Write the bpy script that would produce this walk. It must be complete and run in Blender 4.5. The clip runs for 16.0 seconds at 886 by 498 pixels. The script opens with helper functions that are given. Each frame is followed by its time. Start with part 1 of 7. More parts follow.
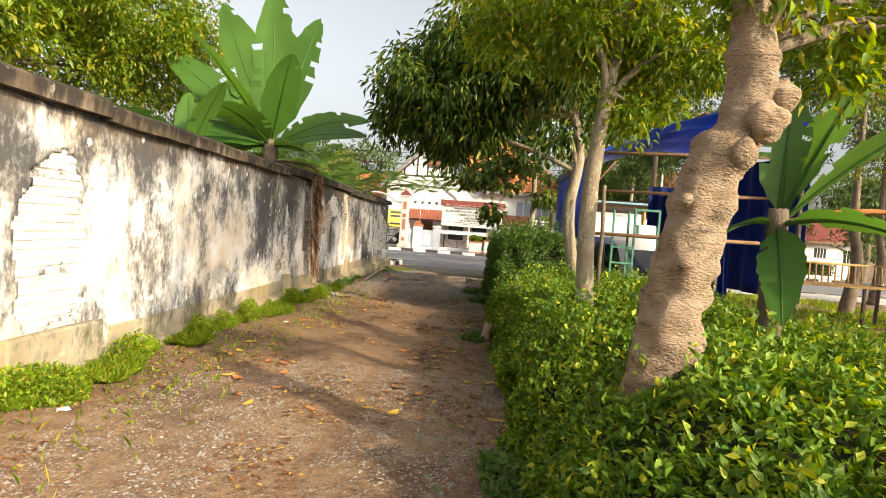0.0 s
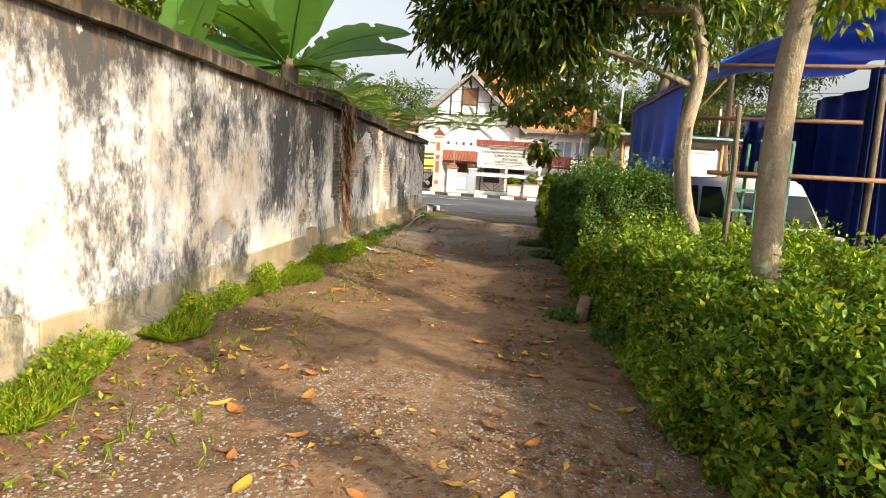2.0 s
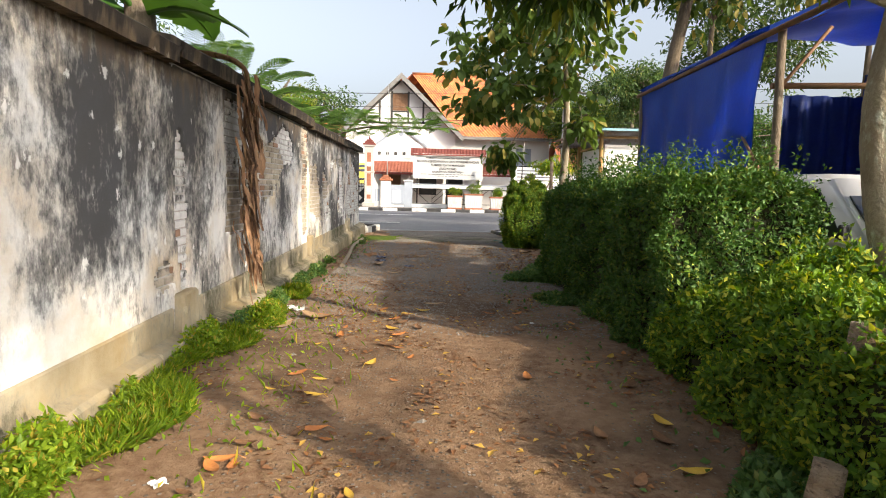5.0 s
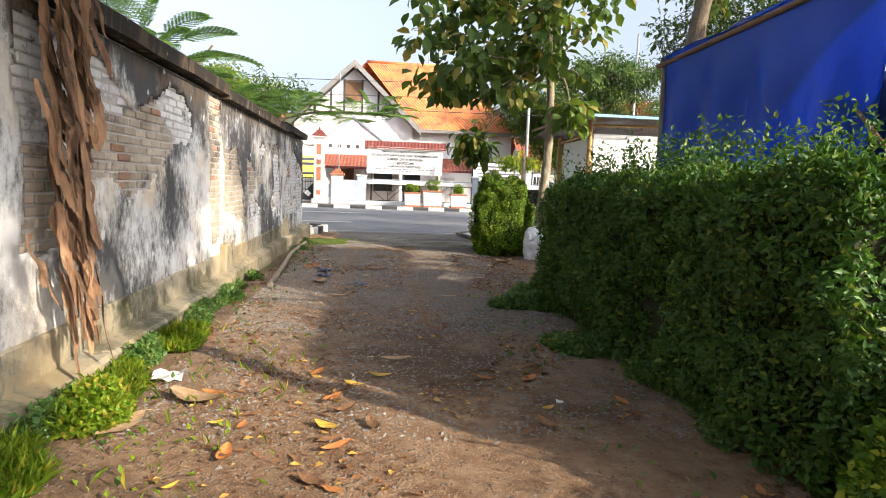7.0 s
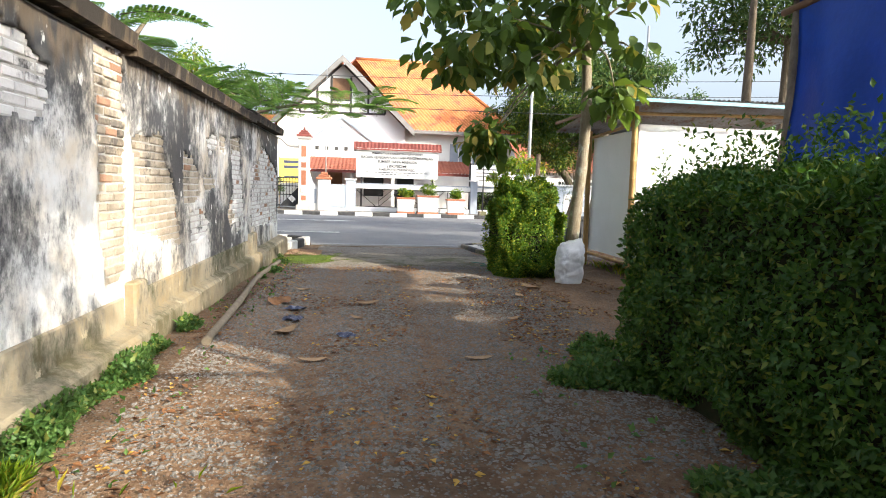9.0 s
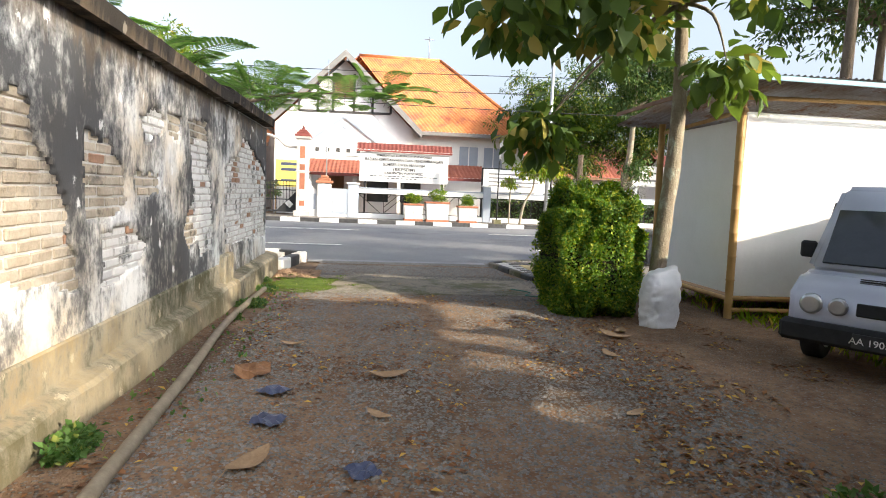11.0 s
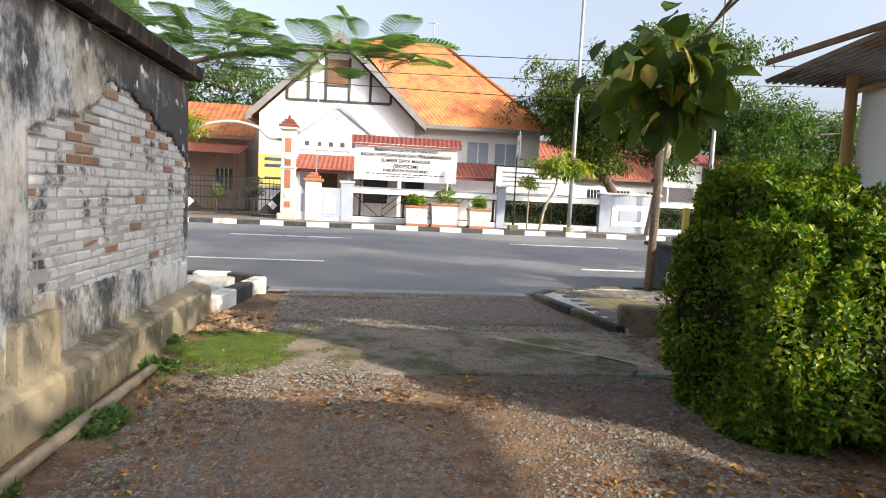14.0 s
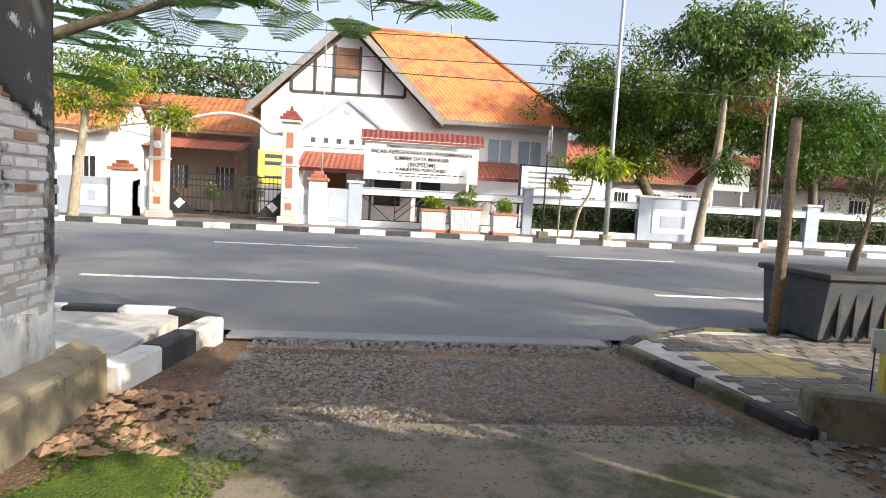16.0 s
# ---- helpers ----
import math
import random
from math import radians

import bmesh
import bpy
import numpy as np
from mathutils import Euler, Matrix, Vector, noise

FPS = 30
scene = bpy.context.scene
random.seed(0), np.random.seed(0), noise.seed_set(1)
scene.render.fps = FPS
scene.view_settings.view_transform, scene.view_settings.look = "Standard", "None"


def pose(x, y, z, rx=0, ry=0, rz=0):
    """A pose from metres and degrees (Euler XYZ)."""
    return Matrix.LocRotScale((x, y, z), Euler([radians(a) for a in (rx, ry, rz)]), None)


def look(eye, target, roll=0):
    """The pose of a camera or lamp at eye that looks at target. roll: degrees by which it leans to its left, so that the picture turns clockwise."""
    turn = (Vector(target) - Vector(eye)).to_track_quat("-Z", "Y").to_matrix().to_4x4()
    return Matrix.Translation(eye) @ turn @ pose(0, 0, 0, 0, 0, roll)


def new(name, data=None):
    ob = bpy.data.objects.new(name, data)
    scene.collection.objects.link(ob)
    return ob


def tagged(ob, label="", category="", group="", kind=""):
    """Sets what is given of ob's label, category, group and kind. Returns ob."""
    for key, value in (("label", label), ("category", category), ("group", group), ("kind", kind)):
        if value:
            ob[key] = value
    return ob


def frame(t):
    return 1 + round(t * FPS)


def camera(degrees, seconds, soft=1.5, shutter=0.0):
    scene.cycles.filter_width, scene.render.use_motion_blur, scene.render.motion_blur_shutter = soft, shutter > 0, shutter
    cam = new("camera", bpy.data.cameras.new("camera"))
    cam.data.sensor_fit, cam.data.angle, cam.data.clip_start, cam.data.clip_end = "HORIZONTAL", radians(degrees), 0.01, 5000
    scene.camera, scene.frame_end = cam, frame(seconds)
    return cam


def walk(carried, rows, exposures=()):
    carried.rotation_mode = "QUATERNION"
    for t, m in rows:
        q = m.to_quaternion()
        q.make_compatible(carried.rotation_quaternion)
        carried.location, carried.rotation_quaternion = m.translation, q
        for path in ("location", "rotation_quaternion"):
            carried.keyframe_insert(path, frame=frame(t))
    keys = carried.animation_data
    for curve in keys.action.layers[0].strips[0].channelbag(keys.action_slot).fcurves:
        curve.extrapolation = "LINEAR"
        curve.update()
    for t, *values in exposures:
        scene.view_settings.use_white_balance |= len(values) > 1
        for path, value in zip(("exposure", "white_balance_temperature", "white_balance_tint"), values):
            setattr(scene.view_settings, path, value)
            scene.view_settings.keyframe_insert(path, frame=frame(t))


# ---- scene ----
cam = camera(74.0, 16.0, 1.0)
METRES, EYE, TILT, LEAN, TURN = 21.7, 1.5, 0.0, 0.0, 2.4
ROWS = [
    (0.0, 0.0, 0.0, 0.0, 0.15, -1.99, -4.26),
    (0.5, -0.0081, 0.0248, -0.0019, 2.73, -4.38, -3.57),
    (1.0, -0.0155, 0.0501, -0.005, 3.49, -6.49, -3.48),
    (1.5, -0.0212, 0.0762, -0.0046, 2.92, -7.58, -3.7),
    (2.0, -0.0258, 0.1063, -0.0038, 2.88, -7.69, -3.66),
    (2.5, -0.0301, 0.1353, -0.0033, 2.65, -7.51, -3.68),
    (3.0, -0.0333, 0.1644, -0.0045, 2.26, -7.35, -3.78),
    (3.5, -0.0401, 0.195, -0.0049, 1.41, -6.77, -3.98),
    (4.0, -0.0468, 0.2258, -0.0048, -0.38, -6.27, -2.74),
    (6.5, -0.056, 0.3773, -0.0097, -8.2, -6.25, -2.08),
    (7.0, -0.0511, 0.4086, -0.0092, -8.65, -6.37, -2.15),
    (7.5, -0.0494, 0.4397, -0.0084, -8.95, -6.44, -2.3),
    (8.0, -0.0456, 0.4731, -0.0093, -9.18, -6.5, -2.25),
    (8.5, -0.0456, 0.5045, -0.0095, -9.37, -6.05, -2.24),
    (9.0, -0.047, 0.5371, -0.0105, -9.62, -5.9, -1.88),
    (11.5, -0.0503, 0.6976, -0.0105, -9.63, -5.22, -2.47),
    (12.0, -0.048, 0.7296, -0.0102, -9.71, -5.11, -2.45),
    (12.5, -0.0463, 0.7611, -0.0098, -9.92, -5.12, -2.54),
    (13.0, -0.0413, 0.7934, -0.0109, -10.0, -5.25, -2.53),
    (13.5, -0.0379, 0.8245, -0.0122, -10.01, -5.2, -2.74),
    (14.0, -0.0366, 0.8565, -0.0132, -9.7, -5.23, -2.76),
    (14.5, -0.0353, 0.891, -0.0126, -8.56, -5.11, -2.74),
    (15.0, -0.0344, 0.9239, -0.0122, -8.59, -5.13, -3.06),
    (15.5, -0.03, 0.9583, -0.0125, -8.52, -5.1, -3.03),
    (16.0, -0.0288, 0.9916, -0.0141, -8.55, -5.07, -3.09),
]
walk(cam, [(t, pose(0, 0, EYE, TILT, LEAN, TURN) @ pose(METRES * x, METRES * y, METRES * z, 90 + pitch, roll, yaw)) for t, x, y, z, yaw, pitch, roll in ROWS],
     exposures=[(0.0, 0.54, 6900, 9), (4.0, 0.56, 6350, 10), (7.0, 0.82, 5950, 11), (9.5, 0.95, 5800, 8), (12.0, 0.8, 6000, 10), (16.0, 0.64, 5900, 11)])

# ---- light ----
SUN_EL, SUN_AZ = 25.0, 128.0
sun_dir = Vector((math.sin(radians(SUN_AZ)) * math.cos(radians(SUN_EL)), math.cos(radians(SUN_AZ)) * math.cos(radians(SUN_EL)), math.sin(radians(SUN_EL))))
world = bpy.data.worlds.new("sky")
scene.world = world
world.use_nodes = True
wn = world.node_tree
sky = wn.nodes.new("ShaderNodeTexSky")
sky.sky_type, sky.sun_disc = "NISHITA", False
sky.sun_elevation, sky.sun_rotation = radians(SUN_EL), radians(SUN_AZ)
sky.dust_density, sky.air_density = 6.0, 1.0
haze = wn.nodes.new("ShaderNodeHueSaturation")
haze.inputs["Saturation"].default_value, haze.inputs["Value"].default_value = 0.4, 1.75
wn.links.new(sky.outputs[0], haze.inputs["Color"])
wn.links.new(haze.outputs[0], wn.nodes["Background"].inputs[0])
wn.nodes["Background"].inputs[1].default_value = 0.12
sun_data = bpy.data.lights.new("sun", "SUN")
sun_data.energy, sun_data.angle, sun_data.color = 5.0, radians(0.6), (1.0, 0.84, 0.60)
sun = new("sun", sun_data)
sun.matrix_world = look(sun_dir * 60, (0, 0, 0))


# ---- materials ----
def mat(name, c1, c2, scale=4.0, rough=0.8, bump=0.3, bscale=60.0, stretch=(1, 1, 1), metal=0.0, c3=None, c3_amount=0.35, c3_scale=1.5, vary=0.12, spec=0.3, dist=0.01):
    m = bpy.data.materials.new(name)
    m.use_nodes = True
    nt = m.node_tree
    n, l = nt.nodes, nt.links
    bsdf = n["Principled BSDF"]
    geo = n.new("ShaderNodeNewGeometry")
    mp = n.new("ShaderNodeMapping")
    mp.inputs["Scale"].default_value = stretch
    l.new(geo.outputs["Position"], mp.inputs["Vector"])
    n1 = n.new("ShaderNodeTexNoise")
    n1.inputs["Scale"].default_value, n1.inputs["Detail"].default_value, n1.inputs["Roughness"].default_value = scale, 8, 0.65
    l.new(mp.outputs[0], n1.inputs["Vector"])
    ramp = n.new("ShaderNodeValToRGB")
    ramp.color_ramp.elements[0].position, ramp.color_ramp.elements[1].position = 0.35, 0.65
    ramp.color_ramp.elements[0].color, ramp.color_ramp.elements[1].color = (*c1, 1), (*c2, 1)
    l.new(n1.outputs["Fac"], ramp.inputs["Fac"])
    col = ramp.outputs[0]
    if c3:
        n3 = n.new("ShaderNodeTexNoise")
        n3.inputs["Scale"].default_value, n3.inputs["Detail"].default_value = c3_scale, 9
        n3.inputs["Roughness"].default_value = 0.7
        l.new(mp.outputs[0], n3.inputs["Vector"])
        r3 = n.new("ShaderNodeValToRGB")
        r3.color_ramp.elements[0].position, r3.color_ramp.elements[1].position = 0.62 - 0.3 * c3_amount, 0.72 - 0.3 * c3_amount
        l.new(n3.outputs["Fac"], r3.inputs["Fac"])
        mx = n.new("ShaderNodeMix")
        mx.data_type = "RGBA"
        l.new(r3.outputs[0], mx.inputs[0])
        l.new(col, mx.inputs[6])
        mx.inputs[7].default_value = (*c3, 1)
        col = mx.outputs[2]
    n2 = n.new("ShaderNodeTexNoise")
    n2.inputs["Scale"].default_value, n2.inputs["Detail"].default_value = bscale, 6
    l.new(mp.outputs[0], n2.inputs["Vector"])
    oi = n.new("ShaderNodeObjectInfo")
    add = n.new("ShaderNodeMath")
    add.operation = "ADD"
    l.new(n2.outputs["Fac"], add.inputs[0])
    l.new(oi.outputs["Random"], add.inputs[1])
    mr = n.new("ShaderNodeMapRange")
    mr.inputs["From Min"].default_value, mr.inputs["From Max"].default_value = 0.0, 2.0
    mr.inputs["To Min"].default_value, mr.inputs["To Max"].default_value = 1 - 2 * vary, 1 + 2 * vary
    l.new(add.outputs[0], mr.inputs["Value"])
    hs = n.new("ShaderNodeHueSaturation")
    l.new(mr.outputs[0], hs.inputs["Value"])
    l.new(col, hs.inputs["Color"])
    l.new(hs.outputs[0], bsdf.inputs["Base Color"])
    bsdf.inputs["Roughness"].default_value, bsdf.inputs["Metallic"].default_value = rough, metal
    bsdf.inputs["Specular IOR Level"].default_value = spec
    if bump:
        bp = n.new("ShaderNodeBump")
        bp.inputs["Strength"].default_value, bp.inputs["Distance"].default_value = bump, dist
        l.new(n2.outputs["Fac"], bp.inputs["Height"])
        l.new(bp.outputs[0], bsdf.inputs["Normal"])
    return m


def leaf_mat(name, dark, light, yellow=None, rough=0.45, trans=0.35, ypart=0.1):
    m = bpy.data.materials.new(name)
    m.use_nodes = True
    n, l = m.node_tree.nodes, m.node_tree.links
    bsdf = n["Principled BSDF"]
    geo = n.new("ShaderNodeNewGeometry")
    ramp = n.new("ShaderNodeValToRGB")
    e = ramp.color_ramp.elements
    e[0].color, e[1].color = (*dark, 1), (*light, 1)
    e[1].position = 0.85
    if yellow:
        e[1].position = 1 - ypart - 0.02
        k = e.new(1 - ypart)
        k.color = (*yellow, 1)
    l.new(geo.outputs["Random Per Island"], ramp.inputs["Fac"])
    nz = n.new("ShaderNodeTexNoise")
    nz.inputs["Scale"].default_value, nz.inputs["Detail"].default_value = 1.3, 4
    l.new(geo.outputs["Position"], nz.inputs["Vector"])
    mr = n.new("ShaderNodeMapRange")
    mr.inputs["To Min"].default_value, mr.inputs["To Max"].default_value = 0.6, 1.4
    l.new(nz.outputs["Fac"], mr.inputs["Value"])
    hs = n.new("ShaderNodeHueSaturation")
    l.new(mr.outputs[0], hs.inputs["Value"])
    l.new(ramp.outputs[0], hs.inputs["Color"])
    l.new(hs.outputs[0], bsdf.inputs["Base Color"])
    bsdf.inputs["Roughness"].default_value = rough
    bsdf.inputs["Specular IOR Level"].default_value = 0.35
    tr = n.new("ShaderNodeBsdfTranslucent")
    h2 = n.new("ShaderNodeHueSaturation")
    h2.inputs["Hue"].default_value, h2.inputs["Saturation"].default_value, h2.inputs["Value"].default_value = 0.485, 1.1, 1.6
    l.new(hs.outputs[0], h2.inputs["Color"])
    l.new(h2.outputs[0], tr.inputs["Color"])
    mix = n.new("ShaderNodeMixShader")
    mix.inputs[0].default_value = trans
    l.new(bsdf.outputs[0], mix.inputs[1])
    l.new(tr.outputs[0], mix.inputs[2])
    l.new(mix.outputs[0], n["Material Output"].inputs["Surface"])
    return m


def plaster_mat(name, white, grime, tan, dirt_amount=0.5):
    """Old limewash: off-white, tan washes, black mould that runs down in streaks, pale flaked spots."""
    m = bpy.data.materials.new(name)
    m.use_nodes = True
    n, l = m.node_tree.nodes, m.node_tree.links
    bsdf = n["Principled BSDF"]
    geo = n.new("ShaderNodeNewGeometry")

    def noise_tex(scale, stretch=(1, 1, 1), detail=9, rough=0.65):
        mp = n.new("ShaderNodeMapping")
        mp.inputs["Scale"].default_value = stretch
        l.new(geo.outputs["Position"], mp.inputs["Vector"])
        t = n.new("ShaderNodeTexNoise")
        t.inputs["Scale"].default_value, t.inputs["Detail"].default_value, t.inputs["Roughness"].default_value = scale, detail, rough
        l.new(mp.outputs[0], t.inputs["Vector"])
        return t.outputs["Fac"]

    def ramp(v, a, b):
        r = n.new("ShaderNodeMapRange")
        r.clamp = True
        r.inputs["From Min"].default_value, r.inputs["From Max"].default_value = a, b
        l.new(v, r.inputs["Value"])
        return r.outputs[0]

    def mixc(f, c, d):
        x = n.new("ShaderNodeMix")
        x.data_type = "RGBA"
        l.new(f, x.inputs[0])
        for k, v in ((6, c), (7, d)):
            if isinstance(v, tuple):
                x.inputs[k].default_value = (*v, 1)
            else:
                l.new(v, x.inputs[k])
        return x.outputs[2]

    def math2(op, a, b):
        x = n.new("ShaderNodeMath")
        x.operation = op
        for k, v in ((0, a), (1, b)):
            if isinstance(v, float):
                x.inputs[k].default_value = v
            else:
                l.new(v, x.inputs[k])
        return x.outputs[0]

    sep = n.new("ShaderNodeSeparateXYZ")
    l.new(geo.outputs["Position"], sep.inputs[0])
    base = mixc(ramp(noise_tex(1.1), 0.42, 0.62), white, tan)
    # cool grey mould in cloudy patches with streaks
    patch = noise_tex(0.95, (1, 1, 0.9), 5, 0.55)
    streak = noise_tex(5.0, (1, 1, 0.5), 8, 0.7)
    speck = noise_tex(17.0, (1, 1, 0.55), 6, 0.75)
    s = math2("ADD", math2("MULTIPLY", patch, 1.2), math2("ADD", math2("MULTIPLY", streak, 0.55), math2("MULTIPLY", speck, 0.55)))
    top = ramp(sep.outputs[2], 1.35, 2.5)
    s = math2("ADD", s, math2("MULTIPLY", top, 0.13))
    s = math2("ADD", s, math2("MULTIPLY", ramp(sep.outputs[1], 12.5, 15.0), 0.04))
    lo = 1.28 - 0.25 * dirt_amount
    base = mixc(math2("MULTIPLY", ramp(s, lo - 0.06, lo + 0.12), 0.62), base, tuple(0.5 * (g + 0.35) for g in grime))
    base = mixc(math2("MULTIPLY", ramp(s, lo + 0.05, lo + 0.22), 0.9), base, grime)
    # black and rusty drips running down from the coping
    runs = noise_tex(5.5, (1, 1, 0.12), 6, 0.6)
    drip = math2("ADD", ramp(sep.outputs[2], 1.5, 2.4), math2("MULTIPLY", runs, 1.1))
    base = mixc(math2("MULTIPLY", ramp(drip, 1.2, 1.42), 0.65), base, (0.16, 0.115, 0.07))
    base = mixc(math2("MULTIPLY", ramp(drip, 1.36, 1.52), 0.9), base, grime)
    # damp and moss by the foot
    foot = math2("ADD", ramp(sep.outputs[2], 0.55, -0.35), math2("MULTIPLY", streak, 0.9))
    base = mixc(math2("MULTIPLY", ramp(foot, 0.75, 1.25), 0.55), base, (0.17, 0.14, 0.085))
    # flaked pale spots
    vor = n.new("ShaderNodeTexVoronoi")
    vor.inputs["Scale"].default_value = 4.2
    vor.inputs["Randomness"].default_value = 1.0
    l.new(geo.outputs["Position"], vor.inputs["Vector"])
    wob = math2("ADD", vor.outputs["Distance"], math2("MULTIPLY", speck, 0.9))
    base = mixc(math2("MULTIPLY", ramp(wob, 0.60, 0.54), 0.72), base, tuple(min(0.85, w * 1.08) for w in white))
    l.new(base, bsdf.inputs["Base Color"])
    bsdf.inputs["Roughness"].default_value = 0.9
    bsdf.inputs["Specular IOR Level"].default_value = 0.15
    fine = noise_tex(70.0)
    b = n.new("ShaderNodeBump")
    b.inputs["Strength"].default_value, b.inputs["Distance"].default_value = 0.5, 0.012
    l.new(math2("ADD", fine, math2("MULTIPLY", speck, 1.5)), b.inputs["Height"])
    l.new(b.outputs[0], bsdf.inputs["Normal"])
    return m


M_plaster = plaster_mat("old_limewash", (0.74, 0.73, 0.71), (0.045, 0.046, 0.05), (0.60, 0.50, 0.37), 0.74)
M_plinth = plaster_mat("mossy_plinth", (0.40, 0.34, 0.24), (0.06, 0.06, 0.025), (0.29, 0.22, 0.12), 0.62)
M_coping = plaster_mat("black_coping", (0.30, 0.26, 0.21), (0.025, 0.023, 0.021), (0.17, 0.12, 0.08), 0.9)
M_brick = mat("bare_brick", (0.46, 0.40, 0.32), (0.33, 0.27, 0.20), 3, 0.9, 0.5, 50, c3=(0.13, 0.115, 0.10), c3_amount=0.3, c3_scale=2.2, vary=0.22)
M_brick_red = mat("red_brick", (0.38, 0.22, 0.14), (0.30, 0.18, 0.12), 8, 0.9, 0.5, 60, vary=0.2)
M_brick_white = mat("whitewashed_brick", (0.69, 0.67, 0.65), (0.58, 0.56, 0.54), 4, 0.9, 0.45, 45, c3=(0.10, 0.095, 0.09), c3_amount=0.28, c3_scale=3, vary=0.08)
M_mortar = mat("old_mortar", (0.54, 0.51, 0.47), (0.38, 0.355, 0.32), 6, 0.95, 0.5, 80)


def earth_mat():
    """Packed brown earth with trodden-in gravel: bare and red-brown in the lane's first half, stony by its start and its mouth."""
    m = bpy.data.materials.new("packed_earth")
    m.use_nodes = True
    n, l = m.node_tree.nodes, m.node_tree.links
    bsdf = n["Principled BSDF"]
    geo = n.new("ShaderNodeNewGeometry")

    def noise_tex(scale, detail=8, rough=0.65):
        t = n.new("ShaderNodeTexNoise")
        t.inputs["Scale"].default_value, t.inputs["Detail"].default_value, t.inputs["Roughness"].default_value = scale, detail, rough
        l.new(geo.outputs["Position"], t.inputs["Vector"])
        return t.outputs["Fac"]

    def ramp(v, a, b):
        r = n.new("ShaderNodeMapRange")
        r.inputs["From Min"].default_value, r.inputs["From Max"].default_value = a, b
        l.new(v, r.inputs["Value"])
        return r.outputs[0]

    def mixc(f, c, d):
        x = n.new("ShaderNodeMix")
        x.data_type = "RGBA"
        l.new(f, x.inputs[0])
        for k, v in ((6, c), (7, d)):
            if isinstance(v, tuple):
                x.inputs[k].default_value = (*v, 1)
            else:
                l.new(v, x.inputs[k])
        return x.outputs[2]

    def math2(op, a, b):
        x = n.new("ShaderNodeMath")
        x.operation = op
        for k, v in ((0, a), (1, b)):
            if isinstance(v, float):
                x.inputs[k].default_value = v
            else:
                l.new(v, x.inputs[k])
        return x.outputs[0]

    sep = n.new("ShaderNodeSeparateXYZ")
    l.new(geo.outputs["Position"], sep.inputs[0])
    base = mixc(ramp(noise_tex(1.6), 0.36, 0.64), (0.155, 0.086, 0.048), (0.25, 0.155, 0.092))
    base = mixc(ramp(noise_tex(9.0), 0.40, 0.70), base, (0.30, 0.20, 0.125))
    base = mixc(math2("MULTIPLY", ramp(noise_tex(0.5, 5), 0.50, 0.60), 0.55), base, (0.075, 0.050, 0.034))
    # gravel pressed into the soil
    vor = n.new("ShaderNodeTexVoronoi")
    vor.inputs["Scale"].default_value = 38.0
    l.new(geo.outputs["Position"], vor.inputs["Vector"])
    tone = n.new("ShaderNodeSeparateColor")
    l.new(vor.outputs["Color"], tone.inputs[0])
    stony = math2("MAXIMUM", ramp(sep.outputs[1], 6.0, 2.0), ramp(sep.outputs[1], 12.5, 17.0))
    amount = math2("ADD", math2("MULTIPLY", stony, 0.34), math2("MULTIPLY", noise_tex(0.9, 5), 0.75))
    chosen = math2("GREATER_THAN", math2("ADD", amount, math2("MULTIPLY", tone.outputs[0], 0.5)), 0.74)
    body = math2("MULTIPLY", ramp(vor.outputs["Distance"], 0.46, 0.30), chosen)
    stone = mixc(tone.outputs[1], (0.11, 0.095, 0.08), (0.29, 0.255, 0.215))
    base = mixc(math2("MULTIPLY", body, 0.85), base, stone)
    l.new(base, bsdf.inputs["Base Color"])
    bsdf.inputs["Roughness"].default_value, bsdf.inputs["Specular IOR Level"].default_value = 0.95, 0.15
    b = n.new("ShaderNodeBump")
    b.inputs["Strength"].default_value, b.inputs["Distance"].default_value = 0.9, 0.02
    l.new(math2("ADD", math2("MULTIPLY", body, 0.6), math2("ADD", noise_tex(45.0, 6), noise_tex(9.0, 3))), b.inputs["Height"])
    l.new(b.outputs[0], bsdf.inputs["Normal"])
    return m


M_dirt = earth_mat()
M_pebble = mat("grey_pebble", (0.16, 0.145, 0.13), (0.29, 0.26, 0.23), 20, 0.85, 0.3, 90, vary=0.3)
M_concrete = mat("worn_concrete", (0.29, 0.24, 0.18), (0.19, 0.165, 0.13), 1.6, 0.9, 0.5, 55, c3=(0.11, 0.105, 0.05), c3_amount=0.42, c3_scale=1.6, vary=0.25)
M_moss = mat("bright_moss", (0.07, 0.12, 0.012), (0.14, 0.19, 0.02), 9, 0.95, 1.0, 60, vary=0.4, dist=0.05, c3=(0.06, 0.06, 0.02), c3_amount=0.3, c3_scale=4)
M_asphalt = mat("asphalt", (0.195, 0.198, 0.215), (0.26, 0.255, 0.258), 0.5, 0.8, 0.4, 130, vary=0.25, c3=(0.16, 0.16, 0.17), c3_amount=0.25, c3_scale=0.35)
M_paint = mat("white_paint", (0.78, 0.77, 0.74), (0.66, 0.63, 0.58), 3, 0.7, 0.3, 40, vary=0.1, c3=(0.36, 0.31, 0.25), c3_amount=0.3, c3_scale=2.2)
M_black_paint = mat("black_paint", (0.025, 0.025, 0.028), (0.06, 0.058, 0.055), 5, 0.6, 0.2, 40)
M_paver = mat("grey_paver", (0.13, 0.115, 0.10), (0.21, 0.185, 0.16), 5, 0.9, 0.4, 70, vary=0.25)
M_paver_yellow = mat("yellow_paver", (0.50, 0.39, 0.17), (0.40, 0.31, 0.15), 5, 0.9, 0.3, 70)
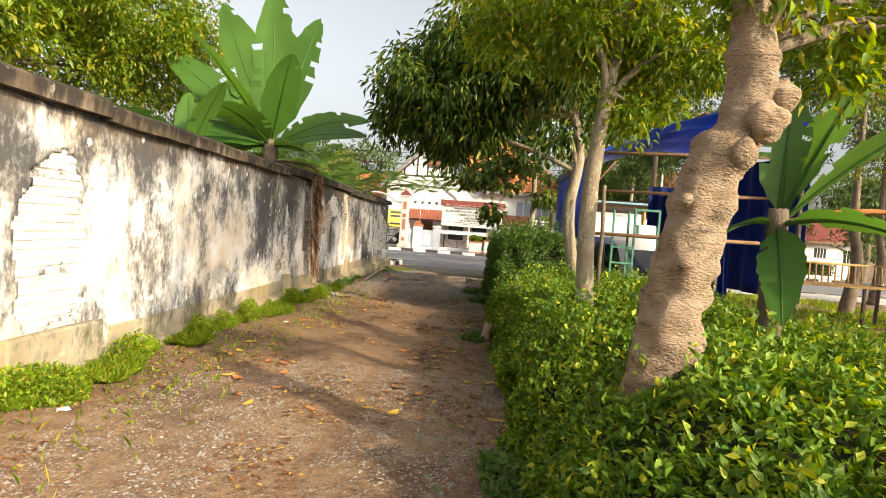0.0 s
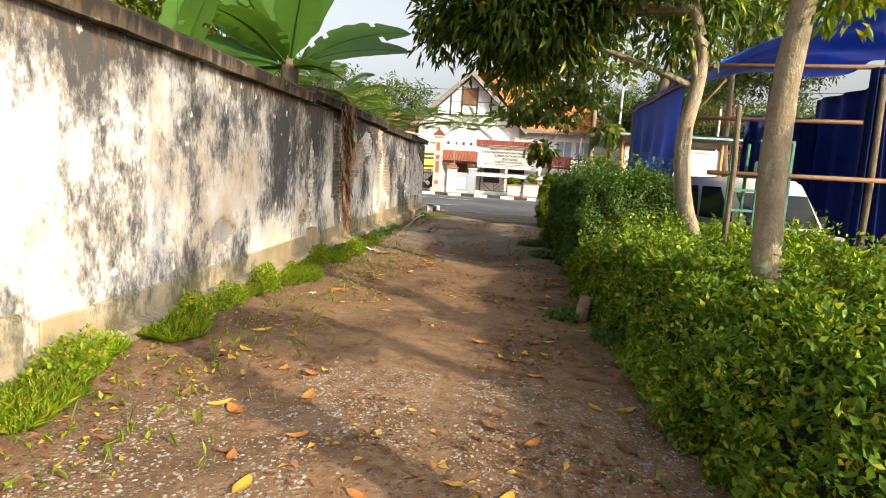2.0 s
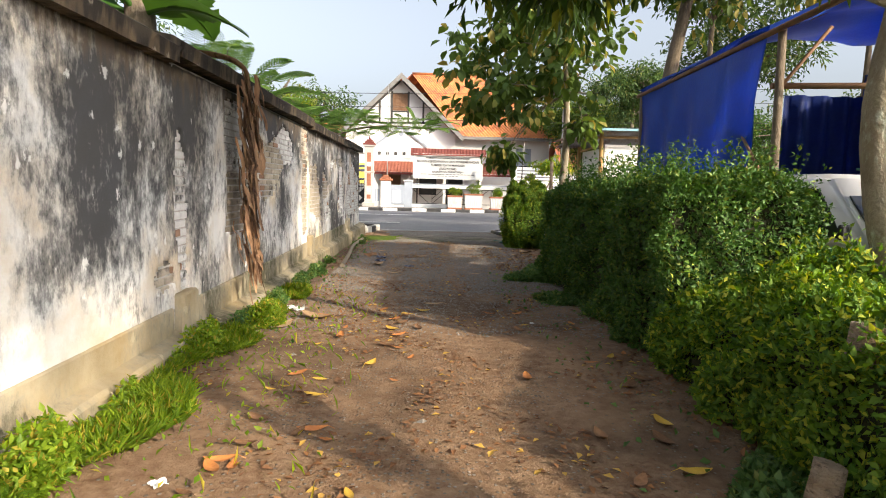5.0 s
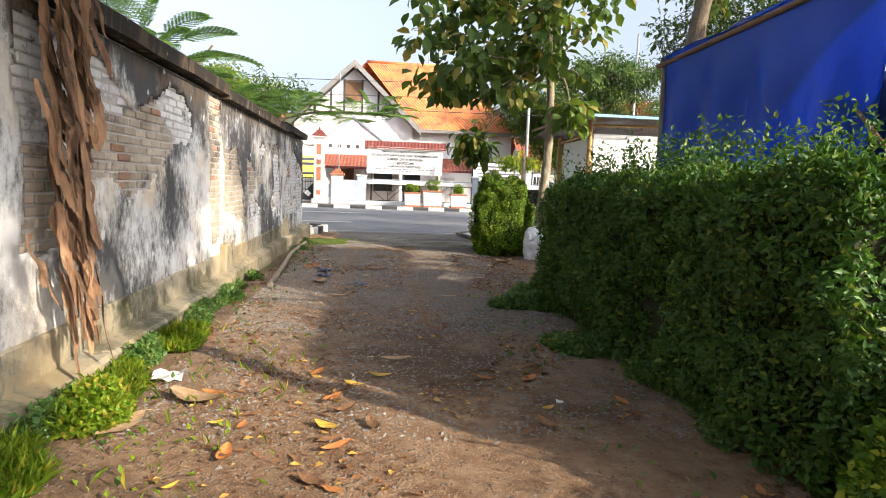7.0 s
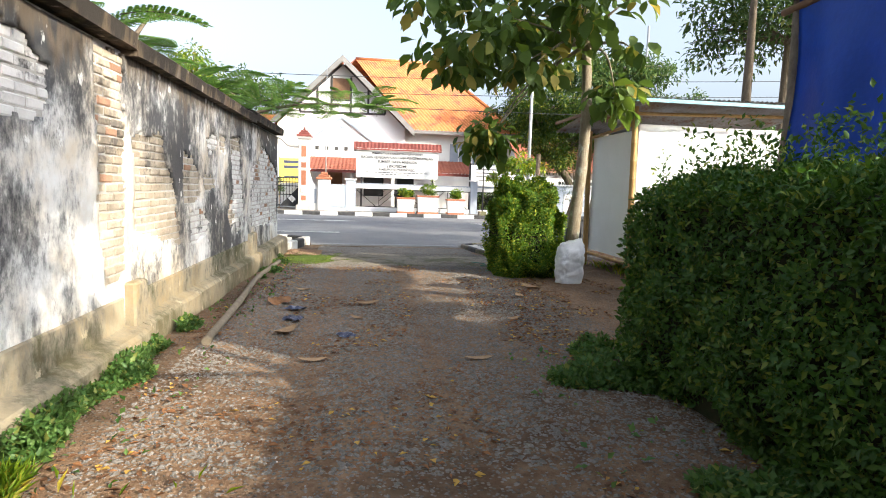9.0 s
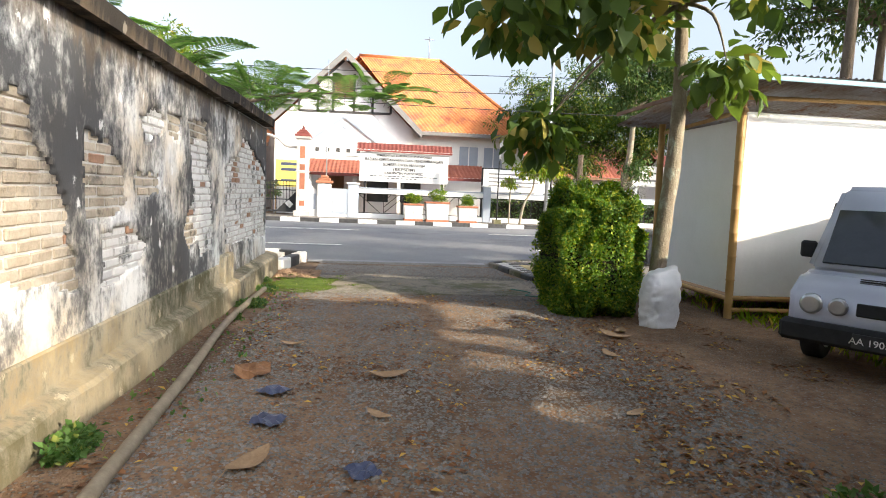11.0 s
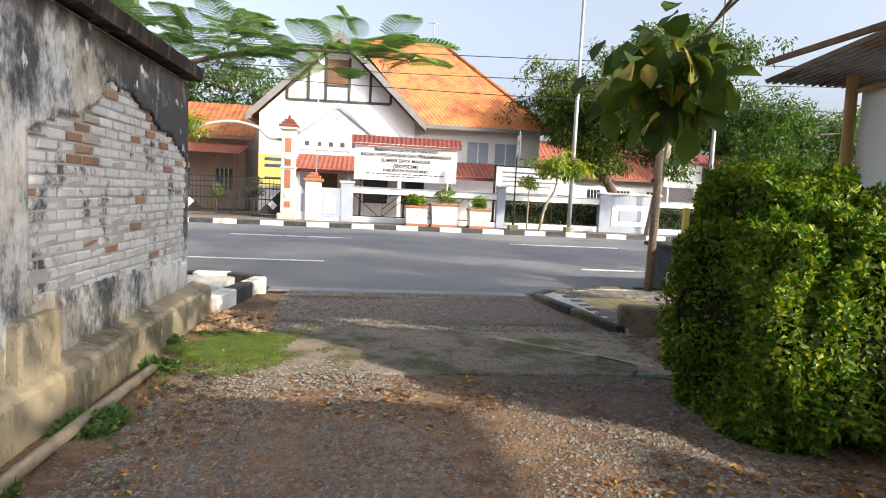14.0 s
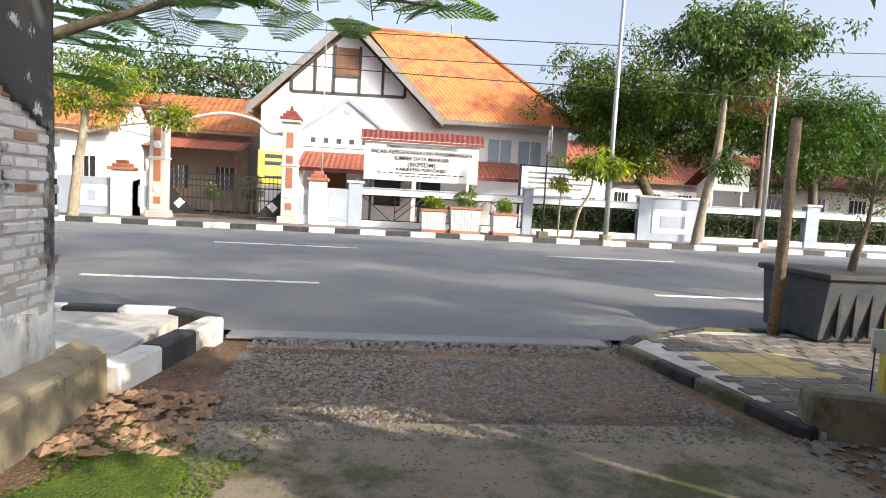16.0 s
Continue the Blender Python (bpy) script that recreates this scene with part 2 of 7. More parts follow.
M_bark = mat("rough_bark", (0.24, 0.165, 0.105), (0.33, 0.25, 0.175), 7, 0.95, 0.9, 45, (1, 1, 2.2), c3=(0.09, 0.065, 0.05), c3_amount=0.2, c3_scale=9, dist=0.03)
M_bark_grey = mat("lichen_bark", (0.27, 0.235, 0.17), (0.20, 0.155, 0.105), 9, 0.95, 0.8, 50, (1, 1, 0.6), c3=(0.36, 0.37, 0.29), c3_amount=0.25, c3_scale=7, dist=0.02)
M_bark_dark = mat("dark_bark", (0.11, 0.085, 0.06), (0.19, 0.15, 0.11), 9, 0.95, 0.8, 50, (1, 1, 0.5), dist=0.02)
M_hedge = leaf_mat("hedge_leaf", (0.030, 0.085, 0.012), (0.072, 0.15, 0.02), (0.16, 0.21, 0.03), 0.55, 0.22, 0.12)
# lit copy of the hedge leaf: sunlight is put into its brighter, yellower colour
M_hedge_lit = leaf_mat("sunlit_hedge_leaf", (0.04, 0.11, 0.008), (0.15, 0.25, 0.018), (0.33, 0.36, 0.03), 0.6, 0.3, 0.14)
M_mango = leaf_mat("dark_glossy_leaf", (0.026, 0.065, 0.010), (0.08, 0.14, 0.02), (0.22, 0.25, 0.03), 0.35, 0.35, 0.14)
M_lime = leaf_mat("yellow_green_leaf", (0.08, 0.15, 0.012), (0.19, 0.27, 0.025), (0.34, 0.32, 0.03), 0.45, 0.45, 0.15)
M_teak = leaf_mat("large_soft_leaf", (0.045, 0.085, 0.018), (0.11, 0.17, 0.03), (0.30, 0.26, 0.06), 0.6, 0.4, 0.12)
M_feather = leaf_mat("feathery_leaf", (0.09, 0.19, 0.05), (0.19, 0.30, 0.08), None, 0.6, 0.55)
M_far = leaf_mat("distant_leaf", (0.035, 0.075, 0.02), (0.09, 0.15, 0.035), (0.17, 0.20, 0.05), 0.6, 0.3, 0.1)
M_rusty = leaf_mat("rusty_leaf", (0.20, 0.09, 0.03), (0.30, 0.14, 0.05), None, 0.7, 0.25)
M_grass = leaf_mat("weed_leaf", (0.10, 0.19, 0.012), (0.26, 0.36, 0.025), (0.42, 0.36, 0.05), 0.5, 0.5, 0.1)
M_weed = leaf_mat("creeper_leaf", (0.05, 0.12, 0.025), (0.12, 0.20, 0.05), (0.22, 0.25, 0.06), 0.5, 0.35, 0.08)
M_litter = leaf_mat("dry_litter", (0.12, 0.06, 0.03), (0.28, 0.13, 0.05), (0.48, 0.30, 0.06), 0.8, 0.1, 0.15)
M_banana = leaf_mat("banana_leaf", (0.035, 0.105, 0.018), (0.08, 0.175, 0.03), None, 0.4, 0.4)
M_banana_dry = mat("dry_banana_leaf", (0.34, 0.20, 0.11), (0.15, 0.08, 0.045), 8, 0.95, 0.9, 60, (1, 1, 0.2), vary=0.45, c3=(0.09, 0.05, 0.03), c3_amount=0.4, c3_scale=6)
# near-black fill: the shade between the leaves is put into this colour
M_core = mat("inner_shade", (0.018, 0.026, 0.010), (0.035, 0.032, 0.015), 14, 1.0, 0.5, 60)
M_tarp = mat("blue_tarpaulin", (0.006, 0.07, 0.46), (0.010, 0.095, 0.56), 1.4, 0.4, 0.35, 22, vary=0.12, spec=0.5)
M_bamboo = mat("yellow_bamboo", (0.46, 0.29, 0.11), (0.36, 0.21, 0.075), 6, 0.55, 0.2, 40, (1, 1, 0.15))
M_white_board = mat("white_board", (0.80, 0.79, 0.76), (0.74, 0.73, 0.69), 1.2, 0.7, 0.1, 30, vary=0.04)
M_tile = mat("clay_roof_tile", (0.36, 0.125, 0.045), (0.45, 0.175, 0.06), 2.5, 0.85, 0.5, 14, c3=(0.27, 0.09, 0.05), c3_amount=0.4, c3_scale=1.2, vary=0.35)
M_tile_dark = mat("maroon_tile", (0.13, 0.035, 0.028), (0.17, 0.05, 0.04), 3, 0.8, 0.3, 40, vary=0.18)
M_wall_white = mat("house_white", (0.72, 0.71, 0.69), (0.66, 0.65, 0.63), 0.6, 0.8, 0.1, 30, vary=0.03)
M_grey_blue = mat("grey_blue_paint", (0.27, 0.30, 0.35), (0.31, 0.34, 0.39), 1.5, 0.75, 0.1, 30, vary=0.05)
M_timber = mat("dark_timber", (0.045, 0.045, 0.045), (0.075, 0.07, 0.065), 5, 0.7, 0.2, 40)
M_brown_wood = mat("brown_wood", (0.16, 0.085, 0.045), (0.22, 0.125, 0.07), 6, 0.7, 0.3, 40, (1, 1, 0.2))
M_fascia = mat("grey_fascia", (0.22, 0.21, 0.20), (0.17, 0.165, 0.16), 3, 0.8, 0.2, 40)
M_metal = mat("galvanised_steel", (0.42, 0.43, 0.43), (0.34, 0.35, 0.36), 6, 0.45, 0.1, 40, metal=0.7)
M_iron = mat("black_iron", (0.02, 0.02, 0.022), (0.035, 0.034, 0.034), 8, 0.5, 0.1, 50, metal=0.3)
M_green_steel = mat("green_painted_steel", (0.05, 0.17, 0.12), (0.07, 0.21, 0.15), 5, 0.5, 0.1, 40)
M_sack = mat("woven_sack", (0.74, 0.74, 0.76), (0.66, 0.66, 0.68), 5, 0.7, 0.4, 160, vary=0.05)
M_pipe = mat("dirty_pipe", (0.30, 0.25, 0.18), (0.20, 0.16, 0.11), 6, 0.7, 0.3, 60)
M_grey_tin = mat("grey_tin_roof", (0.30, 0.30, 0.31), (0.20, 0.17, 0.15), 2, 0.6, 0.2, 40, c3=(0.17, 0.09, 0.05), c3_amount=0.3)
M_blue_tin = mat("blue_tin_roof", (0.22, 0.42, 0.52), (0.28, 0.48, 0.56), 2, 0.5, 0.1, 40)
M_glass = mat("dark_glass", (0.02, 0.025, 0.03), (0.03, 0.035, 0.04), 2, 0.08, 0, 40, spec=0.6)
M_ink = mat("black_lettering", (0.012, 0.012, 0.014), (0.016, 0.016, 0.018), 5, 0.9, 0, 40)
M_terracotta = mat("terracotta", (0.32, 0.13, 0.07), (0.26, 0.10, 0.055), 5, 0.8, 0.2, 40)
M_yellow = mat("yellow_print", (0.72, 0.58, 0.12), (0.66, 0.52, 0.1), 2, 0.6, 0.0, 30)
M_rubber = mat("rubber", (0.02, 0.02, 0.02), (0.03, 0.03, 0.03), 8, 0.8, 0.2, 60)
M_car = mat("pale_lilac_car_paint", (0.55, 0.57, 0.66), (0.52, 0.54, 0.63), 1, 0.25, 0, 30, spec=0.6, vary=0.02)
M_car_white = mat("white_car_paint", (0.66, 0.66, 0.66), (0.6, 0.6, 0.6), 1, 0.3, 0, 30, spec=0.6, vary=0.02)
M_car_green = mat("green_car_paint", (0.10, 0.36, 0.06), (0.12, 0.40, 0.075), 1, 0.35, 0, 30, spec=0.5, vary=0.02)
M_lamp = mat("clear_lamp", (0.6, 0.6, 0.6), (0.5, 0.5, 0.5), 4, 0.12, 0, 30, metal=0.6)


# ---- building helpers ----
def part(name, bm, material, parent=None, label=""):
    """Links a bmesh or mesh, in world coordinates unless its thing stands at the origin, as one object."""
    if isinstance(bm, bpy.types.Mesh):
        me = bm
    else:
        me = bpy.data.meshes.new(name)
        bm.to_mesh(me)
        bm.free()
    if material and not me.materials:
        me.materials.append(material)
    ob = new(name, me)
    if parent:
        ob.parent = parent
        if parent.type == "EMPTY":
            ob.matrix_parent_inverse = Matrix.Translation(-parent.location)
    if label:
        ob["label"] = label
    return ob


def thing(name, loc, label, category, group="", kind=""):
    ob = new(name)
    ob.location = loc
    ob.empty_display_size = 0.1
    return tagged(ob, label, category, group, kind)


def gz(y):
    """Height of the lane: it falls gently towards the road."""
    return -0.0136 * min(max(y, -6.0), 22.0)


def box(bm, lo, hi, bevel=0.0, m=None):
    v = [bm.verts.new((x, y, z)) for x in (lo[0], hi[0]) for y in (lo[1], hi[1]) for z in (lo[2], hi[2])]
    fs = [bm.faces.new([v[i] for i in q]) for q in ((0, 1, 3, 2), (4, 6, 7, 5), (0, 4, 5, 1), (2, 3, 7, 6), (0, 2, 6, 4), (1, 5, 7, 3))]
    if bevel:
        bmesh.ops.bevel(bm, geom=list({e for f in fs for e in f.edges}), offset=bevel, segments=1, affect="EDGES")
    if m:
        bmesh.ops.transform(bm, matrix=m, verts=bm.verts)
    return bm


def boxed(lo, hi, bevel=0.0, m=None):
    return box(bmesh.new(), lo, hi, bevel, m)


def tube(bm, pts, radii, seg=8, cap=True, lump=0.0, freq=6.0):
    """A tapered round body along points."""
    pts = [Vector(p) for p in pts]
    rings = []
    for i, p in enumerate(pts):
        d = (pts[min(i + 1, len(pts) - 1)] - pts[max(i - 1, 0)]).normalized()
        side = d.cross(Vector((0.31, 0.95, 0.05)) if abs(d.y) < 0.9 else Vector((1, 0, 0))).normalized()
        up = d.cross(side)
        ring = []
        for k in range(seg):
            a = 2 * math.pi * k / seg
            w = side * math.cos(a) + up * math.sin(a)
            r = radii[i] * (1 + (lump * noise.noise((p + w * radii[i]) * freq) if lump else 0))
            ring.append(bm.verts.new(p + w * r))
        rings.append(ring)
    for a, b in zip(rings, rings[1:]):
        for k in range(seg):
            bm.faces.new((a[k], a[(k + 1) % seg], b[(k + 1) % seg], b[k])).smooth = True
    if cap:
        bm.faces.new(rings[0][::-1])
        bm.faces.new(rings[-1])
    return bm


def tubed(pts, radii, seg=8, **k):
    if not isinstance(radii, (list, tuple)):
        radii = [radii] * len(pts)
    return tube(bmesh.new(), pts, radii, seg, **k)


def curve_pts(ctrl, steps=6):
    """Catmull-Rom through control points; a fourth number is the radius."""
    c = [Vector(p[:3]) for p in ctrl]
    r = [p[3] if len(p) > 3 else 0 for p in ctrl]
    out, rad = [], []
    for i in range(len(c) - 1):
        p0, p1, p2, p3 = c[max(i - 1, 0)], c[i], c[i + 1], c[min(i + 2, len(c) - 1)]
        for s in range(steps):
            t = s / steps
            out.append(0.5 * (2 * p1 + (p2 - p0) * t + (2 * p0 - 5 * p1 + 4 * p2 - p3) * t * t + (3 * p1 - p0 - 3 * p2 + p3) * t ** 3))
            rad.append(r[i] * (1 - t) + r[i + 1] * t)
    return out + [c[-1]], rad + [r[-1]]


def leaf_mesh(name, P, D, N, L, W, wide=False):
    """Many folded leaves in one mesh: P base, D along, N facing, L long, W wide."""
    n = len(P)
    D = D / np.maximum(np.linalg.norm(D, axis=1, keepdims=True), 1e-6)
    S = np.cross(D, N)
    S /= np.maximum(np.linalg.norm(S, axis=1, keepdims=True), 1e-6)
    U = np.cross(S, D)
    L, W = np.asarray(L).reshape(-1, 1), np.asarray(W).reshape(-1, 1)
    if wide:
        prof = ((0, 0, 0), (0.30, 0.42, 0.06), (0.65, 0.46, 0.02), (1, 0, -0.22), (0.65, -0.46, 0.02), (0.30, -0.42, 0.06), (0.5, 0, -0.03))
        tri = ((0, 6, 1), (1, 6, 2), (2, 6, 3), (3, 6, 4), (4, 6, 5), (5, 6, 0))
    else:
        prof = ((0, 0, 0), (0.42, 0.5, 0.10), (1, 0, -0.12), (0.42, -0.5, 0.10))
        tri = ((0, 2, 1), (0, 3, 2))
    k = len(prof)
    V = np.stack([P + D * L * a + S * W * b + U * L * c for a, b, c in prof], 1).reshape(-1, 3)
    F = (np.arange(n)[:, None, None] * k + np.array(tri)[None]).reshape(-1)
    me = bpy.data.meshes.new(name)
    nt = n * len(tri)
    me.vertices.add(n * k)
    me.vertices.foreach_set("co", V.astype(np.float32).ravel())
    me.loops.add(nt * 3)
    me.loops.foreach_set("vertex_index", F.astype(np.int32))
    me.polygons.add(nt)
    me.polygons.foreach_set("loop_start", np.arange(0, nt * 3, 3, dtype=np.int32))
    me.update(calc_edges=True)
    return me


rng = np.random.default_rng(7)


def unit(n):
    v = rng.normal(size=(n, 3))
    return v / np.linalg.norm(v, axis=1, keepdims=True)


def cluster_leaves(name, centres, per, spread, L, W, droop=0.3, wide=False):
    """Leaves in clumps round the centres."""
    c = np.repeat(np.asarray(centres, float), per, axis=0)
    o = unit(len(c)) * rng.random((len(c), 1)) ** 0.5 * spread
    o[:, 2] *= 0.75
    P = c + o
    D = o / spread + unit(len(c)) * 0.7 + np.array([0, 0, -droop])
    N = unit(len(c)) * 0.6 + np.array([0, 0, 1.0])
    s = rng.uniform(0.65, 1.2, len(c))
    return leaf_mesh(name, P, D, N, L * s, W * s, wide)


def crown_centres(c, r, n, inner=0.25, gap=0.35):
    """Clump centres in a lumpy ellipsoid with gaps."""
    out = []
    while len(out) < n:
        d = unit(1)[0]
        q = random.uniform(inner, 1) ** 0.6
        lump = 0.8 + 0.5 * noise.noise(Vector(d) * 2.1 + Vector(c))
        p = np.array(c) + d * np.array(r) * q * lump
        if noise.noise(Vector(p) * (1.6 / max(r)) * 2 + Vector((9, 3, 1))) > -gap:
            out.append(p)
    return np.array(out)


def tree(name, trunk, crowns, bark, leafm, label, per=60, spread=0.4, L=0.12, W=0.045, droop=0.3, wide=False, seg=12, lump=0.15, limb_r=0.05, group="", category="tree", limbs=14):
    """trunk: control points with radii; crowns: (centre, radii, clumps)."""
    t = thing(name, trunk[0][:3], label, category, group)
    pts, rad = curve_pts(trunk)
    part("trunk", tubed(pts, rad, seg, lump=lump, freq=5.0), bark, t)
    cs = np.concatenate([crown_centres(*k) for k in crowns])
    hub = [pts[int(len(pts) * f)] for f in (0.62, 0.75, 0.88)] + [pts[-1]]
    idx = np.linspace(0, len(cs) - 1, limbs).astype(int)
    for i in idx:
        e = Vector(cs[i])
        h = min(hub, key=lambda q: (q - e).length + 0.8 * max(0, q.z - e.z))
        mid = h.lerp(e, 0.5) + Vector((random.uniform(-.2, .2), random.uniform(-.2, .2), random.uniform(0, .3)))
        cp, cr = curve_pts([(*h, limb_r), (*mid, limb_r * 0.6), (*e, limb_r * 0.15)], 4)
        part("limb", tubed(cp, cr, 6), bark, t)
    part("crown", cluster_leaves("crown", cs, per, spread, L, W, droop, wide), leafm, t)
    return t


def roof_slope(corners, across, along, bm=None, roll=0.035):
    """A sloped sheet of rolled tiles: corners low-left, low-right, high-right, high-left; across and along count the tiles."""
    bm = bm or bmesh.new()
    a, b, c, d = (Vector(p) for p in corners)
    nrm = (b - a).cross(d - a).normalized()
    na, nb = across * 4, along
    rows = []
    for j in range(nb + 1):
        for step in ((0,) if j == 0 else (0, 1) if j < nb else (0,)):
            v = j / nb
            row = []
            for i in range(na + 1):
                u = i / na
                p = (a.lerp(b, u)).lerp(d.lerp(c, u), v)
                h = roll * (0.5 + 0.5 * math.cos(2 * math.pi * u * across)) + (0.03 if (step == 0 and j > 0) else 0) + (0.03 if j == 0 else 0)
                if step == 1:
                    h += 0.035
                row.append(bm.verts.new(p + nrm * h))
            rows.append(row)
    for r0, r1 in zip(rows, rows[1:]):
        for i in range(na):
            bm.faces.new((r0[i], r0[i + 1], r1[i + 1], r1[i]))
    return bm


def prism(bm, poly, axis, lo, hi):
    """A polygon drawn out along an axis (0 x, 1 y, 2 z)."""
    def at(p, t):
        q = list(p)
        q.insert(axis, t)
        return bm.verts.new(q)
    a, b = [at(p, lo) for p in poly], [at(p, hi) for p in poly]
    n = len(poly)
    bm.faces.new(a)
    bm.faces.new(b[::-1])
    for i in range(n):
        bm.faces.new((a[i], b[i], b[(i + 1) % n], a[(i + 1) % n]))
    bmesh.ops.recalc_face_normals(bm, faces=bm.faces)
    return bm


# ---- ground, road, pavements ----
def lane_z(x, y):
    """Height of the earth with its bumps and two shallow wheel ruts."""
    z = gz(y)
    if -4 < x < 4 and -5 < y < 27:
        z += (0.03 * noise.noise((x * 0.9, y * 0.7, 0)) + 0.008 * noise.noise((x * 4, y * 4, 5))) * (1 if y < 23 else 0.2)
        z -= 0 if y > 23 else 0.03 * math.exp(-((x + 0.9) / 0.25) ** 2) + 0.03 * math.exp(-((x + 2.0) / 0.25) ** 2) - 0.015
        z -= 0.02 * max(0, (y - 22) / 5)
    return z


def ground_sheet():
    xs = [-600, -200, -60, -30, -16, -9, -6] + list(np.arange(-4.2, 4.3, 0.2)) + [6, 9, 16, 30, 60, 200, 600]
    ys = [-600, -200, -60, -20, -8] + list(np.arange(-5, 28.2, 0.2)) + [34, 45, 60, 100, 250, 800]
    bm = bmesh.new()
    g = []
    for y in ys:
        row = []
        for x in xs:
            z = lane_z(x, y)
            row.append(bm.verts.new((x, y, z if y < 27.2 else -0.36)))
        g.append(row)
    for a, b in zip(g, g[1:]):
        for i in range(len(xs) - 1):
            bm.faces.new((a[i], a[i + 1], b[i + 1], b[i])).smooth = True
    return tagged(part("ground", bm, M_dirt), "brown packed earth lane with gravel and leaf litter", "ground", kind="structure")


ground_sheet()
ROAD_Y0, ROAD_Y1, ROAD_Z = 27.7, 42.6, -0.305


def road_sheet():
    bm = bmesh.new()
    xs = list(np.arange(-60, 61, 2.0))
    for x0, x1 in zip(xs, xs[1:]):
        n = 6
        for j in range(n):
            y0, y1 = (ROAD_Y0 + (ROAD_Y1 - ROAD_Y0) * j / n, ROAD_Y0 + (ROAD_Y1 - ROAD_Y0) * (j + 1) / n)
            def zz(y):
                u = (y - ROAD_Y0) / (ROAD_Y1 - ROAD_Y0)
                return ROAD_Z + 0.10 * math.sin(math.pi * u)
            bm.faces.new([bm.verts.new(p) for p in ((x0, y0, zz(y0)), (x1, y0, zz(y0)), (x1, y1, zz(y1)), (x0, y1, zz(y1)))])
    bmesh.ops.remove_doubles(bm, verts=bm.verts, dist=0.001)
    return tagged(part("road", bm, M_asphalt), "grey asphalt road with faded lane dashes", "road", kind="structure")


road = road_sheet()


def road_z(y):
    return ROAD_Z + 0.10 * math.sin(math.pi * (y - ROAD_Y0) / (ROAD_Y1 - ROAD_Y0))


def lane_dash(x0, x1, y, w=0.11):
    part("lane_dash", boxed((x0, y - w / 2, road_z(y) - 0.02), (x1, y + w / 2, road_z(y) + 0.008)), M_paint, road, "worn white lane dash")


for k in range(-6, 7):
    lane_dash(-5.9 + 9.0 * k, -2.4 + 9.0 * k, 30.7)
    lane_dash(-5.5 + 8.4 * k, -2.0 + 8.4 * k, 36.4)
part("verge_gravel_edge", boxed((-3.0, ROAD_Y0 - 0.25, -0.34), (1.0, ROAD_Y0 + 0.02, -0.302), 0.01), M_asphalt, road)

# concrete ramp with moss at the mouth of the lane
slab = tagged(part("concrete_slab", boxed((-2.95, 23.35, -0.42), (1.25, 25.2, -0.288), 0.015), M_concrete), "worn concrete ramp slab, mossy, flush with the earth", "slab", kind="structure")


def patch_disc(name, c, rx, ry, h, material, label, category, n=40, kind="structure"):
    bm = bmesh.new()
    top = bm.verts.new((c[0], c[1], c[2] + h))
    ring, mid = [], []
    for i in range(n):
        a = 2 * math.pi * i / n
        k = 1 + 0.35 * noise.noise((math.cos(a) * 1.7 + c[0], math.sin(a) * 1.7 + c[1], 2))
        mid.append(bm.verts.new((c[0] + 0.7 * rx * k * math.cos(a), c[1] + 0.7 * ry * k * math.sin(a), c[2] + h * 0.95)))
        ring.append(bm.verts.new((c[0] + rx * k * math.cos(a), c[1] + ry * k * math.sin(a), c[2] - 0.03)))
    for i in range(n):
        j = (i + 1) % n
        bm.faces.new((top, mid[i], mid[j]))
        bm.faces.new((mid[i], ring[i], ring[j], mid[j]))
    return tagged(part(name, bm, material), label, category, kind=kind)


patch_disc("moss_patch", (-2.75, 24.15, -0.29), 0.5, 0.75, 0.015, M_moss, "bright green moss cushion on damp concrete", "moss")


def pebbles(name, n, xr, yr, smin, smax, label, material, zoff=0.0, zfix=None, dens=None, oval=None):
    V, F = [], []
    base = np.array([(1, 0, 0), (0, 1, 0), (-1, 0, 0), (0, -1, 0), (0.2, 0.1, 0.62), (0, 0, -0.5)])
    tri = np.array([(0, 1, 4), (1, 2, 4), (2, 3, 4), (3, 0, 4), (1, 0, 5), (2, 1, 5), (3, 2, 5), (0, 3, 5)])
    k = 0
    while k < n:
        x, y = random.uniform(*xr), random.uniform(*yr)
        if dens and noise.noise((x * 0.8, y * 0.55, 4)) < dens:
            if random.random() < 0.85:
                continue
        if oval and math.hypot((x - oval[0]) / oval[2], (y - oval[1]) / oval[3]) + 0.6 * noise.noise((x * 2.6, y * 2.6, 9)) > random.uniform(0.7, 1.05):
            continue
        s = random.uniform(smin, smax) * random.choice((0.6, 0.8, 1, 1))
        a = random.uniform(0, 6.3)
        c, q = math.cos(a), math.sin(a)
        R = np.array([(c, -q, 0), (q, c, 0), (0, 0, 1)])
        z = (lane_z(x, y) if zfix is None else zfix) + zoff
        v = (base * np.array((s, s * random.uniform(.55, .9), s * random.uniform(.5, .9))) * rng.uniform(.75, 1.2, (6, 3))) @ R.T + (x, y, z)
        V.append(v)
        F.append(tri + 6 * k)
        k += 1
    me = bpy.data.meshes.new(name)
    me.from_pydata(np.concatenate(V).tolist(), [], np.concatenate(F).tolist())
    return tagged(part(name, me, material), label, "gravel", kind="stuff")


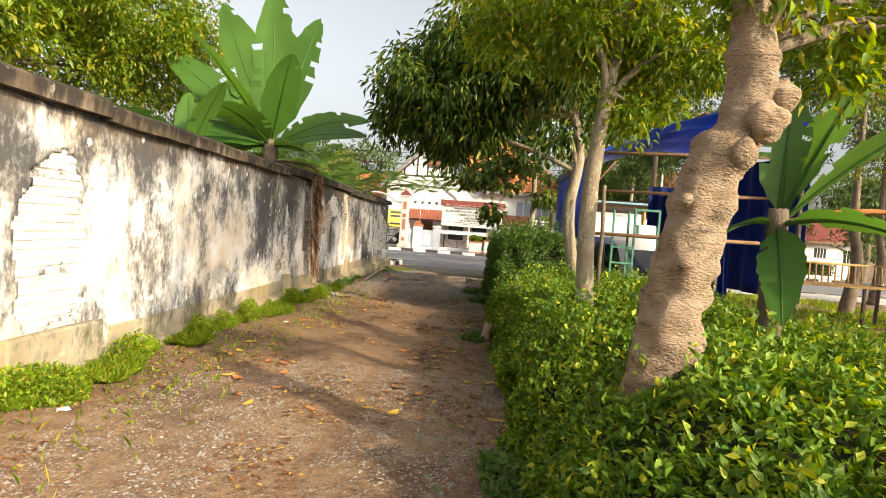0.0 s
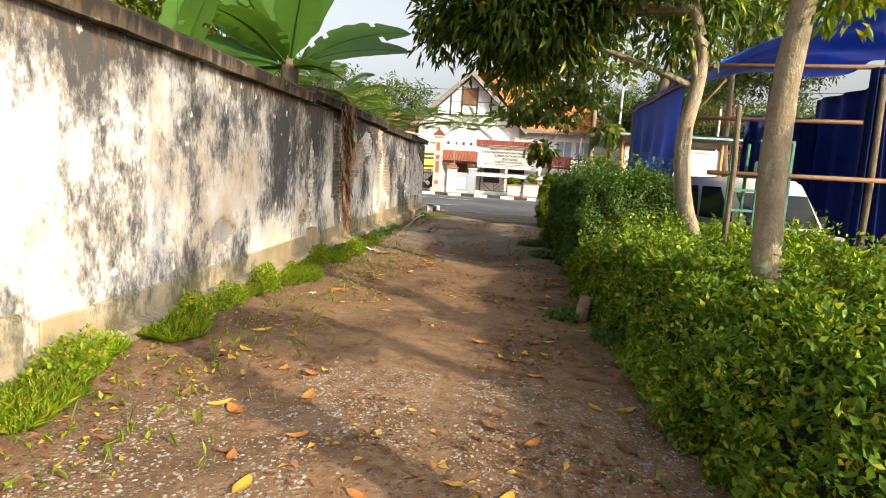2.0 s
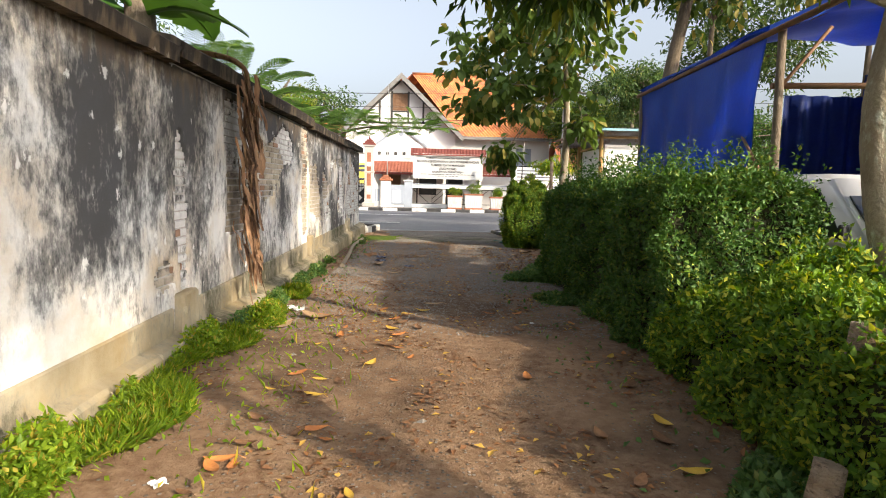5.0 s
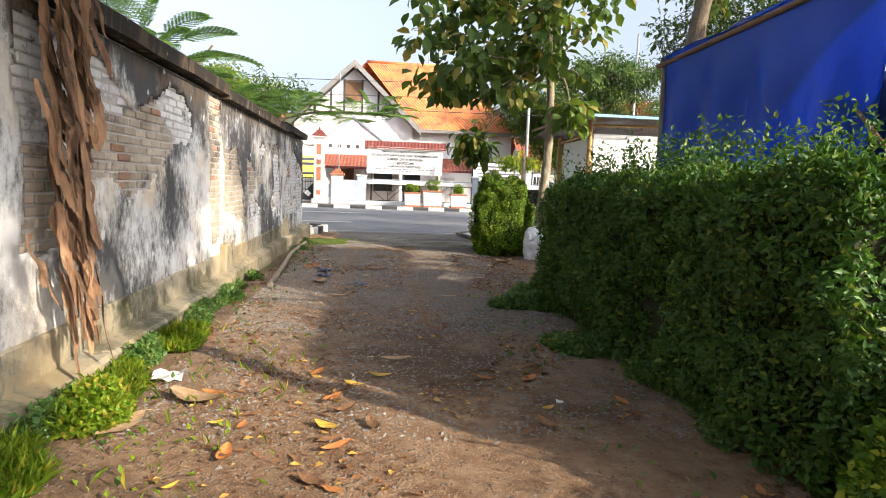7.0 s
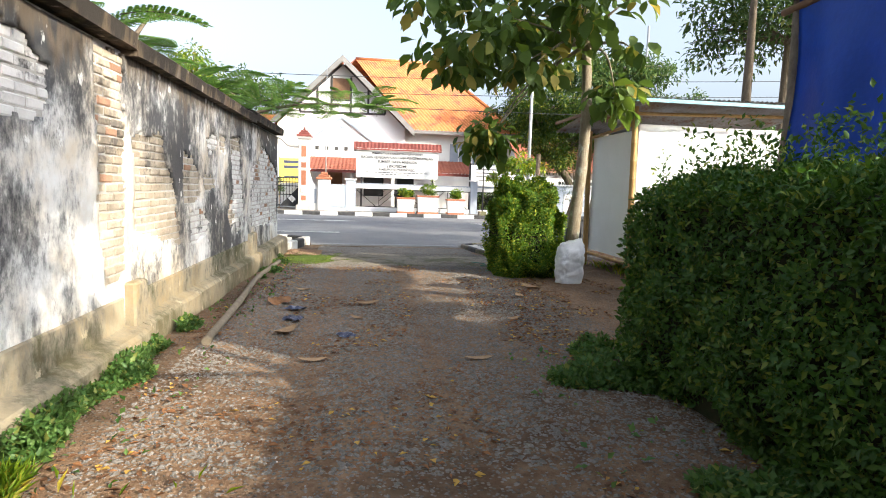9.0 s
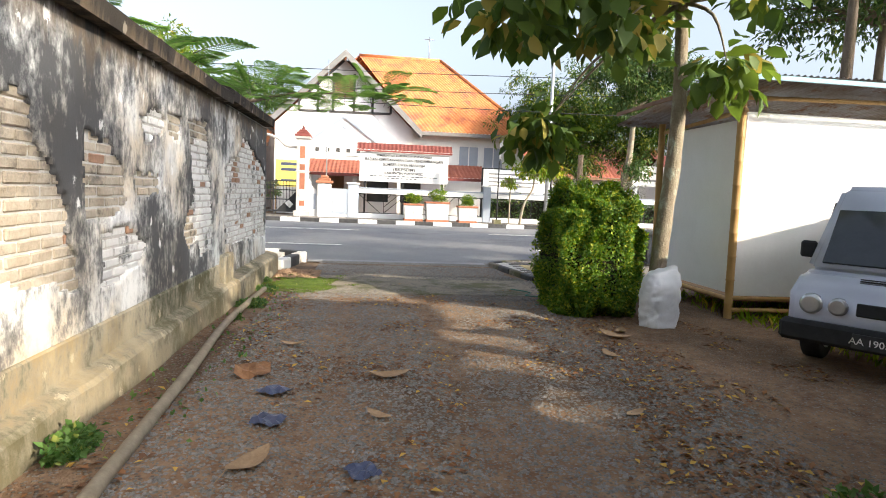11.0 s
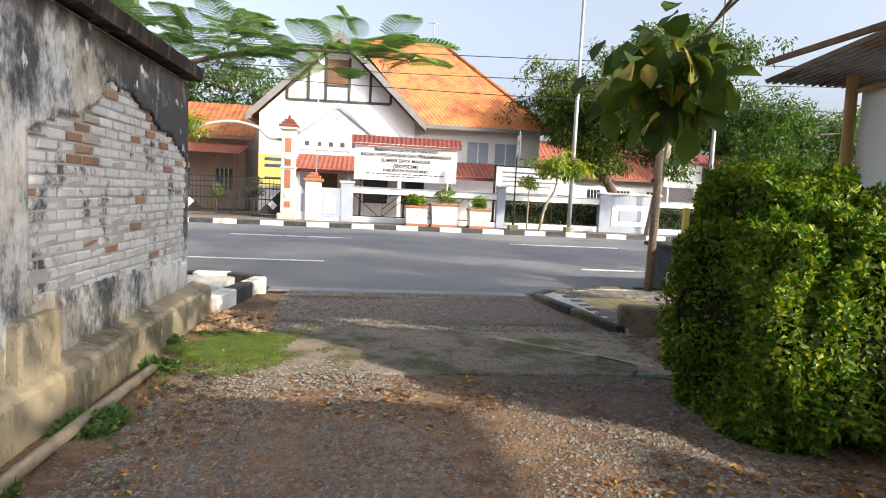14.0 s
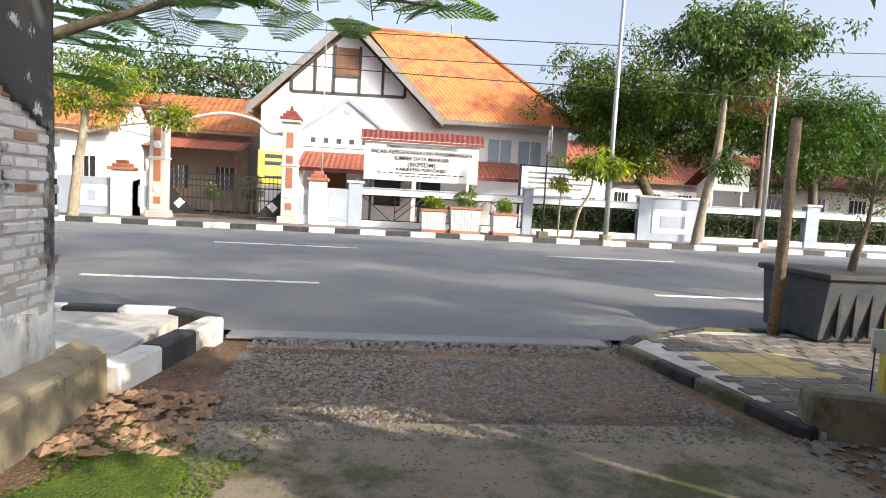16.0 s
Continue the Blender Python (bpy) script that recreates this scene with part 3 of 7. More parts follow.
pebbles("lane_gravel", 22000, (-3.0, 0.8), (12.0, 23.5), 0.008, 0.024, "small grey gravel strewn over the earth", M_pebble, dens=0.0)
pebbles("start_gravel", 12000, (-2.7, 0.5), (0.5, 6.5), 0.007, 0.019, "pale broken gravel at the lane", M_pebble, dens=-0.1)
pebbles("mouth_gravel", 14000, (-2.7, 1.1), (24.9, 28.1), 0.014, 0.034, "coarse grey gravel beside the road", M_pebble, zfix=-0.313)
pebbles("mid_gravel", 24000, (-3.0, 1.2), (14.5, 23.4), 0.010, 0.03, "grey gravel pressed into the lane", M_pebble, dens=-0.25)
pebbles("lane_stones", 160, (-3.1, 1.0), (1.5, 24), 0.02, 0.045, "loose stones on the lane", M_pebble)
pebbles("rubble_heap", 300, (-3.3, -2.55), (24.7, 25.7), 0.02, 0.075, "broken brick and stone rubble by the kerb", mat("rubble", (0.30, 0.2, 0.12), (0.22, 0.13, 0.08), 9, 0.9, 0.4, 50, vary=0.25), zfix=-0.28)
pebbles("hedge_rubble", 150, (1.1, 2.2), (23.4, 25.0), 0.03, 0.09, "dark rubble under the hedge", M_pebble, zfix=-0.30)


pebbles("slab_grit", 2600, (-2.7, 1.2), (23.3, 25.3), 0.004, 0.014, "fine grit on the concrete ramp", M_pebble, zfix=-0.284)
pebbles("moss_tufts", 6000, (-3.6, -1.7), (22.8, 25.4), 0.006, 0.018, "small scattered tufts of bright moss", M_moss, zfix=-0.279, oval=(-2.75, 24.15, 0.7, 0.95))
pebbles("slab_edge_gravel", 2600, (-2.9, 1.2), (22.9, 23.75), 0.008, 0.022, "gravel washed over the ramp's edge", M_pebble, zfix=-0.288, dens=-0.05)
pebbles("slab_far_gravel", 1500, (-2.6, 1.2), (24.9, 25.4), 0.010, 0.028, "gravel washed over the ramp's far edge", M_pebble, zfix=-0.288)


def kerb_run(name, pts, w, h, base_z, seg_len, label, pair=None):
    """Kerb stones along a line, painted white and black in turn."""
    t = thing(name, (*pts[0], base_z), label, "kerb", kind="structure")
    i = 0
    for a, b in zip(pts, pts[1:]):
        a, b = Vector((*a, 0)), Vector((*b, 0))
        n = max(1, round((b - a).length / seg_len))
        ang = math.atan2(b.y - a.y, b.x - a.x)
        for k in range(n):
            p = a.lerp(b, (k + 0.5) / n)
            ln = (b - a).length / n
            m = Matrix.Translation((p.x, p.y, base_z)) @ Matrix.Rotation(ang, 4, "Z")
            part("kerb_stone", boxed((-ln / 2 + 0.004, -w / 2, -0.1), (ln / 2 - 0.004, w / 2, h), 0.02, m), (pair or (M_paint, M_black_paint))[i % 2], t)
            i += 1
    return t


kerb_run("kerb_far", [(-40, 42.7), (42, 42.7)], 0.2, 0.19, -0.31, 0.9, "kerb stones painted white and black in turn")
kerb_run("kerb_left", [(-3.38, 25.75), (-3.1, 27.45), (-3.6, 27.8), (-9, 27.85), (-30, 27.85)], 0.2, 0.24, -0.35, 0.55, "chunky white and black painted kerb stones")
kerb_run("kerb_right", [(1.45, 25.0), (1.05, 27.2), (1.35, 27.55), (2.4, 28.1), (12, 28.15), (40, 28.15)], 0.12, 0.12, -0.33, 0.62, "low worn kerb stones, their paint nearly gone", (M_black_paint, M_concrete))

tagged(part("pavement_far", boxed((-60, 42.8, -0.5), (60, 46.5, -0.16)), M_paver), "brown-grey paved sidewalk beyond the road", "pavement", kind="structure")
tagged(part("pavement_left", boxed((-30, 25.72, -0.5), (-3.5, 27.75, -0.16)), M_mortar), "paved sidewalk before the wall", "pavement", kind="structure")


def right_pavement():
    bm = prism(bmesh.new(), [(1.5, 25.0), (1.12, 27.2), (1.4, 27.5), (2.45, 28.05), (40, 28.1), (40, 25.0)], 2, -0.5, -0.245)
    return tagged(part("pavement_right", bm, M_mortar), "uneven paved corner beside the lane mouth", "pavement", kind="structure")


pav_r = right_pavement()

# ---- the old wall ----
WX, TOP = -3.55, 2.48
HOLES = [  # small patches: centre y, centre z, half width, half height, kind (b bare brick, w whitewashed, m mortar)
    (8.35, 0.62, 0.28, 0.14, "m"), (4.9, 1.0, 0.42, 0.95, "w"), (3.9, 1.5, 0.12, 0.3, "w"), (11.35, 1.0, 0.14, 0.75, "w"), (11.0, 0.55, 0.2, 0.12, "b"), (20.9, 0.85, 0.25, 0.25, "b"),
]
BREAKS = [  # large patches of fallen plaster: kind and outline in y and z
    ("w", ((12.5, 2.22), (13.43, 2.2), (13.83, 2.0), (14.13, 1.82), (13.8, 1.72), (13.1, 1.45), (12.5, 1.5))),
    ("b", ((12.5, 1.5), (13.1, 1.45), (13.8, 1.72), (14.13, 1.82), (14.54, 1.95), (14.8, 1.85), (15.3, 1.6), (15.14, 1.57), (14.5, 1.16), (14.05, 1.08), (13.63, 1.27), (13.3, 1.2), (13.24, 0.76), (12.5, 0.76))),
    ("w", ((14.54, 1.95), (15.03, 2.15), (15.45, 2.12), (15.75, 1.96), (15.74, 1.62), (15.3, 1.6), (14.8, 1.85))),
    ("b", ((16.38, 2.28), (16.95, 2.28), (16.9, 0.45), (16.5, 0.38), (16.42, 0.9))),
    ("b", ((17.1, 1.66), (17.8, 1.72), (18.27, 1.13), (18.48, 0.52), (18.1, 0.62), (17.1, 0.8))),
    ("b", ((18.5, 1.6), (18.9, 1.55), (19.19, 1.32), (19.2, 1.12), (18.95, 0.98), (18.5, 1.0))),
    ("w", ((18.75, 0.9), (19.3, 0.9), (19.62, 0.77), (19.5, 0.58), (18.75, 0.52))),
    ("w", ((19.45, 1.76), (19.96, 1.95), (20.1, 1.74), (19.6, 1.6))),
    ("b", ((19.35, 1.31), (19.9, 1.33), (19.95, 1.17), (19.4, 1.14))),
    ("b", ((20.15, 1.92), (20.55, 1.9), (20.5, 1.72), (20.15, 1.7))),
    ("b", ((20.75, 1.9), (21.45, 1.99), (21.52, 1.72), (20.8, 1.74))),
    ("w", ((20.8, 1.74), (21.52, 1.72), (21.72, 1.1), (21.74, 0.5), (21.2, 0.45), (20.95, 0.9))),
    ("r", ((22.78, 1.5), (23.22, 1.78), (23.24, 1.5), (23.18, 1.3), (22.82, 1.3))),
    ("r", ((24.05, 1.88), (24.25, 1.82), (24.6, 1.66), (24.4, 1.6))),
    ("w", ((22.3, 1.5), (22.62, 1.55), (23.24, 1.8), (23.42, 1.97), (23.88, 1.92), (24.23, 1.79), (24.93, 1.67), (25.36, 1.48), (25.36, 0.36), (22.8, 0.46), (22.3, 0.5))),
]


def inside(outline, y, z):
    hit = False
    for (ya, za), (yb, zb) in zip(outline, outline[1:] + outline[:1]):
        if (za > z) != (zb > z) and y < ya + (yb - ya) * (z - za) / (zb - za):
            hit = not hit
    return hit


def hole_kind(y, z):
    """Which patch of fallen plaster, if any, this place of the wall lies in."""
    found = None
    for cy, cz, ry, rz, kind in HOLES:
        d = math.hypot((y - cy) / ry, (z - cz) / rz)
        d += 0.32 * noise.noise((y * 2.2, z * 2.2, cy)) + 0.22 * noise.noise((y * 6, z * 6, cy))
        if d < 1.0 and (found is None or kind == "b"):
            found = kind
    wy = y + 0.06 * noise.noise((y * 5, z * 5, 2)) + 0.03 * noise.noise((y * 14, z * 14, 2))
    wz = z + 0.06 * noise.noise((y * 5, z * 5, 8)) + 0.03 * noise.noise((y * 14, z * 14, 8))
    for kind, outline in BREAKS:
        if inside(outline, wy, wz):
            return kind
    return found


WALL_Y0, WALL_Y1 = -8.0, 25.45
wall = tagged(part("wall_old", boxed((-3.95, WALL_Y0, -0.6), (WX - 0.028, WALL_Y1, TOP - 0.16)), M_mortar), "old limewashed brick wall, mouldy plaster fallen off in patches", "wall", kind="structure")


def plaster_skin():
    cell = 0.035
    ny, nz = int((WALL_Y1 - 2.0) / cell), int(2.35 / cell)
    bm = bmesh.new()
    grid = {}

    def vert(i, j):
        if (i, j) not in grid:
            y, z = 2.0 + i * cell, -0.05 + j * cell
            jy, jz = 0.012 * noise.noise((y * 13, z * 13, 1)), 0.012 * noise.noise((y * 13, z * 13, 7))
            d = 0.012 * noise.noise((y * 1.3, z * 1.3, 3)) + 0.004 * noise.noise((y * 7, z * 7, 3))
            grid[i, j] = bm.verts.new((WX + d, y + jy, z + jz))
        return grid[i, j]
    for i in range(ny):
        for j in range(nz):
            if not hole_kind(2.0 + (i + .5) * cell, -0.05 + (j + .5) * cell):
                bm.faces.new((vert(i, j), vert(i + 1, j), vert(i + 1, j + 1), vert(i, j + 1))).smooth = True
    edge = [e for e in bm.edges if len(e.link_faces) == 1]
    r = bmesh.ops.extrude_edge_only(bm, edges=edge)
    bmesh.ops.translate(bm, verts=[v for v in r["geom"] if isinstance(v, bmesh.types.BMVert)], vec=(-0.05, 0, 0))
    return part("plaster", bm, M_plaster, wall, "stained and flaking limewash plaster")


plaster_skin()
part("plaster_behind", boxed((-3.6, WALL_Y0, -0.5), (WX, 2.0, TOP - 0.16)), M_plaster, wall)
part("wall_end_render", boxed((-3.97, WALL_Y1 - 0.02, -0.3), (WX - 0.03, WALL_Y1 + 0.03, TOP - 0.17), 0.01), M_coping, wall)


def coping():
    for y0, y1, dz in ((WALL_Y0, 5.45, 0.0), (5.45, 11.1, -0.03), (11.1, 16.95, 0.03), (16.95, 22.3, -0.02), (22.3, WALL_Y1 + 0.1, 0.03)):
        bm = bmesh.new()
        n = max(2, int((y1 - y0) / 0.25))
        prof = [(-4.06, TOP - 0.17 + dz), (WX + 0.11, TOP - 0.17 + dz), (WX + 0.12, TOP - 0.04 + dz), (WX + 0.06, TOP + dz), (-3.75, TOP + 0.05 + dz), (-4.05, TOP + dz)]
        rings = []
        for i in range(n + 1):
            y = y0 + 0.003 + (y1 - y0 - 0.006) * i / n
            rings.append([bm.verts.new((x + 0.015 * noise.noise((x * 5, y * 2, z)), y, z + 0.014 * noise.noise((x, y * 2.5, z * 3)))) for x, z in prof])
        for a, b in zip(rings, rings[1:]):
            for k in range(6):
                bm.faces.new((a[k], a[(k + 1) % 6], b[(k + 1) % 6], b[k]))
        bm.faces.new(rings[0][::-1])
        bm.faces.new(rings[-1])
        bmesh.ops.recalc_face_normals(bm, faces=bm.faces)
        part("coping", bm, M_coping, wall, "blackened overhanging coping")


coping()


def plinth():
    for y0, y1, top, x in ((WALL_Y0, 5.6, 0.02, -3.36), (5.6, 11.2, 0.02, -3.40), (11.2, 17.0, -0.02, -3.36), (17.0, 22.4, 0.0, -3.40), (22.4, WALL_Y1 + 0.25, 0.02, -3.36)):
        bm = bmesh.new()
        n = int((y1 - y0) / 0.2)
        prof = [(-3.58, -0.7), (x + 0.02, -0.7), (x, top - 0.03), (x - 0.03, top), (-3.58, top + 0.05)]
        rings = []
        for i in range(n + 1):
            y = y0 + 0.002 + (y1 - y0 - 0.004) * i / n
            rings.append([bm.verts.new((a + (0.02 * noise.noise((a * 3, y * 2.2, b)) if k > 0 else 0), y, b + 0.015 * noise.noise((3, y * 2, b)))) for k, (a, b) in enumerate(prof)])
        for a, b in zip(rings, rings[1:]):
            for k in range(5):
                bm.faces.new((a[k], a[(k + 1) % 5], b[(k + 1) % 5], b[k]))
        bm.faces.new(rings[0][::-1])
        bm.faces.new(rings[-1])
        bmesh.ops.recalc_face_normals(bm, faces=bm.faces)
        part("plinth", bm, M_plinth, wall, "damp projecting plinth with moss")
    # raised render band above the plinth
    for y0, y1 in ((5.75, 11.1), (11.5, 16.8), (17.2, 22.0)):
        part("render_band", boxed((WX - 0.03, y0, 0.0), (WX + 0.022, y1, 0.27), 0.012), M_plinth, wall)


plinth()


def pilasters():
    for y0, y1, p in ((4.35, 5.55, 0.05), (11.15, 11.5, 0.05), (16.85, 17.15, 0.06), (22.05, 22.5, 0.05)):
        for lo, hi in ((-0.05, 0.38),):
            part("pilaster_foot", boxed((WX - 0.03, y0, lo), (WX + p + 0.03, y1, hi), 0.02), M_plinth, wall)


pilasters()


def bricks():
    """Courses of brick in the fallen patches; the ones by the lane's middle stretch first."""
    L, H, J = 0.225, 0.062, 0.013
    meshes = {}
    cand = []
    z, c = 0.03, 0
    while z < 2.25:
        y = 3.4 + (c % 2) * 0.5 * (L + J)
        while y < WALL_Y1 - 0.15:
            k = hole_kind(y + L / 2, z + H / 2)
            edge_k = k or hole_kind(y, z) or hole_kind(y + L, z + H)
            if edge_k in ("b", "w", "r"):
                cand.append((y, z, edge_k))
            y += L + J
        z += H + J
        c += 1
    mats = {"b": M_brick, "w": M_brick_white, "r": M_brick_red}
    for k, m in mats.items():
        for v in range(4):
            me = bpy.data.meshes.new("brick")
            bm = boxed((-0.06, 0, 0), (0.0, L, H), 0.008)
            for q in bm.verts:
                q.co += Vector((0.006 * noise.noise(q.co * 30 + Vector((v, 0, 0))), 0.005 * noise.noise(q.co * 25 + Vector((0, v, 0))), 0.005 * noise.noise(q.co * 25 + Vector((0, 0, v)))))
            bm.to_mesh(me)
            bm.free()
            me.materials.append(m)
            meshes[k, v] = me
    near = sorted(cand, key=lambda q: (0 if 13.0 < q[0] < 17.3 or 22 < q[0] else 1, random.random()))
    singles, rest = near[:300], near[300:]

    def kind_of(q):
        if q[2] == "r":
            return random.choice("rrb")
        return "r" if random.random() < ((0.05 if q[2] == "b" else 0.025) if 7 < q[0] < 24.5 else (0.0 if q[0] < 7 else 0.06)) else q[2]
    for q in singles:
        o = new("brick", meshes[kind_of(q), random.randrange(4)])
        o.parent = wall
        o.location = (WX - (0.021 if q[2] == "w" else 0.016) + random.uniform(-0.008, 0.006), q[0] + random.uniform(-.004, .004), q[1])
    by = {}
    for q in rest:
        by.setdefault(kind_of(q), []).append(q)
    for k, qs in by.items():
        V, F = [], []
        for q in qs:
            me = meshes[k, random.randrange(4)]
            o = len(V)
            d = Vector((WX - 0.016 + random.uniform(-0.008, 0.006), q[0], q[1]))
            V += [tuple(v.co + d) for v in me.vertices]
            F += [tuple(o + i for i in p.vertices) for p in me.polygons]
        me = bpy.data.meshes.new("brickwork")
        me.from_pydata(V, [], F)
        tagged(part("brickwork", me, mats[k], wall), kind="stuff")


bricks()


# ---- hedges and plants ----
def hedge(name, x0, x1, y0, y1, top, n, leafm, L, W, label, category="hedge", hump=0.12, sprigs=120, fall=0.0, tall=0.3):
    """A clipped hedge: a heart coloured near-black for its inner shade and a deep skin of small leaves."""
    cx, cy = (x0 + x1) / 2, (y0 + y1) / 2
    t = thing(name, (cx, cy, gz(cy)), label, category)
    bm = bmesh.new()
    nx, ny = 8, max(6, int((y1 - y0) / 0.3))
    ins = 0.13

    def topz(x, y):
        e = min(x - x0, x1 - x, y - y0 + 0.1, y1 - y + 0.1)
        return top - fall * max(0, 1 - (x - x0) / 0.8) ** 1.6 - 0.9 * max(0, 0.3 - e) ** 1.5 + hump * noise.noise((x * 0.9, y * 0.9, 11)) + 0.6 * hump * noise.noise((x * 3.1, y * 3.1, 3))
    g = [[bm.verts.new((x0 + ins + (x1 - x0 - 2 * ins) * i / nx, y0 + ins + (y1 - y0 - 2 * ins) * j / ny, 0)) for i in range(nx + 1)] for j in range(ny + 1)]
    for row in g:
        for v in row:
            v.co.z = topz(v.co.x, v.co.y) - ins
    for a, b in zip(g, g[1:]):
        for i in range(nx):
            bm.faces.new((a[i], a[i + 1], b[i + 1], b[i]))
    rim = [e for e in bm.edges if len(e.link_faces) == 1]
    r = bmesh.ops.extrude_edge_only(bm, edges=rim)
    for v in r["geom"]:
        if isinstance(v, bmesh.types.BMVert):
            v.co.z = gz(v.co.y) + 0.02
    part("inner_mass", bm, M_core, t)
    a_top, a_side, a_end = (x1 - x0) * (y1 - y0), (y1 - y0) * (top - gz(cy)), (x1 - x0) * (top - gz(cy))
    tot = a_top + 2 * a_side + 2 * a_end
    P, Nn = [], []

    def lump(a, b, s):
        return 0.20 * noise.noise((a * 1.3, b * 1.3, s)) + 0.14 * noise.noise((a * 4, b * 4, s)) + 0.06 * noise.noise((a * 9, b * 9, s))
    for area, side in ((a_top, "t"), (a_side, "l"), (a_side * 0.5, "r"), (a_end, "s"), (a_end, "n")):
        for _ in range(int(n * area / tot)):
            d = -abs(random.gauss(0, 0.07))
            u, w = random.random(), random.random()
            if side == "t":
                x, y = x0 + (x1 - x0) * u, y0 + (y1 - y0) * w
                p, q = (x, y, topz(x, y) + d + 0.03), (0, 0, 1)
            elif side in "lr":
                y = y0 + (y1 - y0) * u
                zt = topz(x0, y)
                z = gz(y) + 0.02 + (zt - gz(y)) * w
                bulge = lump(y, z, 1) - 0.10 * max(0, w - 0.75) * 4 * (0.4)
                p, q = ((x0 - bulge - d, y, z), (-1, 0, 0.25)) if side == "l" else ((x1 + bulge + d, y, z), (1, 0, 0.25))
            else:
                x = x0 + (x1 - x0) * u
                z = gz(cy) + (topz(x, y0) - gz(cy)) * w
                bulge = lump(x, z, 2)
                p, q = ((x, y0 - bulge - d, z), (0, -1, 0.25)) if side == "s" else ((x, y1 + bulge + d, z), (0, 1, 0.25))
            P.append(p)
            Nn.append(q)
    for _ in range(sprigs):
        x, y = random.uniform(x0, x1), random.uniform(y0, y1)
        h = random.uniform(0.06, tall)
        for _k in range(14):
            f = random.random()
            P.append((x + random.gauss(0, 0.03), y + random.gauss(0, 0.03), topz(x, y) + h * f))
            Nn.append((random.gauss(0, .5), random.gauss(0, .5), 1))
    P, Nn = np.array(P), np.array(Nn, float)
    k = len(P)
    s = rng.uniform(0.6, 1.25, k)
    part("foliage", leaf_mesh("foliage", P, Nn * 0.6 + unit(k), Nn + unit(k) * 0.7, L * s, W * s), leafm, t)
    return t


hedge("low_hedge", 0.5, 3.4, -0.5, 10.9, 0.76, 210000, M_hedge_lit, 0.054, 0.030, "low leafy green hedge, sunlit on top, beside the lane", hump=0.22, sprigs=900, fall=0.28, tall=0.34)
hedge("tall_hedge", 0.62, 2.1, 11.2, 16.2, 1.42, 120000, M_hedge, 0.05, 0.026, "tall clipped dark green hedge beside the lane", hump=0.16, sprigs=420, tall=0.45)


def round_bush(name, c, r, n, leafm, label):
    t = thing(name, (c[0], c[1], gz(c[1])), label, "bush")

    def rad(d):
        return 1 + 0.34 * noise.noise(Vector(d) * 1.8 + Vector(c)) + 0.2 * noise.noise(Vector(d) * 5)

    def shape(d):
        return np.sign(d) * np.abs(d) ** 0.68
    bm = bmesh.new()
    bmesh.ops.create_icosphere(bm, subdivisions=3, radius=1)
    for v in bm.verts:
        d = shape(np.array(v.co)) * rad(v.co) * 0.84
        v.co = Vector(c) + Vector(d * np.array(r))
        v.co.z = max(v.co.z, gz(c[1]))
    # solid core whose near-black colour paints the shade inside the bush
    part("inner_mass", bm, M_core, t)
    D = unit(n)
    P = np.array([np.array(c) + shape(d) * np.array(r) * rad(d) * (1 - abs(random.gauss(0, 0.09))) for d in D])
    keep = P[:, 2] > gz(c[1])
    P, D = P[keep], D[keep]
    k = len(P)
    s = rng.uniform(0.6, 1.3, k)
    part("foliage", leaf_mesh("foliage", P, D * 0.6 + unit(k), D + unit(k) * 0.7, 0.048 * s, 0.026 * s), leafm, t)
    return t


round_bush("round_bush", (1.43, 22.35, 0.46), (0.60, 0.8, 0.98), 90000, M_hedge_lit, "rounded leafy bush beside the sack and tree")


def scatter_leaves(name, n, xr, yr, L, W, up, material, label, category, dens=0.0, freq=1.0, hmax=0.0, fall=None):
    P = []
    while len(P) < n:
        x, y = random.uniform(*xr), random.uniform(*yr)
        v = noise.noise((x * freq * 1.4, y * freq, 8)) - dens
        if fall:
            v -= 0.9 * fall(x, y)
        if v < 0 and random.random() < 0.997:
            continue
        P.append((x, y, lane_z(x, y) + 0.01 + random.random() ** 2 * hmax * max(0.08, min(1, 0.2 + 2.6 * v))))
    P = np.array(P)
    s = rng.uniform(0.5, 1.3, n)
    D = unit(n) + np.array([0, 0, up])
    if up == 0:
        D[:, 2] *= 0.15
    N = unit(n) * (0.7 if up else 0.3) + np.array([0, 0, 1])
    return tagged(part(name, leaf_mesh(name, P, D, N, L * s, W * s), material), label, category, kind="stuff")


def by_wall(x, y):
    return (x + 3.35) / 0.75


scatter_leaves("wall_weeds", 30000, (-3.36, -2.25), (4.0, 12.8), 0.046, 0.024, 0.5, M_grass, "bright green weeds along the wall's foot", "weeds", -0.10, 1.3, 0.26, by_wall)
scatter_leaves("wall_grass", 26000, (-3.36, -1.9), (1.5, 14.5), 0.10, 0.009, 1.2, M_grass, "thin grass along the wall's foot", "grass", -0.15, 1.5, 0.04, by_wall)
scatter_leaves("shade_weeds", 9000, (-3.36, -2.6), (11.5, 17.0), 0.05, 0.03, 0.4, M_weed, "shaded creeping weeds by the wall", "weeds", 0.0, 1.4, 0.14, by_wall)
scatter_leaves("far_wall_weeds", 4500, (-3.34, -2.7), (17.5, 24.3), 0.05, 0.03, 0.4, M_weed, "small weeds along the pipe", "weeds", 0.15, 1.5, 0.1, by_wall)
scatter_leaves("hedge_creepers", 26000, (-0.35, 0.75), (2.5, 16.8), 0.055, 0.034, 0.3, M_weed, "low creeping plants in the hedge's shade", "weeds", -0.05, 1.1, 0.14, lambda x, y: (0.75 - x) / 1.0)
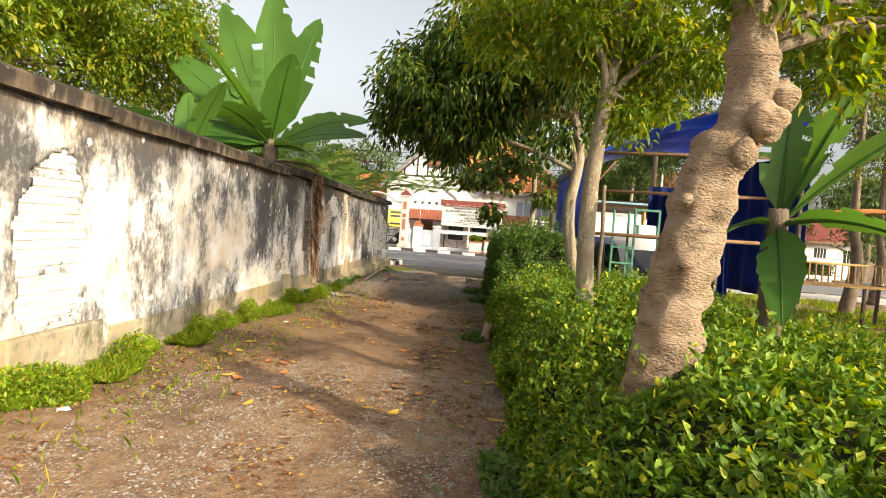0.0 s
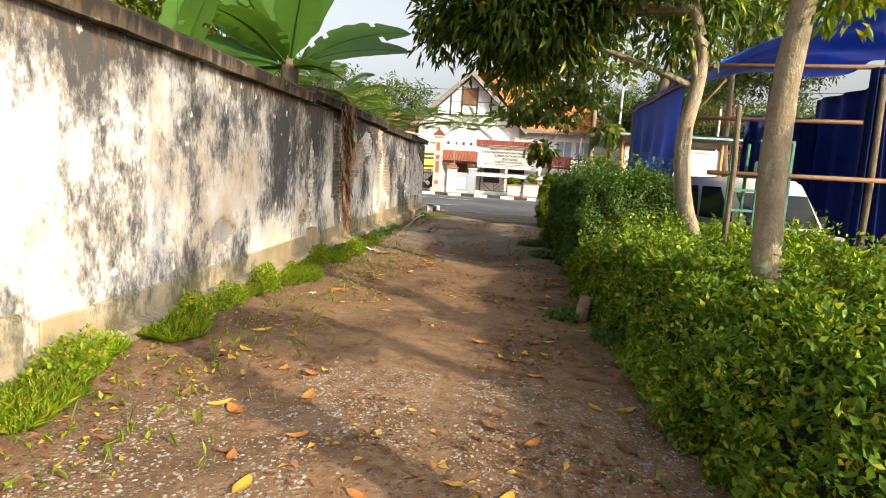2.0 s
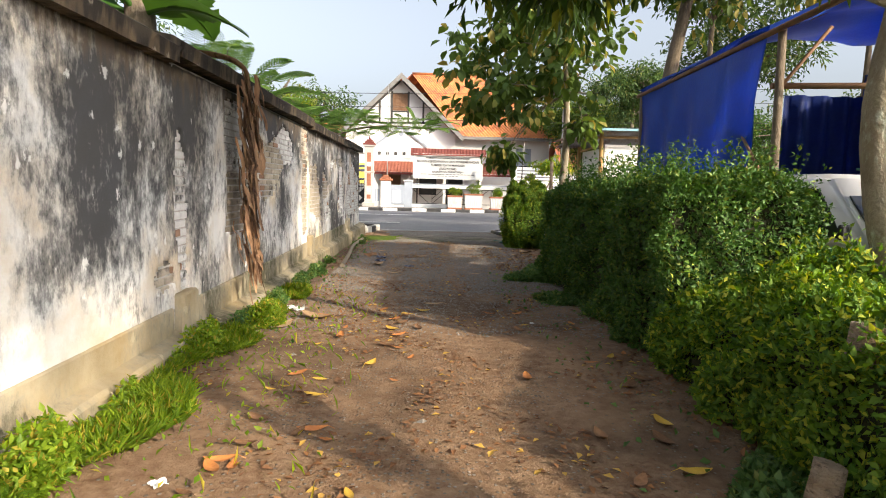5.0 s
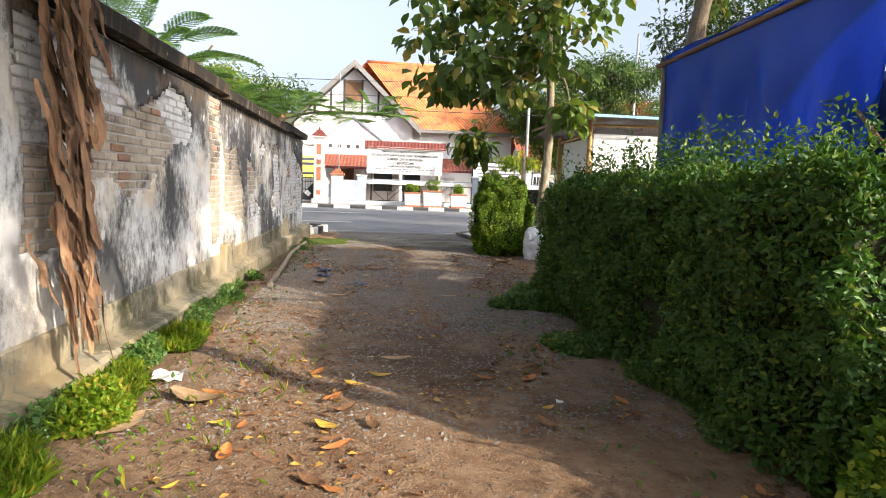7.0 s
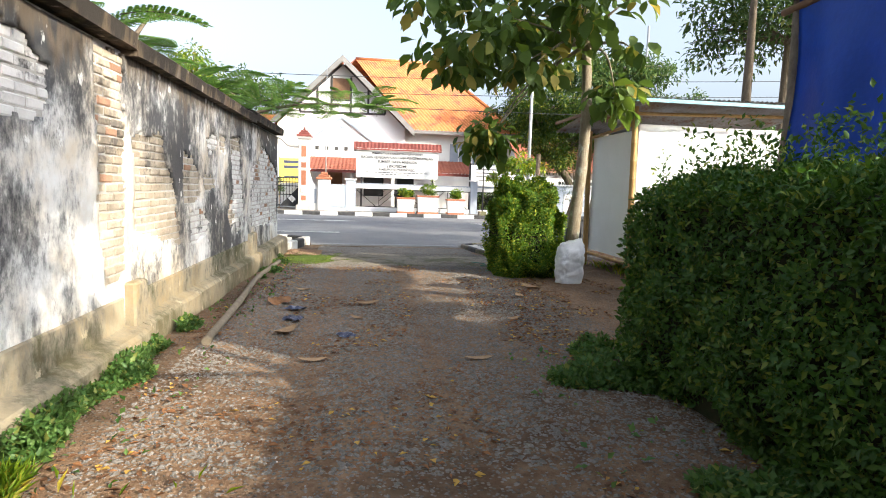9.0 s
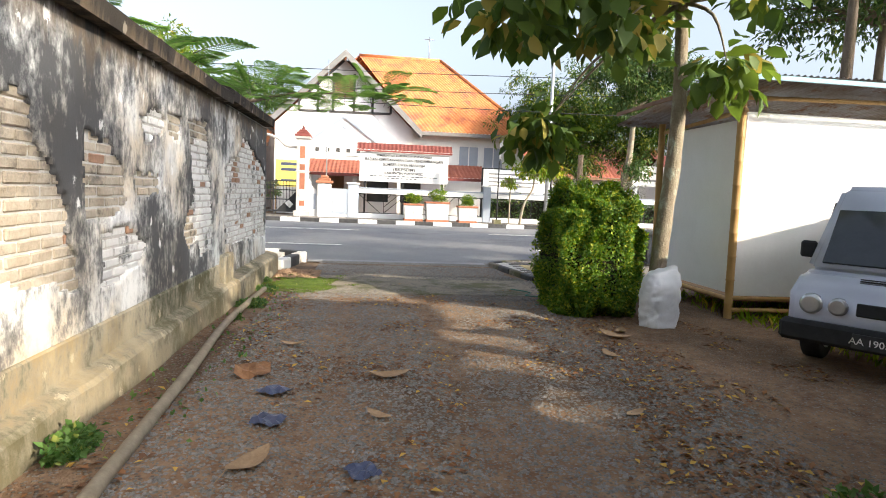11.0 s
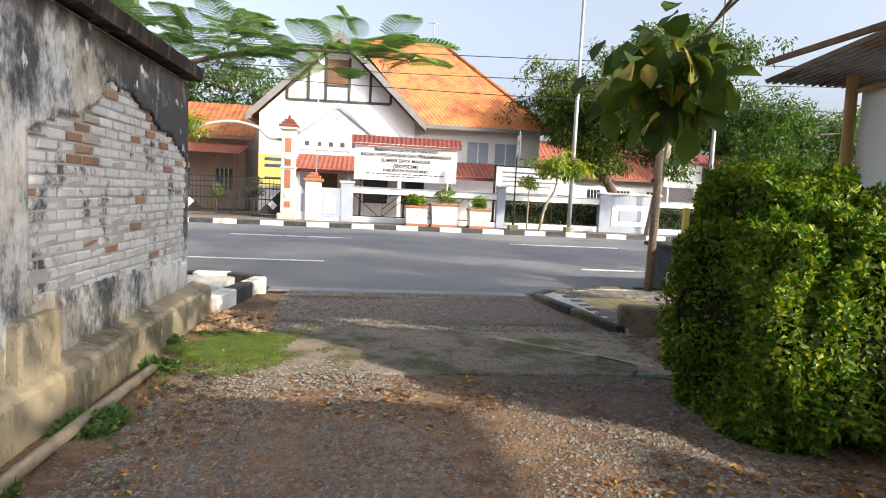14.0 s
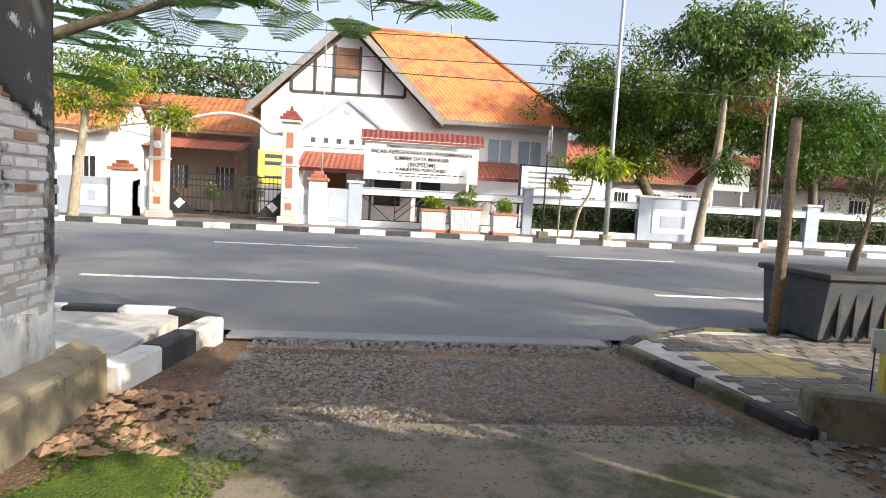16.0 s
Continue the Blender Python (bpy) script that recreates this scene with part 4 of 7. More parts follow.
scatter_leaves("leaf_litter", 5200, (-3.3, 0.9), (1.0, 24.0), 0.055, 0.03, 0, M_litter, "brown and yellow fallen leaves and crumbs", "leaf litter", 0.1, 0.9)
scatter_leaves("hedge_litter", 1600, (0.0, 2.6), (16.0, 21.6), 0.06, 0.03, 0, M_litter, "dry leaves on bare earth", "leaf litter", 0.0, 1.0)


def fallen_leaf(x, y, a, s, material, curl):
    bm = bmesh.new()
    n = 7
    rows = []
    for i in range(n + 1):
        u = i / n
        w = 0.42 * math.sin(math.pi * min(1, u * 0.95 + 0.04)) ** 0.8
        rows.append([bm.verts.new(((u - .5), w * k * .5, 0.10 * curl * (abs(k) * w + (2 * u - 1) ** 2) + 0.02 * noise.noise((u * 4, k, x)))) for k in (-1, -.4, 0, .4, 1)])
    for p, q in zip(rows, rows[1:]):
        for k in range(4):
            bm.faces.new((p[k], p[k + 1], q[k + 1], q[k])).smooth = True
    tube(bm, [(-.5, 0, 0.1 * curl), (-.72, .03, 0.02)], [.012, .008], 4)
    bmesh.ops.transform(bm, matrix=Matrix.Translation((x, y, lane_z(x, y) + 0.008)) @ Matrix.Rotation(a, 4, "Z") @ Matrix.Scale(s, 4), verts=bm.verts)
    return bm


M_leaf_yellow = mat("yellow_fallen_leaf", (0.58, 0.38, 0.05), (0.48, 0.27, 0.04), 12, 0.7, 0.3, 60)
M_leaf_brown = mat("brown_fallen_leaf", (0.26, 0.13, 0.06), (0.17, 0.09, 0.045), 12, 0.85, 0.5, 60, vary=0.3)
M_leaf_tan = mat("tan_fallen_leaf", (0.38, 0.26, 0.15), (0.30, 0.19, 0.10), 12, 0.85, 0.5, 60, vary=0.2)
M_leaf_orange = mat("orange_fallen_leaf", (0.50, 0.20, 0.05), (0.40, 0.15, 0.05), 12, 0.8, 0.4, 60, vary=0.2)
for i in range(150):
    y = random.uniform(4.5, 13.5)
    x = random.choice((random.uniform(-2.6, -1.6), random.uniform(-2.9, 0.4), random.uniform(-0.6, 0.5)))
    m, lab = random.choice(((M_leaf_yellow, "yellow"), (M_leaf_brown, "brown"), (M_leaf_orange, "orange"), (M_leaf_brown, "brown")))
    tagged(part("fallen_leaf", fallen_leaf(x, y, random.uniform(0, 6.3), random.uniform(0.08, 0.19), m, random.uniform(0.3, 1.8)), m), "curled %s fallen leaf lying on the lane" % lab, "leaf", "fallen leaves")
for x, y, s in ((-2.3, 17.5, 0.34), (-1.6, 18.2, 0.22), (-0.5, 16.6, 0.26), (0.75, 15.6, 0.36), (0.55, 16.4, 0.3), (-1.3, 13.6, 0.25), (-2.6, 12.6, 0.4), (-2.9, 12.2, 0.36), (-1.95, 16.6, 0.24), (-1.5, 19.1, 0.36), (1.1, 20.6, 0.42), (1.3, 20.9, 0.3), (0.7, 19.8, 0.26), (0.2, 18.2, 0.2), (-2.4, 20.1, 0.22), (-1.2, 24.2, 0.2)):
    tagged(part("fallen_leaf", fallen_leaf(x, y, random.uniform(0, 6.3), s, M_leaf_tan, random.uniform(0.6, 1.6)), M_leaf_tan), "large dry tan fallen leaf on the earth", "leaf", "fallen leaves")


# ---- trees by the lane ----
def old_stump_tree():
    t = thing("gnarled_tree", (1.0, 3.25, gz(3)), "thick gnarled leaning trunk with knots, cut limbs and sparse leaves", "tree")
    ctrl = [(1.06, 3.3, -0.1, 0.22), (1.08, 3.28, 0.5, 0.19), (1.13, 3.24, 1.1, 0.165), (1.20, 3.2, 1.6, 0.155), (1.28, 3.18, 1.95, 0.15), (1.40, 3.16, 2.2, 0.13), (1.41, 3.18, 2.55, 0.115), (1.38, 3.2, 3.2, 0.11), (1.5, 3.3, 4.4, 0.08)]
    pts, rad = curve_pts(ctrl, 14)
    rad = [r * (1 + 0.018 * math.sin(i * 2.3) + 0.03 * math.sin(i * 0.55)) for i, r in enumerate(rad)]
    part("trunk", tubed(pts, rad, 30, lump=0.34, freq=8.5), M_bark, t)
    for p, r in (((1.44, 3.02, 2.15), 0.10), ((1.34, 3.02, 1.98), 0.075), ((1.10, 3.07, 1.74), 0.04), ((1.55, 3.1, 2.3), 0.08)):
        bm = bmesh.new()
        bmesh.ops.create_icosphere(bm, subdivisions=3, radius=r)
        for v in bm.verts:
            v.co *= 1 + 0.4 * noise.noise(v.co * 14 + Vector(p))
            v.co.y *= 0.75
        bmesh.ops.translate(bm, verts=bm.verts, vec=p)
        for f in bm.faces:
            f.smooth = True
        part("knot", bm, M_bark, t)
    cs = np.concatenate([crown_centres((2.0, 3.6, 4.6), (1.4, 1.2, 1.0), 70), crown_centres((2.4, 3.5, 2.8), (0.8, 0.6, 0.55), 30), crown_centres((1.4, 3.2, 3.0), (0.45, 0.4, 0.4), 14)])
    for i in range(0, len(cs), 4):
        e = Vector(cs[i])
        h = pts[-30]
        cp, cr = curve_pts([(*h, 0.03), (*(h.lerp(e, .5) + Vector((0, 0, .15))), 0.018), (*e, 0.006)], 4)
        part("limb", tubed(cp, cr, 5), M_bark_dark, t)
    part("crown", cluster_leaves("crown", cs, 60, 0.28, 0.10, 0.04, 0.35), M_lime, t)


old_stump_tree()
tree("slim_tree", [(1.42, 6.8, -0.1, 0.12), (1.38, 6.8, 0.8, 0.105), (1.34, 6.82, 1.8, 0.095), (1.42, 6.85, 2.9, 0.085), (1.6, 6.9, 4.2, 0.06), (1.6, 7.0, 5.2, 0.03)],
     [((1.1, 7.2, 4.2), (2.0, 1.5, 0.9), 120), ((2.3, 6.9, 3.7), (0.9, 0.8, 0.5), 34), ((1.9, 7.0, 3.0), (0.5, 0.5, 0.4), 9)], M_bark_grey, M_lime, "slim tree with pale lichen-spotted bark in the hedge", 80, 0.36, 0.12, 0.045, 0.5)
tree("leaning_tree", [(2.05, 10.1, -0.2, 0.12), (1.98, 10.15, 0.6, 0.11), (1.78, 10.2, 1.2, 0.105), (1.68, 10.2, 2.0, 0.10), (1.78, 10.2, 3.0, 0.085), (1.5, 10.3, 4.2, 0.06), (1.2, 10.4, 5.3, 0.03)],
     [((0.5, 10.7, 4.5), (2.9, 2.0, 1.5), 190, 0.25, 0.15), ((-0.5, 10.6, 3.6), (1.6, 1.3, 1.0), 90, 0.25, 0.2), ((1.5, 10.2, 3.2), (0.4, 0.4, 0.2), 3)], M_bark_grey, M_mango, "curved tree with dark drooping leaves over the lane", 80, 0.42, 0.19, 0.055, 0.9, limbs=22)
tree("large_leaf_tree", [(2.12, 21.75, -0.35, 0.12), (2.17, 21.75, 0.8, 0.105), (2.27, 21.75, 2.2, 0.095), (2.25, 21.8, 3.6, 0.08), (2.1, 21.8, 5.2, 0.06), (1.9, 21.8, 6.6, 0.03)],
     [((1.3, 21.6, 4.9), (2.6, 2.2, 1.9), 95), ((0.5, 21.0, 3.5), (1.4, 1.2, 0.6), 22), ((0.82, 23.3, 2.32), (0.45, 0.4, 0.3), 9), ((2.6, 21.4, 3.0), (0.6, 0.5, 0.35), 6)], M_bark_grey, M_teak, "young tree with very large drooping leaves", 16, 0.42, 0.30, 0.20, 0.7, wide=True, limbs=26, limb_r=0.035)
tree("tall_tree", [(3.0, 17.4, -0.3, 0.17), (2.95, 17.4, 1.5, 0.15), (3.1, 17.4, 3.2, 0.13), (3.4, 17.4, 5.0, 0.10), (3.6, 17.3, 7.0, 0.05)],
     [((3.8, 16.9, 5.9), (2.7, 2.5, 1.8), 120)], M_bark_dark, M_teak, "tree trunk behind the blue tarpaulin", 30, 0.4, 0.22, 0.13, 0.6, wide=True)
# the second, high crown is out of view and added to shade the wall
tree("orchard_tree", [(10.0, 12.0, -0.1, 0.16), (9.9, 12.0, 1.8, 0.13), (9.8, 11.8, 4.0, 0.10), (8.8, 11.0, 7, 0.04)],
     [((10, 12, 4.2), (3.0, 2.6, 2.0), 110), ((8.2, 10.6, 7.7), (2.5, 2.6, 1.5), 110)], M_bark_dark, M_lime, "leafy orchard tree beyond the hedge, with a high crown added for shade", 70, 0.42, 0.13, 0.05)
tree("orchard_tree", [(6.2, 1.0, 0.0, 0.18), (6.1, 1.0, 1.8, 0.15), (6.3, 1.1, 3.5, 0.1), (6.3, 1.1, 6.5, 0.04)],
     [((6.3, 1.0, 7.0), (2.2, 2.0, 1.2), 60)], M_bark_dark, M_mango, "tree beyond the hedge with high crown", 60, 0.45, 0.14, 0.05)


def banana_leaf(parent, base, direction, length, width, arch, material, torn=0.5, roll=0.0):
    """One long blade with a midrib, drooping, its edges torn in places."""
    bm = bmesh.new()
    d = Vector(direction).normalized()
    side = d.cross(Vector((0, 0, 1)))
    side = side.normalized() if side.length > 0.05 else Vector((1, 0, 0))
    up = side.cross(d)
    side = side * math.cos(roll) + up * math.sin(roll)
    n = 26
    mid, rows = [], []
    for i in range(n + 1):
        u = i / n
        p = Vector(base) + d * length * u + Vector((0, 0, -arch * length * u * u))
        w = width * (0.06 if u < 0.1 else max(0.02, math.sin(math.pi * min(1, (u - 0.1) / 0.9) ** 0.75) ** 0.6))
        mid.append(p)
        nr = up
        row = []
        for k in (-1, -0.5, 0, 0.5, 1):
            tear = 1 - (torn * 0.35 * random.random() if abs(k) == 1 else 0)
            row.append(bm.verts.new(p + side * w * 0.5 * k * tear + nr * (0.16 * w * abs(k) - 0.05 * w * abs(k) ** 2) + d * 0.10 * length * abs(k) * (w / length) + Vector((0, 0, -0.10 * w * abs(k) ** 2))))
        rows.append(row)
    for i, (a, b) in enumerate(zip(rows, rows[1:])):
        for k in range(4):
            if k in (0, 3) and random.random() < torn * 0.22:
                continue
            bm.faces.new((a[k], a[k + 1], b[k + 1], b[k])).smooth = True
    leaf = part("leaf", bm, material, parent)
    part("midrib", tubed(mid, [0.03 * (1 - 0.85 * i / n) for i in range(n + 1)], 5), material, leaf)


def banana_plant(loc, stem_h, leaves, label, r=0.13, lean=(0, 0)):
    t = thing("banana_plant", loc, label, "banana plant")
    b = Vector(loc)
    tip = b + Vector((lean[0], lean[1], stem_h))
    pts, rad = curve_pts([(*b, r), (*(b.lerp(tip, .5)), r * .9), (*tip, r * .7)], 5)
    part("stem", tubed(pts, rad, 12, lump=0.1), M_bark_dark, t)
    for az, el, ln, wd, arch, m, *turn in leaves:
        a, e = radians(az), radians(el)
        banana_leaf(t, tip - Vector((0, 0, 0.15)), (math.cos(a) * math.cos(e), math.sin(a) * math.cos(e), math.sin(e)), ln, wd, arch, m, random.uniform(0.2, 0.8), turn[0] if turn else random.uniform(-.5, .5))
    return t


G_, Y_ = M_banana, M_leaf_orange
banana_plant((-4.3, 12.3, 0.0), 3.1, [(178, 42, 3.3, 0.85, 0.1, G_, 1.1), (165, 66, 3.6, 1.05, 0.06, G_, 1.2), (120, 80, 3.7, 1.1, 0.02, G_, 0.5), (30, 74, 3.2, 0.95, 0.06, G_, -1.0), (8, 36, 2.5, 0.9, 0.3, G_, -0.8), (350, 22, 2.3, 0.8, 0.25, G_, -0.6), (195, 18, 2.3, 0.85, 0.25, G_, 0.7), (235, 52, 3.2, 0.95, 0.2, G_), (255, 30, 2.4, 0.85, 0.3, G_), (300, 55, 2.6, 0.8, 0.2, G_), (90, 30, 2.4, 0.8, 0.4, G_), (180, 2, 1.6, 0.7, 0.3, G_, 0.9), (330, 10, 1.5, 0.65, 0.4, G_)], "tall banana plant with broad torn leaves behind the wall", 0.2)
banana_plant((-4.6, 9.3, 0.0), 2.5, [(330, 60, 1.7, 0.6, 0.2, G_), (230, 45, 1.8, 0.5, 0.4, G_), (120, 70, 1.5, 0.5, 0.2, G_), (60, 30, 1.4, 0.5, 0.5, G_), (280, 20, 1.3, 0.5, 0.5, Y_)], "small banana plant behind the wall")
banana_plant((-4.7, 4.6, 0.0), 2.3, [(20, 30, 1.3, 0.5, 0.5, G_), (70, 20, 1.5, 0.5, 0.4, Y_), (120, 60, 1.8, 0.6, 0.2, G_), (200, 50, 1.6, 0.5, 0.3, G_)], "banana plant with a browning leaf behind the wall")
banana_plant((2.75, 5.4, 0.0), 1.9, [(10, 65, 2.6, 0.75, 0.15, G_), (330, 50, 2.4, 0.7, 0.3, G_), (345, 22, 1.6, 0.42, 0.35, Y_), (180, 20, 0.8, 0.35, 0.9, G_), (60, 70, 1.8, 0.5, 0.2, G_), (300, 15, 1.6, 0.5, 0.5, G_), (250, -30, 0.9, 0.4, 0.4, G_)], "banana plant with a yellowing leaf beyond the hedge", 0.12)


def hanging_dry_leaves():
    """Old banana leaves that hang over the wall and down to its foot."""
    t = thing("dry_banana_leaves", (-3.4, 12.75, gz(12.75)), "bundle of dry brown banana leaves hanging down the wall", "dry leaves")
    for i in range(110):
        y = 12.72 + random.gauss(0, 0.13)
        x = WX + 0.09 + random.uniform(-0.03, 0.13)
        z1 = random.uniform(0.6, 2.45) if i > 6 else 2.5
        ln = random.uniform(0.25, 0.7)
        w = random.uniform(0.03, 0.11)
        bm = bmesh.new()
        n = 10
        rows = []
        z0 = max(gz(y) + 0.05, z1 - ln)
        for j in range(n + 1):
            u = j / n
            ww = w * (0.35 + 0.8 * math.sin(math.pi * (0.15 + 0.8 * u))) * (1 + 0.7 * noise.noise((i * 1.7, u * 9, 0)))
            tw = 0.7 * noise.noise((i * 3.3, u * 1.5, 1)) + 1.57 + 0.8 * math.sin(i * 2.4)
            c = Vector((x + 0.08 * u + 0.05 * noise.noise((i * 2.7, u * 2, 2)), y + 0.07 * noise.noise((i * 1.9, u * 1.5, 9)), z1 + (z0 - z1) * u))
            s = Vector((0.6 * math.cos(tw), math.sin(tw) , 0))
            rows.append([bm.verts.new(c + s * ww * k + Vector((0.03 * (1 - k * k), 0, 0))) for k in (-.5, -.17, .17, .5)])
        for a, b in zip(rows, rows[1:]):
            for k in range(3):
                bm.faces.new((a[k], a[k + 1], b[k + 1], b[k])).smooth = True
        part("dry_leaf", bm, M_banana_dry, t)
    pts, rad = curve_pts([(-4.2, 12.6, 2.7, .03), (-3.5, 12.7, 2.62, .03), (-3.36, 12.75, 2.2, .025), (-3.36, 12.78, 0.6, .015)], 6)
    part("stalk", tubed(pts, rad, 6), M_banana_dry, t)


hanging_dry_leaves()


def feather_tree(name, trunk, fronds, label):
    """A tree with feathery pinnate fronds: every frond a stalk with rows of small leaflets."""
    t = thing(name, trunk[0][:3], label, "tree")
    pts, rad = curve_pts(trunk)
    part("trunk", tubed(pts, rad, 8), M_bark_dark, t)
    Ps, Ds, Ns, Ls, Ws = [], [], [], [], []
    stalks = bmesh.new()
    for c, d, ln in fronds:
        c, d = Vector(c), Vector(d).normalized()
        s = d.cross(Vector((0, 0, 1))).normalized()
        line = [c + d * ln * u + Vector((0, 0, -0.35 * ln * u * u)) for u in (0, .25, .5, .75, 1)]
        tube(stalks, line, [0.008, .007, .006, .005, .003], 4)
        for i in range(12):
            u = 0.15 + 0.85 * i / 12
            p = c + d * ln * u + Vector((0, 0, -0.35 * ln * u * u))
            for sg in (-1, 1):
                dr = (s * sg + d * 0.55 + Vector((0, 0, -0.2))).normalized()
                pl = ln * 0.33 * math.sin(math.pi * (0.2 + 0.75 * u))
                for k in range(9):
                    q = p + dr * pl * (k + 0.5) / 9
                    for sg2 in (-1, 1):
                        Ps.append(q)
                        Ds.append(dr.cross(Vector((0, 0, 1))) * sg2 + dr * 0.5)
                        Ns.append((0, 0, 1))
                        Ls.append(ln * 0.075)
                        Ws.append(ln * 0.015)
    tagged(part("twig", stalks, M_bark_dark, t), kind="stuff")
    n = len(Ps)
    part("crown", leaf_mesh("crown", np.array(Ps), np.array(Ds), np.array(Ns, float) + 0.25 * unit(n), np.array(Ls), np.array(Ws)), M_feather, t)
    return t


def frond_set(c, r, n, ln):
    out = []
    for p in crown_centres(c, r, n):
        o = Vector(p) - Vector(c)
        out.append((p, (o.x / r[0] + random.uniform(-.4, .4), o.y / r[1] + random.uniform(-.4, .4), random.uniform(0.0, 0.5)), random.uniform(0.7, 1.2) * ln))
    return out


feather_tree("feathery_tree", [(-6.0, 21.5, -0.3, 0.1), (-5.8, 21.6, 1.8, 0.08), (-5.4, 21.8, 3.2, 0.05), (-5.0, 22.0, 4.0, 0.02)], frond_set((-5.6, 19.5, 3.1), (1.3, 3.2, 0.9), 120, 1.0) + frond_set((-5.4, 24.8, 3.1), (1.1, 2.0, 0.8), 50, 1.0), "feathery green tree leaning over the wall")
feather_tree("feathery_branch_tree", [(-6.8, 30.0, -0.2, 0.12), (-6.4, 29.7, 2.4, 0.10), (-4.6, 29.4, 3.3, 0.05), (-2.8, 29.0, 3.55, 0.03), (-1.0, 28.5, 3.4, 0.015)],
             frond_set((-2.0, 28.8, 3.45), (1.6, 0.7, 0.32), 34, 0.95) + frond_set((-4.2, 29.4, 3.6), (1.1, 0.7, 0.5), 26, 1.0)
             + [((-4.0, 29.2, 3.5), (.1, -.2, 1), 1.0), ((-3.7, 29.2, 3.5), (.6, -.3, .9), 0.9)]
             + frond_set((-6.2, 29.6, 3.4), (1.3, 1.2, 1.2), 40, 1.0), "feathery tree whose branch reaches over the lane mouth")


# ---- the stall with the blue tarpaulin ----
def sheet(bm, f, nu, nv, thick=0.006):
    """A cloth sheet from a function of u and v, with a little thickness."""
    g = [[bm.verts.new(f(i / nu, j / nv)) for i in range(nu + 1)] for j in range(nv + 1)]
    fs = []
    for a, b in zip(g, g[1:]):
        for i in range(nu):
            q = bm.faces.new((a[i], a[i + 1], b[i + 1], b[i]))
            q.smooth = True
            fs.append(q)
    r = bmesh.ops.solidify(bm, geom=fs, thickness=thick)
    return bm


M_navy = mat("navy_cloth", (0.012, 0.03, 0.16), (0.02, 0.045, 0.22), 3, 0.6, 0.3, 30)


def stall():
    t = thing("tarpaulin_stall", (4.2, 14.5, gz(14.5)), "makeshift stall of poles roofed and curtained with blue tarpaulin", "stall")

    def side(u, v):
        y = 12.9 + 0.55 * v * 0.9 * (1 - u) + u * 3.9
        z = 3.25 - 0.12 * u - v * 1.75 + 0.03 * math.sin(u * 9)
        x = 2.42 + v * 0.07 * math.sin(u * 26 + 2 * v) + 0.12 * noise.noise((u * 5, v * 2, 0)) * v
        return (x, y, z)
    part("side_curtain", sheet(bmesh.new(), side, 60, 20), M_tarp, t, "blue tarpaulin curtain hanging in folds")

    def roof(u, v):
        x = 2.38 + 4.2 * u
        y = 11.6 + 5.3 * v
        z = 3.26 + 1.0 * math.sin(math.pi * min(1, u * 1.1) * 0.62) - 0.14 * abs(math.sin(v * math.pi * 3)) * 0.8 - 0.12 * v
        z += 0.06 * noise.noise((u * 6, v * 6, 2)) + (0.3 * (0.25 - v) if v < 0.25 else 0) * -0.6
        return (x, y, z)
    part("roof_sheet", sheet(bmesh.new(), roof, 40, 30), M_tarp, t, "sagging blue tarpaulin roof")

    def back(u, v):
        return (4.55 + 0.42 * u * (0.6 + 0.5 * v), 11.45 + 0.07 * math.sin(u * 22), 3.25 - 2.75 * v)
    part("end_curtain", sheet(bmesh.new(), back, 40, 12), M_navy, t, "dark blue cloth curtain")

    def front(u, v):
        return (4.9 + 1.6 * u, 16.6 + 0.06 * math.sin(u * 25), 3.1 - 2.4 * v)
    part("far_curtain", sheet(bmesh.new(), front, 40, 12), M_navy, t, "dark blue cloth curtain")
    # unseen curtain, added to block low sun from passing under the roof
    def east(u, v):
        return (6.5 + 0.06 * math.sin(u * 40), 11.7 + 5.2 * u, 3.55 - 3.0 * v)
    part("rear_curtain", sheet(bmesh.new(), east, 60, 12), M_navy, t, "dark blue cloth curtain")
    for x, y, r in ((2.45, 12.7, 0.05), (2.45, 16.85, 0.05), (4.7, 11.4, 0.05), (6.4, 11.8, 0.05), (6.4, 16.8, 0.05), (2.15, 9.75, 0.035)):
        part("pole", tubed([(x, y, gz(y) - 0.1), (x + 0.03, y, 1.6), (x, y, 3.15 if r > 0.04 else 2.4)], [r, r * .95, r * .9], 8), M_bark_dark, t)
    for a, b in (((2.4, 11.5, 3.18), (2.42, 17.0, 3.05)), ((2.4, 11.6, 3.2), (6.5, 11.6, 3.35)), ((2.4, 12.75, 2.55), (6.2, 12.3, 2.6)), ((4.4, 11.6, 4.1), (4.4, 17, 4.0)), ((2.3, 11.0, 1.62), (5.4, 11.2, 1.66))):
        part("beam", tubed([a, b], 0.035, 7), M_brown_wood, t)
    for a, b in (((2.45, 12.7, 2.5), (3.0, 12.7, 3.2)), ((2.5, 13.6, 2.2), (2.5, 12.8, 1.4))):
        part("brace", tubed([a, b], 0.02, 6), M_brown_wood, t)
    return t


stall()


